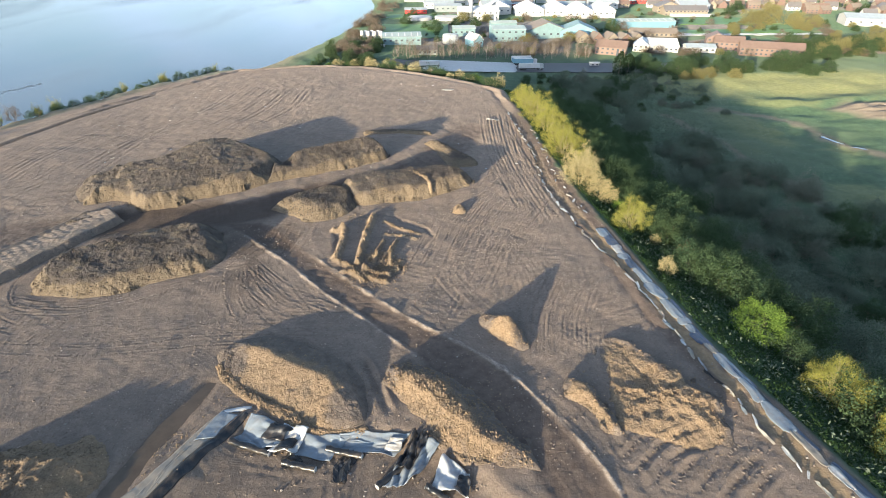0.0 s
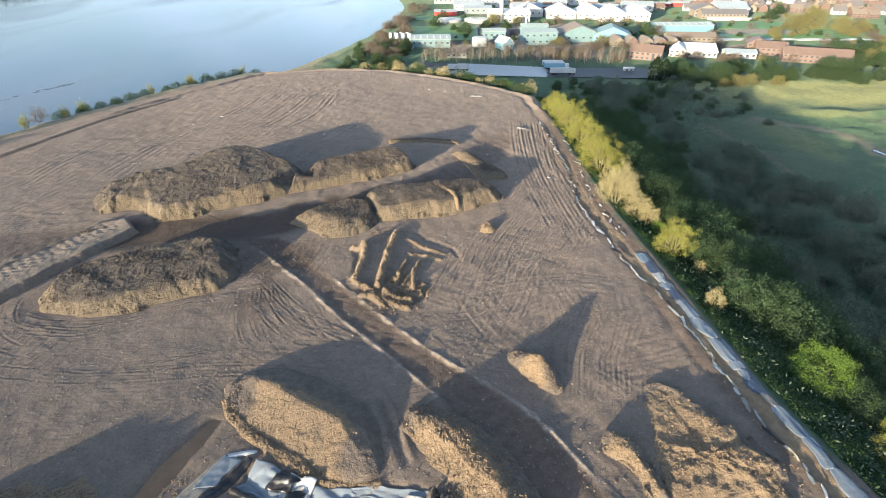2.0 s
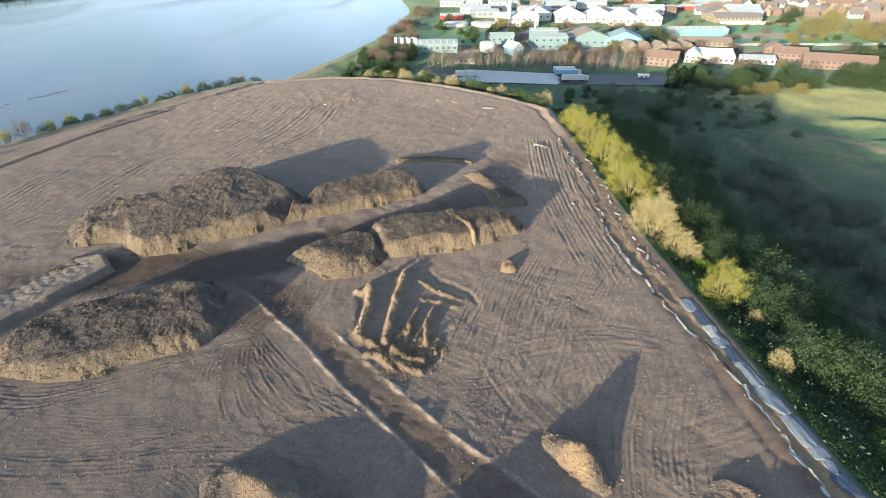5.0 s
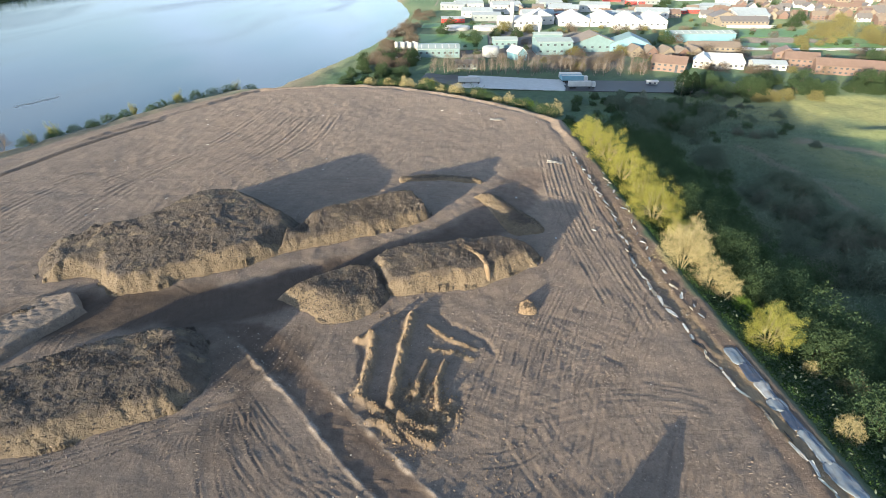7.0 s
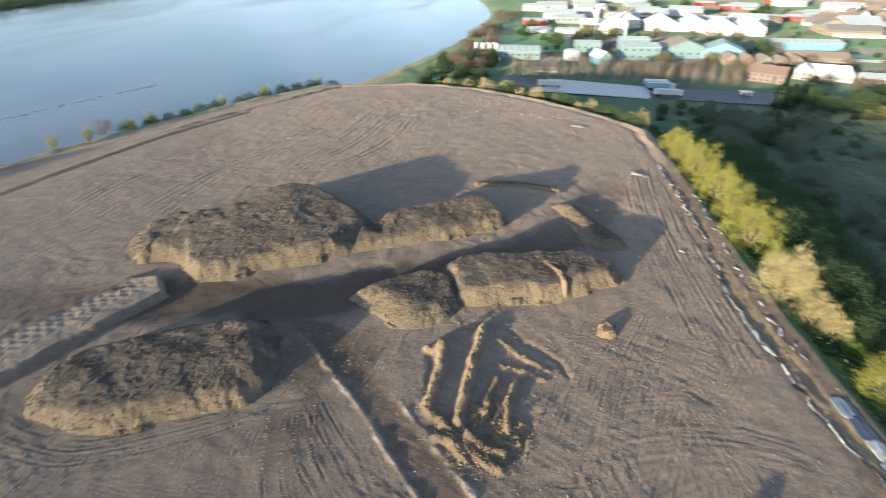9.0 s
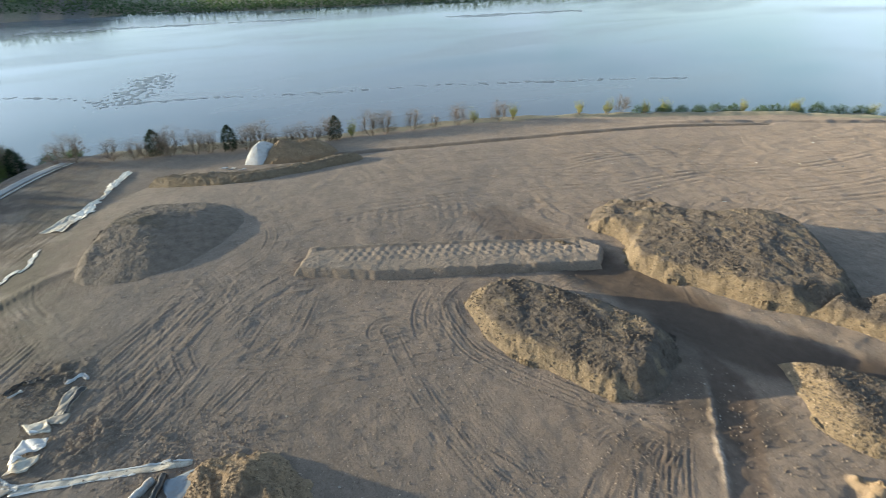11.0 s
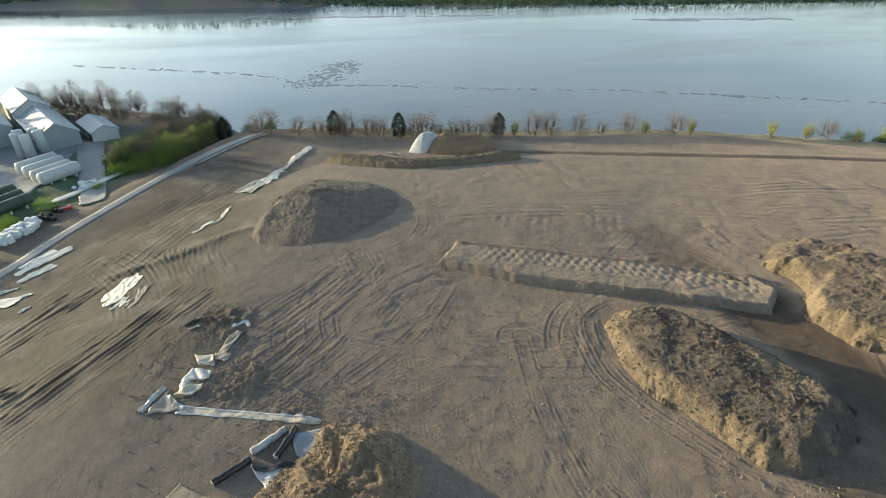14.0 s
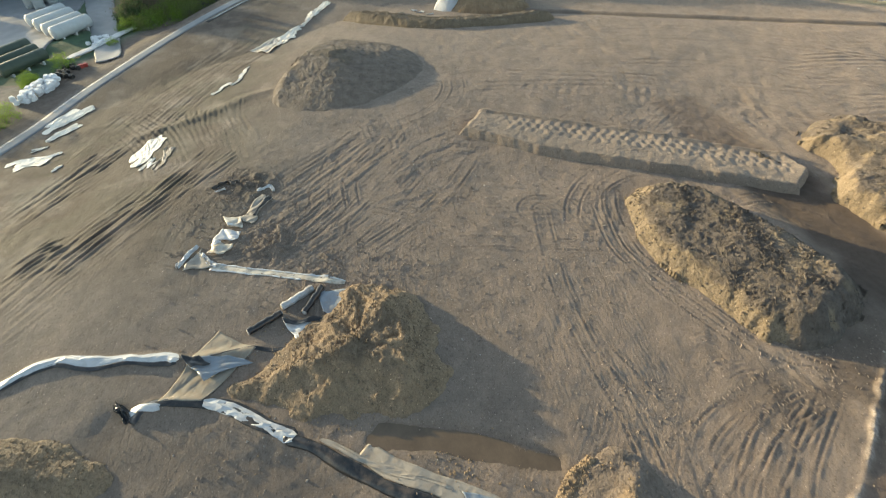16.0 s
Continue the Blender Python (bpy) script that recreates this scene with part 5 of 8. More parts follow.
def make_domed(name, m, label, category, group, seed, rx, rz, stems, clumps, per, scatter, size, bark, leaf, rough=0.22, girth=0.15):
    """A round-crowned tree: stems that part into limbs, each limb reaching the edge of the dome."""
    rnd = random.Random(seed)
    ob = thing(name, m, label, category, group)
    centres = dome_centres(rnd, clumps, rx, rz, 0.25 * rz, rough, seed)
    verts, faces, forks = [], [], []
    for s in range(stems):
        a = 2 * math.pi * (s + 0.5 * rnd.random()) / stems
        pts, d = limb(rnd, (0.2 * math.cos(a), 0.2 * math.sin(a), -0.4), (0.5 * math.cos(a), 0.5 * math.sin(a), 1), rz * 0.55, 0.12)
        tube(verts, faces, pts, [girth * (1 - 0.15 * k) for k in range(5)], 6)
        forks += pts[1:]
    for c in centres[::3]:
        at = min(forks, key=lambda p: (p - c).length + 0.6 * abs(p.z - 0.35 * c.z))
        mid = at.lerp(c, 0.5) + Vector((0, 0, 0.10 * (c - at).length))
        tube(verts, faces, [at, mid, at.lerp(c, 1.04)], [girth * 0.34, girth * 0.22, girth * 0.06], 4)
    part_of("trunk", mesh_of("trunk", verts, faces, True), bark, ob)
    v, f = leaves_at(rnd, centres, per, scatter, size * 1.5, 0.65, (0, 0, 0.12 * rz), 0.2)
    part_of("crown", mesh_of("crown", v, f), leaf, ob)
    return ob


def stand(x, y, size=1.0, turn=0.0, squash=1.0, sink=0.15):
    return Matrix.Translation((x, y, zat(x, y) - sink)) @ pose(0, 0, 0, 0, 0, turn) @ Matrix.Diagonal((size, size, size * squash, 1))


def copy_at(first, m):
    """A copy at the pose m with m's own size."""
    return copy_thing(first, m @ Matrix.Diagonal((1 / first.scale.x, 1 / first.scale.y, 1 / first.scale.z, 1)))


def plant_all(make, places, **more):
    """The first place takes the built plant, the others copies of it."""
    first = None
    for k, (x, y, s) in enumerate(places):
        m = stand(x, y, s, 67.0 * k + 31 * (k % 3), more.get("squash", 1.0))
        first = make(m) if first is None else (copy_at(first, m), first)[1]
    return first


random.seed(4)
# trees on the brink of the slope
willows = [[(34.8, 144.5, 1.15), (33.4, 168, 1.05), (55.6, 54.6, 0.84), (29.8, 203, 0.85), (-26.7, 284, 0.95)], [(40.6, 102.2, 0.80), (32.2, 181, 1.0), (34.9, 156.5, 0.95), (57.5, 44.5, 0.7), (31, 193, 0.9), (37.6, 136, 0.6)]]
for k, places in enumerate(willows):
    plant_all(lambda m, k=k: make_domed("willow_tree", m, "round yellow-green willow with spreading pale limbs on the slope", "tree", "trees along the landfill edge", 31 + k, 4.3, 5.9, 7, 380, 58, 0.36, 0.085, BARK_PALE, LEAF_WILLOW, 0.36), places)
plant_all(lambda m: make_domed("sallow_tree", m, "pale beige catkin-covered sallow on the slope", "tree", "trees along the landfill edge", 41, 3.7, 6.2, 6, 300, 50, 0.32, 0.08, BARK_PALE, LEAF_SALLOW, 0.3, 0.11),
          [(33.8, 123, 1.12), (36.0, 126.5, 0.9), (37.4, 117.6, 0.68), (39.5, 115.5, 0.55), (42.0, 84.1, 0.42), (50.2, 95.2, 0.45), (32.5, 205, 0.7), (24, 232, 0.7), (8, 250, 0.6), (44.5, 97, 0.3)])
plant_all(lambda m: make_shrub("green_bush", m, "bright green leafy bush on the slope", "bush", "trees along the landfill edge", 51, 5.0, 5.4, 260, 40, 0.42, 0.12, BARK, LEAF_GREEN),
          [(52.6, 69.4, 1.0), (53.2, 86.6, 0.80), (41.2, 112.6, 0.42), (15, 246, 0.7), (-2, 262, 0.7), (-48, 286, 0.6), (-60, 289, 0.55)])

# scrub down the slope and through the valley
rnd = random.Random(77)
scrub_spots, hedge_spots = [], []
for k in range(4000):
    x, y = rnd.uniform(34, 190), rnd.uniform(-30, 330)
    edge = float(np.interp(y, [20, 64, 94, 147, 220, 330], [52, 42, 37.5, 31, 24.5, 60]))
    right = 88 + (260 - y) * 0.55 if y < 260 else 88 + (y - 260) * 0.6
    if x < edge + 10 or x > right + rnd.uniform(-14, 8):
        continue
    if any((x - a) ** 2 + (y - b) ** 2 < (2.9 * (q + 0.9)) ** 2 for a, b, q in scrub_spots):
        continue
    scrub_spots.append((x, y, rnd.uniform(0.8, 1.6)))
    if len(scrub_spots) >= 290:
        break
for k in range(90):
    x, y = rnd.uniform(26, 150), rnd.uniform(262, 352)
    if x > 45 + (352 - y) * -0.15 and not any((x - a) ** 2 + (y - b) ** 2 < 25 for a, b, q in scrub_spots):
        scrub_spots.append((x, y, rnd.uniform(0.4, 0.8)))
for k in range(34):
    y = 106 + 3.2 * k
    scrub_spots.append((float(np.interp(y, [64, 94, 147, 220], [42, 37.5, 31, 24.5])) + rnd.uniform(9, 17), y + rnd.uniform(-2, 2), rnd.uniform(0.75, 1.2)))
groups = [scrub_spots[0::7] + scrub_spots[1::7], scrub_spots[2::7] + scrub_spots[3::7], scrub_spots[4::7] + scrub_spots[5::7] + [q for q in scrub_spots[6::7] if q[0] < 80], [q for q in scrub_spots[6::7] if q[0] >= 80]]
sunny = [q for spots in groups[:2] for q in spots if q[0] < 68]
groups = [[q for q in spots if q[0] >= 68] for spots in groups[:2]] + [groups[2] + sunny, groups[3]]
looks = [("grey-green scrub bush in the shaded valley", LEAF_SCRUB, 61, 4.4, 4.2), ("dark rounded scrub bush in the shaded valley", LEAF_SCRUB, 62, 4.8, 3.8),
         ("mid-green hawthorn bush on the valley side", LEAF_HEDGE, 63, 4.2, 4.6), ("grey-olive thicket bush in the valley", LEAF_GREY, 64, 4.0, 4.4)]
for places, (label, leaf, seed, rx, rz) in zip(groups, looks):
    plant_all(lambda m: make_shrub("scrub_bush", m, label, "bush", "valley scrub", seed, rx, rz, 230, 38, 0.42, 0.15, TWIG, leaf, 0.34), places)

# low bramble and herb cover on the slope below the liner: one carpet of leaves
def carpet(name, label, n, spots, mat, size, lift, seed):
    g = np.random.RandomState(seed)
    x, y = spots(g, n)
    off = inside(x, y, LANDFILL) < -0.7
    x, y = x[off], y[off]
    z = zmany(x, y) + g.uniform(0.0, lift, len(x)) * (0.3 + 0.7 * (vnoise(x / 2.6, y / 2.6, seed) > 0))
    v, f = leaves_at(random.Random(seed), np.stack([x, y, z], 1), 1, 0.05, size)
    me = mesh_of(name, v, f)
    me.materials.append(mat)
    return tagged(new(name, me), label, "undergrowth", kind="stuff")


def below_brink(g, n):
    y = g.uniform(10, 225, n)
    x = np.interp(y, [20, 38, 52, 64, 78, 94, 118, 147, 186, 220], [52, 49.0, 44.4, 41, 38.6, 36.2, 32.6, 30, 27.5, 24.5]) + 0.8 + np.abs(g.normal(0, 7.5, n))
    return x, y


carpet("brambles", "dark green brambles and nettles covering the slope", 60000, below_brink, LEAF_BRAMBLE, 0.19, 0.9, 5)
carpet("herbs", "fresh green herbs along the edge of the slope", 22000, below_brink, LEAF_HERB, 0.12, 0.5, 6)
carpet("valley_thicket", "tangled dark thicket on the valley floor", 90000, lambda g, n: (lambda y: (62 + (y - 60) * 0.17 + 12 + g.normal(0, 20, n), y))(g.uniform(-10, 330, n)), LEAF_SCRUB, 0.28, 1.6, 7)

# trees along the river edge
bare = [(x, y, 1.45 * q) for x, y, q in [(-195, 11, 1.0), (-192, 21, 0.75), (-190, 27, 0.7), (-187.5, 37, 1.0), (-186, 44, 0.85), (-185, 48, 0.8), (-183, 59, 0.9), (-182, 63, 1.0), (-179.5, 72, 0.7), (-179, 76, 0.75),
        (-173, 97, 0.95), (-172, 102, 0.85), (-170, 111, 0.8), (-166, 126, 0.8), (-162, 140, 0.8), (-152, 186, 0.7)  , (-197, 6, 0.7), (-190, 30, 0.6), (-188.8, 35.2, 0.8), (-181, 67, 0.6), (-177.6, 80, 0.6), (-168, 118, 0.5), (-176, 84, 0.9)]]
plant_all(lambda m: make_domed("bare_tree", m, "small leafless tree on the river bank", "tree", "river bank trees", 71, 2.9, 4.6, 3, 300, 8, 0.40, 0.09, TWIG, LEAF_DRY, 0.3, 0.12), bare)
plant_all(lambda m: make_tree("leafing_tree", m, "small tree coming into yellow-green leaf on the river bank", "tree", "river bank trees", 72, 6.6, 0.55, 3, 6, 6, 1.7, 0.14, TWIG, LEAF_WILLOW, 9, 0.3, 0.12, 0.6),
          [(-175, 91, 0.8), (-165, 131, 0.7), (-161, 145, 0.8), (-155, 169, 0.75), (-153, 180, 0.8), (-148, 193, 0.65), (-149, 204, 0.8), (-139, 236, 0.8), (-131, 256, 0.85), (-119, 288, 0.9)])


def make_fir(m):
    rnd = random.Random(81)
    ob = thing("evergreen_tree", m, "dense dark evergreen tree on the river bank", "tree", "river bank trees")
    verts, faces = [], []
    tube(verts, faces, [(0, 0, -0.3), (0, 0, 4), (0, 0, 7.8)], [0.16, 0.12, 0.03], 6)
    part_of("trunk", mesh_of("trunk", verts, faces, True), BARK, ob)
    spots = []
    for k in range(560):
        h = rnd.uniform(0.05, 1.0)
        wide = 2.5 * (1 - abs(h - 0.42) ** 1.6 * 1.3) * (1 if h < 0.8 else (1 - h) * 4 + 0.2)
        a = rnd.uniform(0, 2 * math.pi)
        q = wide * rnd.uniform(0.6, 1.05)
        spots.append((math.cos(a) * q, math.sin(a) * q, 0.3 + h * 8.2))
    v, f = leaves_at(rnd, spots, 10, 0.22, 0.16)
    part_of("crown", mesh_of("crown", v, f), LEAF_FIR, ob)
    return ob


plant_all(make_fir, [(-189.5, 33, 1.0), (-184, 54, 0.98), (-176.5, 86, 0.92), (-205, -6, 1.05), (112, 350, 1.8), (118, 352, 1.6)])
hedge = [(-150, 194, 0.6), (-147, 203, 0.55), (-145, 209, 0.5), (-141, 213, 0.55), (-140, 222, 0.6), (-139, 230, 0.65), (-138, 246, 0.7), (-135, 250, 0.75), (-132, 258, 0.7), (-128, 266, 0.8), (-125, 276, 0.75), (-121, 283, 0.7), (-113, 290, 0.75), (-142, 216, 0.4), (-146, 199, 0.4),
         (-208, 2, 0.7), (-212, 8, 0.6), (-204, 10, 0.5)]
plant_all(lambda m: make_shrub("hedge_bush", m, "dark green bush in the river bank hedge", "bush", "river bank trees", 82, 4.6, 4.4, 200, 14, 0.5, 0.24, TWIG, LEAF_HEDGE, 0.3), hedge)

# bushes below the far rim
fr = random.Random(21)
rim = [(22 - 122 * k / 60 + fr.uniform(-1, 1), k) for k in range(61)]
far_rim = [(x, float(np.interp(-x, [-24.5, -10, 14, 41, 68, 102], [220, 238, 258, 274, 278, 270])) + fr.uniform(5, 12), fr.uniform(0.45, 0.95)) for x, k in rim if k < 40]
plant_all(lambda m: make_shrub("rim_bush", m, "mixed green bush below the far rim", "bush", "far rim bushes", 83, 4.4, 4.6, 200, 16, 0.5, 0.2, TWIG, LEAF_HEDGE, 0.3), far_rim[0::2])
plant_all(lambda m: make_shrub("rim_bush", m, "pale yellow-green bush below the far rim", "bush", "far rim bushes", 84, 4.0, 4.6, 200, 16, 0.5, 0.2, TWIG, LEAF_SALLOW, 0.3), far_rim[1::4])


# ---- buildings ----
PAINT = {n: plain(n, c, 0.55, 0, 0.10, 0.35) for n, c in {
    "turquoise_cladding": (0.19, 0.285, 0.305), "blue_cladding": (0.19, 0.35, 0.43), "white_cladding": (0.52, 0.52, 0.51), "grey_cladding": (0.27, 0.31, 0.32),
    "red_brick": (0.20, 0.135, 0.115), "buff_brick": (0.28, 0.24, 0.19), "slate_roof": (0.17, 0.16, 0.16), "clay_tile_roof": (0.20, 0.14, 0.115), "brown_roof": (0.22, 0.18, 0.145),
    "green_roof": (0.32, 0.385, 0.385), "white_roof": (0.58, 0.58, 0.58), "metal_roof": (0.33, 0.375, 0.41), "wet_lane": (0.20, 0.205, 0.215), "dark_blue": (0.05, 0.11, 0.22), "container_red": (0.42, 0.06, 0.05),
    "black_rubber": (0.02, 0.02, 0.02), "concrete_slab": (0.50, 0.50, 0.50), "tarmac": (0.060, 0.060, 0.065), "lawn": (0.1, 0.19, 0.055), "steel_tank": (0.46, 0.48, 0.48), "dark_green_tank": (0.05, 0.07, 0.05)}.items()}
GLASS = plain("dark_window", (0.09, 0.10, 0.12), 0.1, 0, 0.2, 0.5)
TRIM = plain("white_trim", (0.7, 0.7, 0.68), 0.5, 0, 0.1, 1.0)


def box(bm, x0, x1, y0, y1, z0, z1):
    m = Matrix.Translation(((x0 + x1) / 2, (y0 + y1) / 2, (z0 + z1) / 2)) @ Matrix.Diagonal((x1 - x0, y1 - y0, z1 - z0, 1))
    bmesh.ops.create_cube(bm, size=1.0, matrix=m)


def box_mesh(name, x0, x1, y0, y1, z0, z1, bevel=0.0):
    bm = bmesh.new()
    box(bm, x0, x1, y0, y1, z0, z1)
    if bevel:
        bmesh.ops.bevel(bm, geom=bm.edges[:], offset=bevel, segments=1, affect="EDGES")
    me = bpy.data.meshes.new(name)
    bm.to_mesh(me)
    bm.free()
    return me


PANE = box_mesh("pane", -0.5, 0.5, -0.06, 0.06, -0.5, 0.5)
PANE.materials.append(GLASS)


def building(name, x, y, turn, wide, deep, eaves, rise, wall, roof, label, windows=(0, 1), ridge="x", door=0.0, group="", chimneys=0, ribs=0, shed=False, lights=0):
    """A gabled building: walls with gables, a thick roof that overhangs, windows on its long front, a door."""
    eaves, rise = eaves * 0.82, rise * (1.3 if rise > 2 else 1.0)
    zs = [zat(x + sx * wide / 2, y + sy * deep / 2) for sx in (-1, 1) for sy in (-1, 1)]
    ob = thing(name, Matrix.Translation((x, y, min(zs))) @ pose(0, 0, 0, 0, 0, turn), label, name.split("_")[-1], group)
    a, b = (wide / 2, deep / 2) if ridge == "x" else (deep / 2, wide / 2)
    spin = 0 if ridge == "x" else 90
    top = max(zs) - min(zs) + eaves
    v = [(-a, -b, 0), (a, -b, 0), (a, b, 0), (-a, b, 0), (-a, -b, top), (a, -b, top), (a, b, top), (-a, b, top), (-a, 0, top + rise), (a, 0, top + rise)]
    if shed:
        v[8], v[9], v[6], v[7] = (-a, b - 0.01, top + rise), (a, b - 0.01, top + rise), (a, b, top + rise), (-a, b, top + rise)
    f = [(0, 1, 5, 4), (2, 3, 7, 6), (1, 2, 6, 9, 5), (3, 0, 4, 8, 7), (3, 2, 1, 0), (4, 5, 9, 8), (8, 9, 6, 7)]
    w = part_of("wall", mesh_of("wall", v, f), PAINT[wall], ob)
    w.matrix_basis = pose(0, 0, 0, 0, 0, spin)
    o, th = 0.5, 0.35
    slope = rise / max(b, 0.1) if not shed else rise / (2 * b)
    e = top - slope * o + 0.05
    if shed:
        rv = [(-a - o, -b - o, e), (a + o, -b - o, e), (a + o, b + o, top + rise + slope * o + 0.05), (-a - o, b + o, top + rise + slope * o + 0.05)]
        rv = rv + [(p[0], p[1], p[2] + th) for p in rv]
        rf = [(3, 2, 1, 0), (4, 5, 6, 7), (0, 1, 5, 4), (1, 2, 6, 5), (2, 3, 7, 6), (3, 0, 4, 7)]
    else:
        low = [(-a - o, -b - o, e), (a + o, -b - o, e), (-a - o, 0, top + rise + 0.05), (a + o, 0, top + rise + 0.05), (-a - o, b + o, e), (a + o, b + o, e)]
        rv = low + [(p[0], p[1], p[2] + th) for p in low]
        rf = [(0, 2, 3, 1), (2, 4, 5, 3), (6, 7, 9, 8), (8, 9, 11, 10), (0, 1, 7, 6), (4, 10, 11, 5), (0, 6, 8, 2), (2, 8, 10, 4), (1, 3, 9, 7), (3, 5, 11, 9)]
    rf_ob = part_of("roof", mesh_of("roof", rv, rf), PAINT[roof], ob)
    rf_ob.matrix_basis = pose(0, 0, 0, 0, 0, spin)
    n, floors = windows
    for fl in range(floors if n else 0):
        for k in range(n):
            p = part_of("window", PANE, None, ob)
            ww = min(wide / n * 0.45, 1.8)
            p.matrix_basis = Matrix.Translation((-wide / 2 + wide * (k + 0.5) / n, -deep / 2, top * (fl + 0.6) / floors)) @ Matrix.Diagonal((ww, 1, min(1.3, top / floors * 0.4), 1))
    if door:
        p = part_of("door", PANE, None, ob)
        p.matrix_basis = Matrix.Translation((wide * 0.25, -deep / 2 - 0.03, 0.45 * top)) @ Matrix.Diagonal((door, 1, 0.85 * top, 1))
    for k in range(chimneys):
        c = part_of("chimney", CHIMNEY, None, ob)
        c.matrix_basis = Matrix.Translation(((k + 0.5) / chimneys * wide - wide / 2, 0, top + rise - 0.4))
    for k in range(lights):
        c = part_of("rooflight", RIB, None, ob)
        q = (k + 0.5) / lights * 2 * a - a
        c.matrix_basis = pose(0, 0, 0, 0, 0, spin) @ Matrix.Translation((q, -b / 2, top + rise / 2 + th + 0.03)) @ pose(0, 0, 0, math.degrees(math.atan2(rise, b)), 0, 0) @ Matrix.Diagonal((0.9, b * 0.75, 1, 1))
    return ob


CHIMNEY = box_mesh("chimney", -0.4, 0.4, -0.3, 0.3, 0, 1.6)
CHIMNEY.materials.append(PAINT["red_brick"])
RIB = box_mesh("rooflight", -0.5, 0.5, -0.5, 0.5, -0.05, 0.05)
RIB.materials.append(PAINT["white_roof"])


def drum(name, x, y, rad, height, mat, label, category, lying=False, turn=0.0, length=0.0, legs=0, group="", cap=0.25):
    """A tank: a barrel with domed ends, bands and feet."""
    ob = thing(name, Matrix.Translation((x, y, zat(x, y))) @ pose(0, 0, 0, 0, 0, turn), label, category, group)
    prof = [(0.0, 0.0), (rad, 0.0), (rad, height if not lying else length)]
    top = prof[-1][1]
    ring = [(rad, 0.0)] + [(rad, top)] + [(rad * math.cos(t), top + cap * rad * math.sin(t)) for t in (0.5, 1.0, 1.35)]
    if lying:
        ring = [(rad * math.cos(t), -cap * rad * math.sin(t)) for t in (1.35, 1.0, 0.5)] + ring
    verts, faces, n = [], [], 20
    for rr, h in ring:
        for k in range(n):
            t = 2 * math.pi * k / n
            verts.append((rr * math.cos(t), rr * math.sin(t), h))
    for k in range(len(ring) - 1):
        for s in range(n):
            i, j = k * n + s, k * n + (s + 1) % n
            faces.append((i, j, j + n, i + n))
    faces += [tuple(range(n))[::-1], tuple((len(ring) - 1) * n + k for k in range(n))]
    body = part_of("tank_body", mesh_of("tank_body", verts, faces, True), mat, ob)
    bands = 3
    for k in range(bands):
        vb, fb = [], []
        h = top * (k + 0.5) / bands
        for rr, hh in ((rad + 0.02, h - 0.12), (rad + 0.07, h - 0.12), (rad + 0.07, h + 0.12), (rad + 0.02, h + 0.12)):
            for q in range(n):
                t = 2 * math.pi * q / n
                vb.append((rr * math.cos(t), rr * math.sin(t), hh))
        for q in range(3):
            for s in range(n):
                fb.append((q * n + s, q * n + (s + 1) % n, (q + 1) * n + (s + 1) % n, (q + 1) * n + s))
        part_of("band", mesh_of("band", vb, fb), mat, body)
    if lying:
        body.matrix_basis = Matrix.Translation((-length / 2, 0, rad + 0.35)) @ pose(0, 0, 0, 0, 90, 0)
        for k in range(3):
            part_of("cradle", box_mesh("cradle", -0.25, 0.25, -rad * 0.8, rad * 0.8, -0.2, 0.75), PAINT["concrete_slab"], ob).location.x = (k - 1) * length * 0.35
    else:
        body.location.z = -0.1
    return ob


T = 5.0
B = building
B("factory_hall", -34, 466, T, 31, 24, 7.0, 1.6, "turquoise_cladding", "green_roof", "long turquoise factory hall beside white silos", (7, 1), lights=6)
for k in range(7):
    drum("silo", -66 + 2.6 * k, 463 + (k % 2) * 3.4, 1.35, 9.5, PAINT["white_cladding"], "tall white storage silo in a row", "silo", group="white silos")
B("boundary_wall", -58, 444, T, 24, 1.2, 2.0, 0.2, "white_cladding", "white_roof", "low white rendered boundary wall")
B("open_shed", -12, 421, T, 15, 10, 4.2, 2.0, "grey_cladding", "slate_roof", "small grey-blue shed among birches", (4, 1))
drum("storage_tank", 6, 463, 6.4, 6.6, PAINT["steel_tank"], "round pale storage tank beside a shed", "tank", cap=0.12)
B("turquoise_shed", 18, 501, T, 19, 14, 7.0, 1.6, "turquoise_cladding", "green_roof", "turquoise clad shed with a pale roof", (4, 1))
B("blue_shed", 25, 452, 30, 8, 14, 6, 3.0, "blue_cladding", "white_roof", "narrow blue shed with a steep pale roof", (2, 1), ridge="y")
B("factory_hall", 54, 480, T, 27, 22, 11.0, 1.5, "turquoise_cladding", "green_roof", "tall turquoise factory hall with a stack", (5, 2))
B("plant_house", 52, 498, T, 22, 10, 13.0, 1.2, "turquoise_cladding", "green_roof", "tall turquoise plant house behind the hall", (4, 1))
drum("flue_stack", 45, 498, 0.8, 20, PAINT["steel_tank"], "slim steel flue stack behind the hall", "chimney", cap=0.05)
B("factory_hall", 88, 496, T, 36, 24, 7.0, 5.0, "turquoise_cladding", "brown_roof", "wide gabled turquoise hall with brown roof", (6, 1), ridge="y")
B("factory_hall", 116, 492, T - 12, 30, 22, 7.5, 4.5, "blue_cladding", "turquoise_cladding", "blue gabled factory hall with pale blue roof", (5, 1), ridge="y")
B("long_warehouse", 190, 545, T, 54, 20, 7.0, 1.5, "blue_cladding", "green_roof", "long light blue warehouse", (0, 1), lights=9)
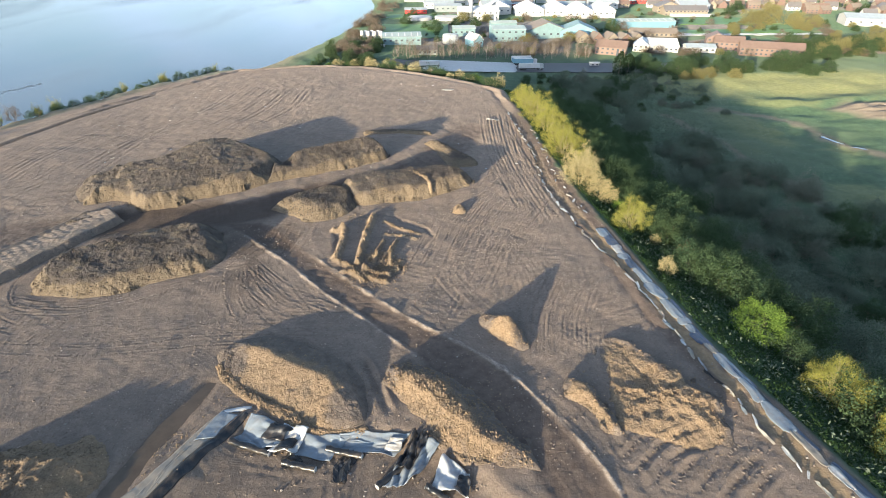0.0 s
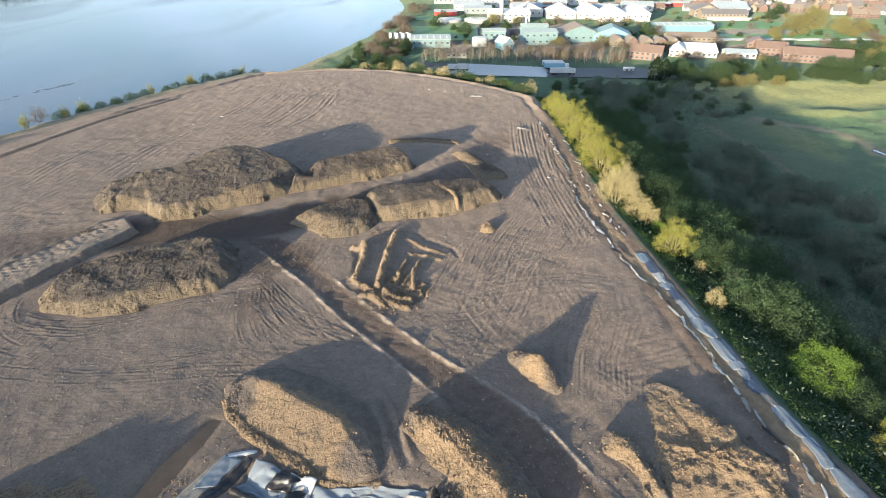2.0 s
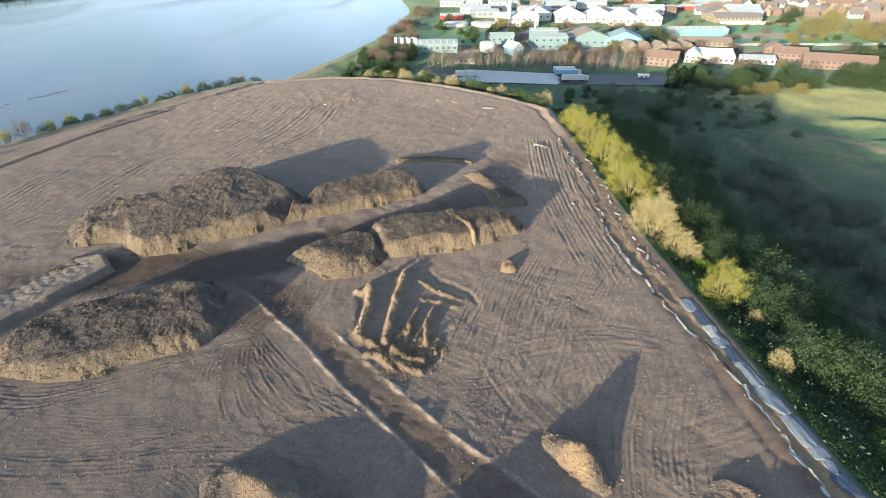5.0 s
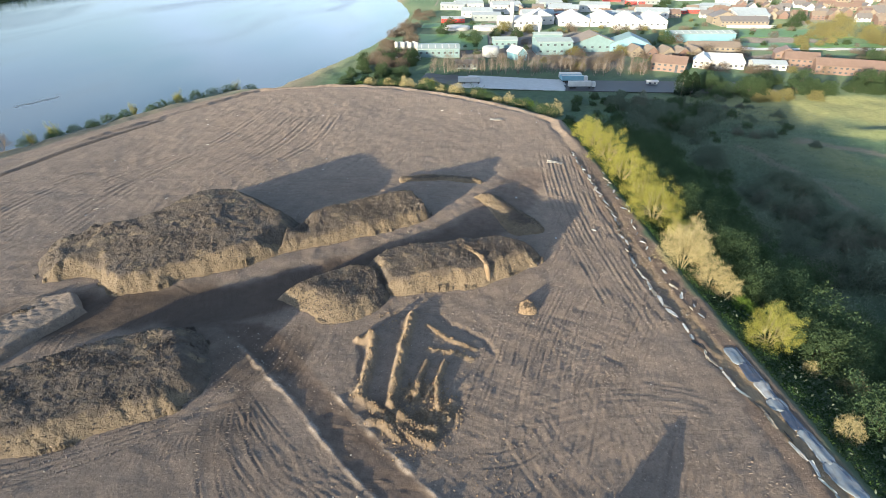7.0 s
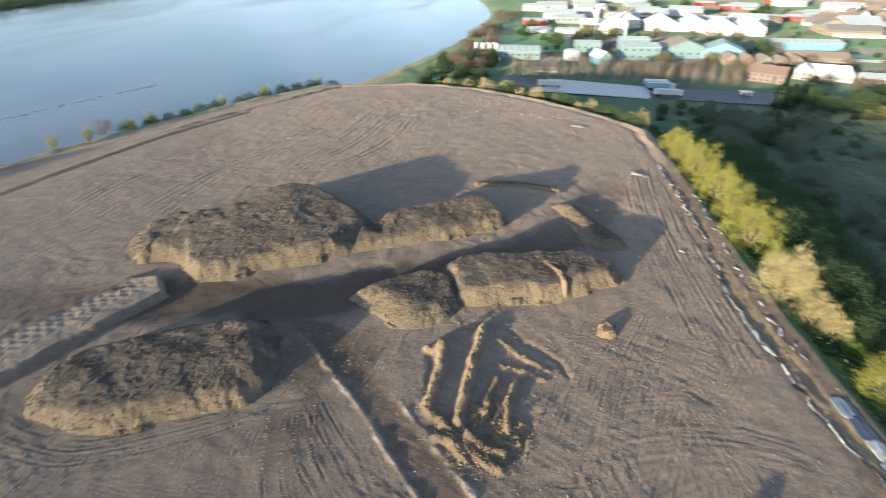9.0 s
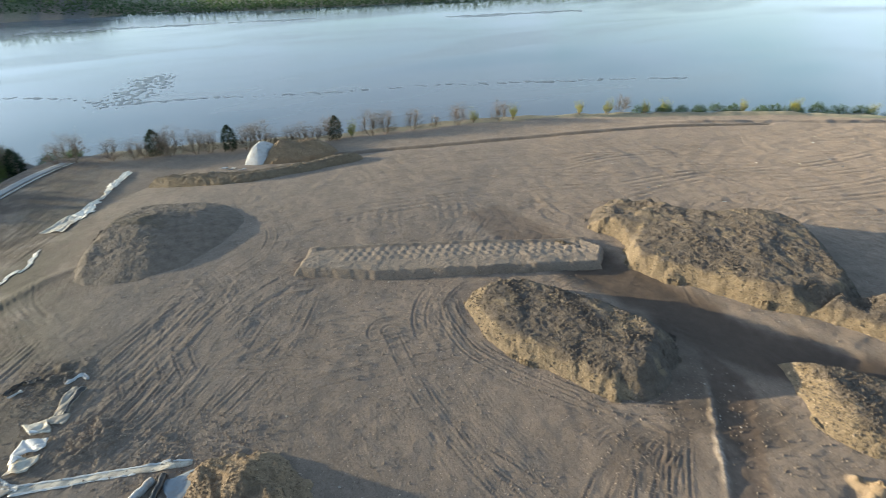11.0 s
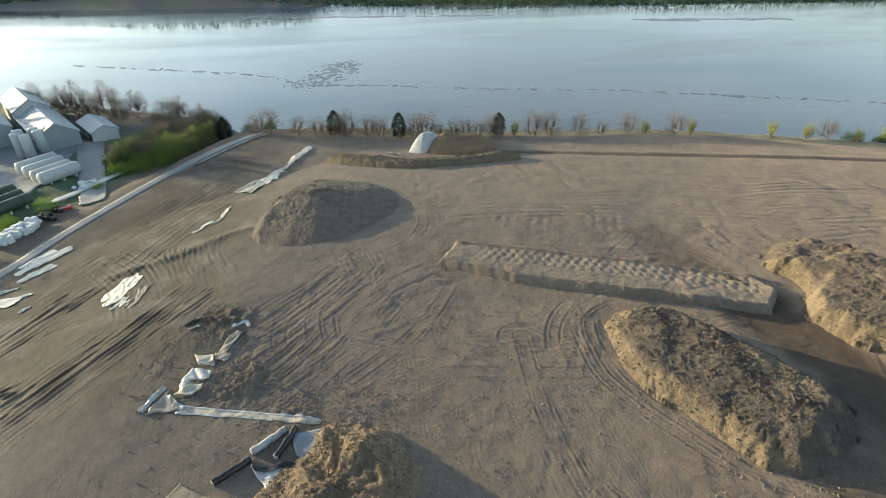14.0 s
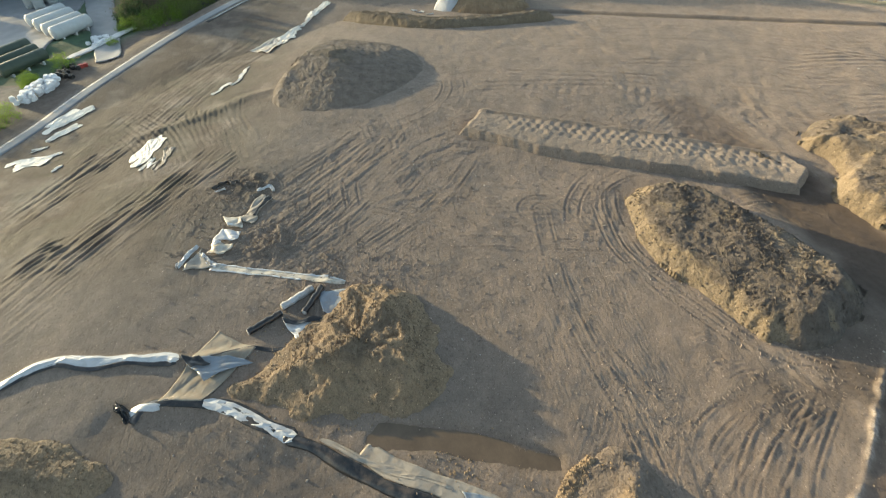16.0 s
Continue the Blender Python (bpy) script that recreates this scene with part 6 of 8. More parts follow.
for k, (x, y, w, d, turn) in enumerate(((115, 470, 10, 12, 12), (126, 468, 9, 11, 12), (137, 466, 10, 12, 12), (147, 463, 11, 12, 12), (157, 466, 10, 12, 12))):
    B("brick_unit", x, y, turn, w, d, 4.5, 3.0, "red_brick" if k % 2 else "buff_brick", "brown_roof", "small brick workshop with gabled brown roof", (2, 2), ridge="y", group="brick workshops")
B("brick_building", 126, 420, -24, 22, 11, 6.0, 3.2, "red_brick", "clay_tile_roof", "red brick building with tiled roof", (6, 2), door=1.6, chimneys=1)
B("office_building", 178, 484, T - 8, 38, 14, 6.4, 2.4, "buff_brick", "brown_roof", "buff brick office building with brown roof", (10, 2))
B("white_house", 152, 432, -20, 11, 12, 5.5, 3.2, "white_cladding", "white_roof", "white gabled house with a pale roof", (3, 2), ridge="y")
B("white_shed", 168, 430, -8, 21, 11, 5.0, 2.0, "white_cladding", "white_roof", "white shed with pale roof", (6, 1))
B("white_shed", 170, 443, -8, 24, 11, 6.0, 2.0, "white_cladding", "white_roof", "white shed with pale roof behind another", (6, 1))
B("white_shed", 196, 430, -8, 21, 12, 4.2, 1.8, "white_cladding", "metal_roof", "low white shed with a metal roof", (5, 1))
B("brick_block", 220, 456, -18, 15, 14, 6.5, 3.0, "red_brick", "clay_tile_roof", "red brick block at the end of a long range", (4, 2), ridge="y")
B("brick_block", 222, 439, -18, 21, 12, 6.2, 3.0, "red_brick", "clay_tile_roof", "red brick middle block of a long range", (6, 2))
B("brick_range", 240, 411, -18, 42, 11, 6.0, 3.0, "red_brick", "clay_tile_roof", "long red brick range with tiled roof", (13, 2))
B("white_works", 36, 600, T, 40, 26, 10, 2.5, "white_cladding", "white_roof", "large white works building with rooflights", (7, 2), lights=5)
drum("white_stack", 28, 586, 1.9, 25, PAINT["white_cladding"], "tall white chimney stack of the works", "chimney", cap=0.05)
for k, (x, y, w, d, h) in enumerate(((92, 628, 30, 26, 8), (122, 630, 28, 26, 8), (142, 612, 26, 26, 9), (167, 615, 24, 26, 9), (60, 640, 28, 20, 8))):
    B("white_warehouse", x, y, T - 4, w, d, h, 5.0, "white_cladding", "white_roof", "bright white gabled warehouse bay", (4, 1), ridge="y", group="white warehouse bays")
B("white_warehouse", 412, 560, -20, 42, 30, 8, 2.5, "white_cladding", "metal_roof", "white warehouse beside the terraces", (5, 1))
B("school_block", 262, 632, T - 6, 46, 16, 6.0, 3.0, "buff_brick", "slate_roof", "long school block with slate roof", (12, 2), chimneys=2)
B("school_block", 250, 650, T - 6, 26, 18, 8.0, 4.0, "buff_brick", "slate_roof", "taller school block with slate roof", (7, 2), ridge="y")
B("boundary_wall", 264, 614, T - 6, 46, 1.2, 2.4, 0.2, "white_cladding", "white_roof", "long white boundary wall beside a lawn")
for k in range(2):
    drum("settling_tank", -24 + 28 * k, 592, 12.5, 3.0, PAINT["concrete_slab"], "round concrete settling tank", "tank", cap=0.02, group="settling tanks")

# terraces and far roofs of the town, built once per look and copied
rnd = random.Random(12)
kinds = [B("terrace_house", 405, 640, -10, 13, 9, 5.2, 2.8, "red_brick", "brown_roof", "terraced brick house with brown tiled roof", (3, 2), chimneys=1, group="town houses"),
         B("terrace_house", 425, 655, -10, 14, 9, 5.2, 2.8, "buff_brick", "clay_tile_roof", "terraced buff house with red tiled roof", (3, 2), chimneys=1, group="town houses"),
         B("terrace_house", 445, 670, -10, 13, 9, 5.2, 3.0, "white_cladding", "slate_roof", "terraced rendered house with slate roof", (3, 2), chimneys=1, group="town houses")]
spots = [(x, y) for y in range(612, 1000, 26) for x in range(330, 760, 17)] + [(x, y) for y in range(690, 1000, 24) for x in range(30, 330, 18)]
n = 0
for x, y in spots:
    if rnd.random() < 0.45 or n > 240 or (x < 400 and y < 650):
        continue
    px, py = x + rnd.uniform(-3, 3), y + rnd.uniform(-5, 5)
    copy_thing(kinds[rnd.randrange(3)], Matrix.Translation((px, py, zat(px, py) - 0.2)) @ pose(0, 0, 0, 0, 0, rnd.choice((-10, -10, 80, 12)) + rnd.uniform(-4, 4)))
    n += 1
works = [B("works_shed", 5, 660, T, 30, 18, 7, 2, "grey_cladding", "metal_roof", "grey industrial shed with metal roof", (5, 1), group="industrial sheds"),
         B("works_shed", -30, 640, T, 24, 12, 5, 1.5, "container_red", "metal_roof", "long low red industrial shed", (4, 1), group="industrial sheds"),
         B("works_shed", 60, 670, T, 34, 20, 8, 2.5, "white_cladding", "metal_roof", "white industrial shed with metal roof", (5, 1), group="industrial sheds")]
for k in range(34):
    x, y = rnd.uniform(-50, 330), rnd.uniform(655, 1000)
    copy_thing(works[rnd.randrange(3)], Matrix.Translation((x, y, zat(x, y) - 0.2)) @ pose(0, 0, 0, 0, 0, rnd.uniform(-8, 12)))


# ---- slabs, roads and lawns of the town ----
def slab(name, outline, mat, lift, label, category, n=60, level=None):
    """A laid surface that follows the ground within an outline."""
    p = np.array(outline)
    x, y = np.meshgrid(np.linspace(p[:, 0].min(), p[:, 0].max(), n), np.linspace(p[:, 1].min(), p[:, 1].max(), n))
    d = inside(x, y, outline)
    z = np.maximum(zmany(x, y), zmany(x + 2, y)) + lift if level is None else np.full(x.shape, level)
    keep = d[:-1, :-1] > -0.3
    me, _ = grid_mesh(name, x, y, z, keep)
    me.materials.append(mat)
    ob = tagged(new(name, me), label, category, kind="structure")
    ob.modifiers.new("thick", "SOLIDIFY").thickness = 0.3
    ob.modifiers["thick"].offset = -1
    return ob


yard_at = np.meshgrid(np.linspace(-16, 160, 60), np.linspace(360, 388, 20))
YARD_Z = float(zmany(*yard_at).max()) + 0.1
slab("lorry_yard", [(-18, 362), (47, 357), (50, 384), (-10, 394)], PAINT["concrete_slab"], 0.9, "pale concrete lorry yard", "yard", 60, YARD_Z + 0.05)
slab("yard_road", [(-40, 386), (-16, 362), (-12, 394), (-38, 400)], PAINT["tarmac"], 0.35, "dark asphalt yard beside the lorry park", "yard")
slab("yard_road", [(47, 357), (172, 356), (172, 384), (50, 384)], PAINT["tarmac"], 0.6, "dark asphalt access road", "road", 60, YARD_Z)
slab("town_road", [(170, 496), (340, 500), (340, 508), (170, 505)], PAINT["concrete_slab"], 0.4, "pale town road between lawns", "road")
slab("lawn", [(200, 508), (330, 512), (330, 530), (200, 528)], PAINT["lawn"], 0.35, "mown green lawn beside the road", "lawn")
slab("lawn", [(225, 560), (330, 560), (345, 605), (235, 608)], PAINT["lawn"], 0.35, "mown green playing field", "lawn")
slab("lawn", [(-50, 480), (5, 484), (5, 560), (-60, 560)], PAINT["lawn"], 0.3, "green works field", "lawn")
slab("lawn", [(-60, 600), (60, 602), (40, 632), (-60, 632)], PAINT["lawn"], 0.3, "green field beyond the settling tanks", "lawn")


# ---- lorries ----
def lorry(x, y, turn, colour, label, trailer_only=False):
    ob = thing("lorry", Matrix.Translation((x, y, YARD_Z + 0.05)) @ pose(0, 0, 0, 0, 0, turn), label, "lorry", "lorries in the yard")
    part_of("trailer", box_mesh("trailer", -7.0, 6.6, -1.27, 1.27, 1.15, 4.0, 0.08), PAINT[colour], ob)
    part_of("trailer_roof", box_mesh("trailer_roof", -6.95, 6.55, -1.2, 1.2, 4.005, 4.05), PAINT["white_roof"], ob)
    part_of("chassis", box_mesh("chassis", -6.8, 6.8, -0.5, 0.5, 0.7, 1.12), PAINT["black_rubber"], ob)
    if not trailer_only:
        cab = part_of("cab", box_mesh("cab", 7.0, 9.2, -1.25, 1.25, 0.75, 3.7, 0.25), PAINT["white_cladding"], ob, "white driver cab")
        part_of("windscreen", box_mesh("windscreen", 9.17, 9.24, -1.05, 1.05, 2.2, 3.2), GLASS, cab)
    wheel = None
    for wx in (-5.6, -4.3, -3.0, 5.6) + (() if trailer_only else (8.2,)):
        for wy in (-1.05, 1.05):
            if wheel is None:
                bm = bmesh.new()
                bmesh.ops.create_cone(bm, cap_ends=True, segments=14, radius1=0.52, radius2=0.52, depth=0.4, matrix=pose(0, 0, 0, 90, 0, 0))
                w = part("wheel", bm, PAINT["black_rubber"], ob)
                wheel = w.data
            else:
                w = part_of("wheel", wheel, None, ob)
            w.location = (wx, wy, 0.52)
    return ob


lorry(57, 364, 4, "white_cladding", "white articulated lorry parked in the yard")
lorry(55, 379, 4, "blue_cladding", "blue articulated lorry parked in the yard")
lorry(54.5, 383, 4, "blue_cladding", "blue box trailer parked beside a lorry", True)
lorry(54.5, 387, 4, "white_cladding", "white box trailer parked beside blue ones", True)
lorry(-9, 372, 4, "white_cladding", "white box trailer parked in the yard", True)
B("site_cabin", 103, 377, 4, 6, 3, 2.6, 0.3, "white_cladding", "white_roof", "small white site cabin", (2, 1))


# ---- town trees ----
def copies(first, places):
    for k, (x, y, s) in enumerate(places):
        copy_at(first, stand(x, y, s, 53 * k))


birch = make_domed("birch_tree", stand(-20, 402, 1.0), "leafless birch with pale trunk", "tree", "birch row", 91, 2.3, 7.4, 2, 130, 12, 0.5, 0.10, BIRCH, LEAF_DRY, 0.3, 0.16)
copies(birch, [(-34 + 2.7 * k + rnd.uniform(-1.8, 1.8), 401 + 6 * ((k * 7) % 3) + rnd.uniform(-3, 3), rnd.uniform(0.9, 1.4)) for k in range(53)])
broad = make_shrub("town_tree", stand(318, 566, 2.4, 0, 1.2), "broad yellow-green tree between houses", "tree", "town trees", 92, 4.6, 5.6, 220, 30, 0.6, 0.2, BARK, LEAF_OLIVE, 0.32)
copies(broad, [(277, 410, 1.3), (290, 420, 1.5), (303, 427, 1.5), (318, 434, 1.6), (335, 442, 1.7), (350, 449, 1.6), (365, 455, 1.6), (151, 342, 0.7), (160, 344, 0.9), (168, 346, 0.9), (184, 345, 0.8), (300, 560, 2.0), (340, 556, 1.8), (352, 545, 1.5), (104, 470, 1.1), (20, 580, 1.3), (44, 578, 1.1), (70, 470, 0.9), (265, 520, 1.0)])
dark = make_shrub("town_tree", stand(150, 352, 1.3, 0, 1.2), "dark green tree beside the town", "tree", "town trees", 93, 4.6, 5.4, 200, 14, 0.6, 0.32, BARK, LEAF_HEDGE, 0.32)
copies(dark, [(rnd.uniform(128, 250), rnd.uniform(348, 386), rnd.uniform(0.7, 1.35)) for k in range(34)])
copies(dark, [(rnd.uniform(260, 420), rnd.uniform(380, 440), rnd.uniform(0.9, 1.8)) for k in range(34)])
copies(dark, [(-72 + rnd.uniform(-16, 22), rnd.uniform(345, 470), rnd.uniform(0.5, 1.1)) for k in range(46)])
copies(dark, [(rnd.uniform(-40, 760), rnd.uniform(520, 1000), rnd.uniform(0.7, 1.5)) for k in range(90)])
brown = make_shrub("bare_thicket_tree", stand(-78, 430, 1.0, 0, 1.1), "leafless brown riverside tree", "tree", "riverside wood", 94, 4.4, 5.6, 190, 34, 0.6, 0.14, BARK, LEAF_DRY, 0.32)
copies(brown, [(-74 + rnd.uniform(-8, 18), rnd.uniform(400, 700), rnd.uniform(0.6, 1.2)) for k in range(60)])
copies(brown, [(rnd.uniform(0, 330), rnd.uniform(404, 640), rnd.uniform(0.4, 0.8)) for k in range(60)])
copies(broad, [(rnd.uniform(0, 420), rnd.uniform(420, 680), rnd.uniform(0.35, 0.75)) for k in range(50)])
copies(dark, [(rnd.uniform(-40, 330), rnd.uniform(405, 640), rnd.uniform(0.3, 0.6)) for k in range(50)])
copies(brown, [(rnd.uniform(40, 330), rnd.uniform(402, 470), rnd.uniform(0.6, 1.0)) for k in range(44)])
copies(broad, [(rnd.uniform(60, 400), rnd.uniform(400, 560), rnd.uniform(0.6, 1.0)) for k in range(30)])
copies(brown, [(rnd.uniform(120, 430), rnd.uniform(380, 600), rnd.uniform(0.7, 1.3)) for k in range(30)])
carpet("far_wood", "dark continuous wood along the far shore", 26000, lambda g, n: (lambda y: (np.interp(y, [-600, -282, 209, 594, 1000], [-775, -765, -697, -670, -655]) - np.abs(g.normal(0, 40, n)), y))(g.uniform(-600, 1000, n)), LEAF_HEDGE, 1.7, 12.0, 8)


# ---- liner sheets, rolls and scraps on the landfill ----
def sheet_material(name, colour, rough, dirt):
    """Plastic sheeting: creased, smeared with dried mud."""
    m, nt, b = material(name, rough)
    f = span(nt, noise_at(nt, 0.9, 6, 0.7), 0.45, 0.7, 0.0, dirt)
    c = mix(nt, f, colour, (0.20, 0.155, 0.115))
    nt.links.new(c, b.inputs["Base Color"])
    bump(nt, b, noise_at(nt, 1.3, 3, 0.5, warp=1.0), 0.07, 0.7)
    return m


LINER_WHITE = sheet_material("white_liner", (0.40, 0.41, 0.42), 0.42, 0.8)
LINER_CLEAN = sheet_material("clean_white_liner", (0.47, 0.485, 0.50), 0.34, 0.35)
LINER_BLACK = sheet_material("black_liner", (0.016, 0.018, 0.022), 0.28, 0.35)
LINER_GREY = sheet_material("grey_liner", (0.20, 0.235, 0.275), 0.24, 0.4)
LINER_NAVY = sheet_material("dark_blue_liner", (0.045, 0.065, 0.115), 0.35, 0.35)
GEOTEXTILE = sheet_material("muddy_geotextile", (0.27, 0.245, 0.21), 0.6, 0.6)
SOILED = sheet_material("soil_caked_sheet", (0.215, 0.195, 0.16), 0.8, 0.9)
# white sheet with warm low sunlight put into its base colour
LINER_SUNLIT = sheet_material("sunlit_sheet", (0.74, 0.70, 0.62), 0.5, 0.25)
SAND = sheet_material("muddy_white_sheet", (0.46, 0.43, 0.37), 0.6, 0.85)


def with_thickness(ob, thick=0.025):
    mod = ob.modifiers.new("thick", "SOLIDIFY")
    mod.thickness, mod.offset = thick, -1
    return ob


def faceted(me):
    """Creased sheeting keeps sharp folds."""
    me.polygons.foreach_set("use_smooth", np.zeros(len(me.polygons), bool))
    return me


def ribbon(name, pts, wide, mat, label, rise=0.25, seed=1, wobble=0.25, edge=None, group="liner sheets", crumple=1.0, step=0.25, cols=9):
    """A strip of sheeting laid along a line, with long folds; edge: a second strip folded along one side."""
    line = curve_points([tuple(p[:2]) for p in pts], 8) if len(pts) > 2 else curve_points([pts[0], tuple((a + b) / 2 for a, b in zip(*pts)), pts[1]], 8)
    size = [0.0]
    for p, q in zip(line, line[1:]):
        size.append(size[-1] + math.hypot(q[0] - p[0], q[1] - p[1]))
    n = max(8, int(size[-1] / step))
    px = np.interp(np.linspace(0, size[-1], n), size, [p[0] for p in line])
    py = np.interp(np.linspace(0, size[-1], n), size, [p[1] for p in line])
    tx, ty = np.gradient(px), np.gradient(py)
    ln = np.hypot(tx, ty) + 1e-6
    nx, ny = -ty / ln, tx / ln
    s = np.linspace(0, size[-1], n)
    k = np.linspace(-0.5, 0.5, cols)
    width = wide * (1 + (0.15 + 0.3 * crumple) * vnoise(s / 2.7, s * 0 + 1, seed)) * (0.6 + 0.4 * np.minimum(1, np.minimum(s, s[-1] - s) / 0.6))
    sway = wobble * vnoise(s / (3.2 - 1.4 * crumple), s * 0 + 5, seed + 1)
    x = px[:, None] + nx[:, None] * (k[None] * width[:, None] + sway[:, None])
    y = py[:, None] + ny[:, None] * (k[None] * width[:, None] + sway[:, None])
    rise = rise * 0.5
    ridge = np.exp(-((k[None] - 0.35 * vnoise(s / 4.0, s * 0 + 2, seed + 7)[:, None]) / 0.14) ** 2) * (0.5 + 0.5 * vnoise(s / 2.2, s * 0 + 3, seed + 8)[:, None])
    curl = np.maximum(np.abs(k[None]) - 0.3, 0) * 2.5 * np.maximum(vnoise(s / 3.1, s * 0 + 4, seed + 9)[:, None] * np.sign(k[None]), 0)
    crease = (1 - np.abs(vnoise(s[:, None] / 0.9 + k[None] * 2.5, k[None] * 4 + s[:, None] * 0.35, seed + 2))) ** 4
    z = zmany(x, y) + 0.05 + rise * (ridge + curl + (0.15 + 0.75 * crumple) * crease)
    x = x + 0.12 * crumple * wide * vnoise(s[:, None] / 0.7, k[None] * 5, seed + 4)
    y = y + 0.12 * crumple * wide * vnoise(s[:, None] / 0.7 + 7, k[None] * 5, seed + 5)
    cx, cy = float(px.mean()), float(py.mean())
    z0 = zat(cx, cy)
    me, _ = grid_mesh("sheet", x - cx, y - cy, z - z0)
    ob = thing(name, Matrix.Translation((cx, cy, z0)), label, "liner sheet", group)
    with_thickness(part_of("sheet", faceted(me) if crumple > 0.5 else me, mat, ob))
    if edge is not None:
        m2, share, off = edge
        ex = px[:, None] + nx[:, None] * ((k[None] * share + off) * width[:, None] + sway[:, None])
        ey = py[:, None] + ny[:, None] * ((k[None] * share + off) * width[:, None] + sway[:, None])
        ez = zmany(ex, ey) + 0.10 + 0.5 * rise * np.abs(vnoise(s[:, None] / 1.6 + 9, k[None] * 2, seed + 6)) * (1 - np.abs(k[None]))
        me, _ = grid_mesh("fold", ex - cx, ey - cy, ez - z0)
        with_thickness(part_of("fold", me, m2, ob))
    return ob


def patch(name, corners, mat, label, rise=0.3, seed=1, group="liner sheets", flap=None):
    """A crumpled sheet between four corners; flap: a dark folded-back corner."""
    a, b, c, d = [np.array(p) for p in corners]
    size = max(np.hypot(*(b - a)), np.hypot(*(d - a)))
    n = max(12, int(size / 0.22))
    u, v = np.meshgrid(np.linspace(0, 1, n), np.linspace(0, 1, n))
    p = (a[:, None, None] * (1 - u) * (1 - v) + b[:, None, None] * u * (1 - v) + c[:, None, None] * u * v + d[:, None, None] * (1 - u) * v)
    x, y = p[0], p[1]
    x = x + 0.22 * vnoise(u * 3, v * 3, seed)
    y = y + 0.22 * vnoise(u * 3 + 9, v * 3, seed + 1)
    fold = np.abs(vnoise(u * size * 0.35 + v * 2.0, v * size * 0.25, seed + 2)) + 0.45 * np.abs(vnoise(u * size * 0.9 - v * 1.5, v * size * 0.7, seed + 3))
    z = zmany(x, y) + 0.08 + rise * fold
    cx, cy = float(x.mean()), float(y.mean())
    z0 = zat(cx, cy)
    me, _ = grid_mesh("sheet", x - cx, y - cy, z - z0)
    ob = thing(name, Matrix.Translation((cx, cy, z0)), label, "liner sheet", group)
    with_thickness(part_of("sheet", me, mat, ob), 0.04)
    if flap is not None:
        u0, u1, v0, v1, m2 = flap
        i0, i1, j0, j1 = int(u0 * n), max(int(u1 * n), int(u0 * n) + 4), int(v0 * n), max(int(v1 * n), int(v0 * n) + 4)
        zz = z[j0:j1, i0:i1] + 0.12 + rise * 0.8 * np.abs(vnoise(u[j0:j1, i0:i1] * size * 0.6, v[j0:j1, i0:i1] * size * 0.5, seed + 8))
        me, _ = grid_mesh("fold", x[j0:j1, i0:i1] - cx, y[j0:j1, i0:i1] - cy, zz - z0)
        with_thickness(part_of("fold", me, m2, ob), 0.04)
    return ob


def roll(p, q, rad, label, mat=LINER_BLACK, group="liner rolls"):
    """A roll of liner with a pale core showing at its ends."""
    (ax, ay), (bx, by) = p, q
    size, turn = math.hypot(bx - ax, by - ay), math.degrees(math.atan2(by - ay, bx - ax))
    cx, cy = (ax + bx) / 2, (ay + by) / 2
    ob = thing("liner_roll", Matrix.Translation((cx, cy, zat(cx, cy) + rad * 0.9)) @ pose(0, 0, 0, 0, 0, turn), label, "liner roll", group)
    verts, faces = [], []
    n = 12
    tube(verts, faces, [(-size / 2 + size * k / n, 0.05 * math.sin(k * 1.3), 0.04 * math.sin(k * 2.1)) for k in range(n + 1)], [rad * (1 + 0.08 * math.sin(k * 1.9)) for k in range(n + 1)], 12)
    part_of("roll_body", mesh_of("roll_body", verts, faces, True), mat, ob)
    for sx in (-1, 1):
        verts, faces = [], []
        tube(verts, faces, [(sx * size / 2 - 0.02 * sx, 0, 0), (sx * (size / 2 + 0.05), 0, 0), (sx * (size / 2 + 0.06), 0, 0)], [rad * 0.97, rad * 0.8, 0.01], 12)
        part_of("roll_end", mesh_of("roll_end", verts, faces, True), LINER_WHITE, ob, "white wound end")
    return ob


# along the brink of the slope: dark liner with pale flaps, and scraps on the inner side
OUTER = [(33.0, 99.4), (35.9, 82.0), (38.3, 71.7), (39.9, 63.1), (41.6, 55.9), (43.6, 47.7), (45.0, 42.5), (47.4, 36.4), (50, 26)]
g = random.Random(9)


def torn_line(line, first, lo, hi, wide, mats, name, label, gap, rise, side=0.0, slant=0.3, group="liner scraps"):
    """Short flat torn pieces of sheet laid end to end along a line."""
    run = [0.0]
    for p, q in zip(line, line[1:]):
        run.append(run[-1] + math.hypot(q[0] - p[0], q[1] - p[1]))
    s, k = 0.0, first
    while s < run[-1] - 2:
        size = g.uniform(lo, hi)
        a, b = s, min(s + size, run[-1])
        pts = [(float(np.interp(t, run, [p[0] for p in line])) + side + slant * g.uniform(-1, 1), float(np.interp(t, run, [p[1] for p in line]))) for t in (a, b)]
        ribbon(name, pts, wide * g.uniform(0.6, 1.25), g.choice(mats), label, rise, k, 0.12, group=group, crumple=0.35 if name == "edge_liner" else 0.8)
        s, k = b + g.uniform(-0.3, gap), k + 1


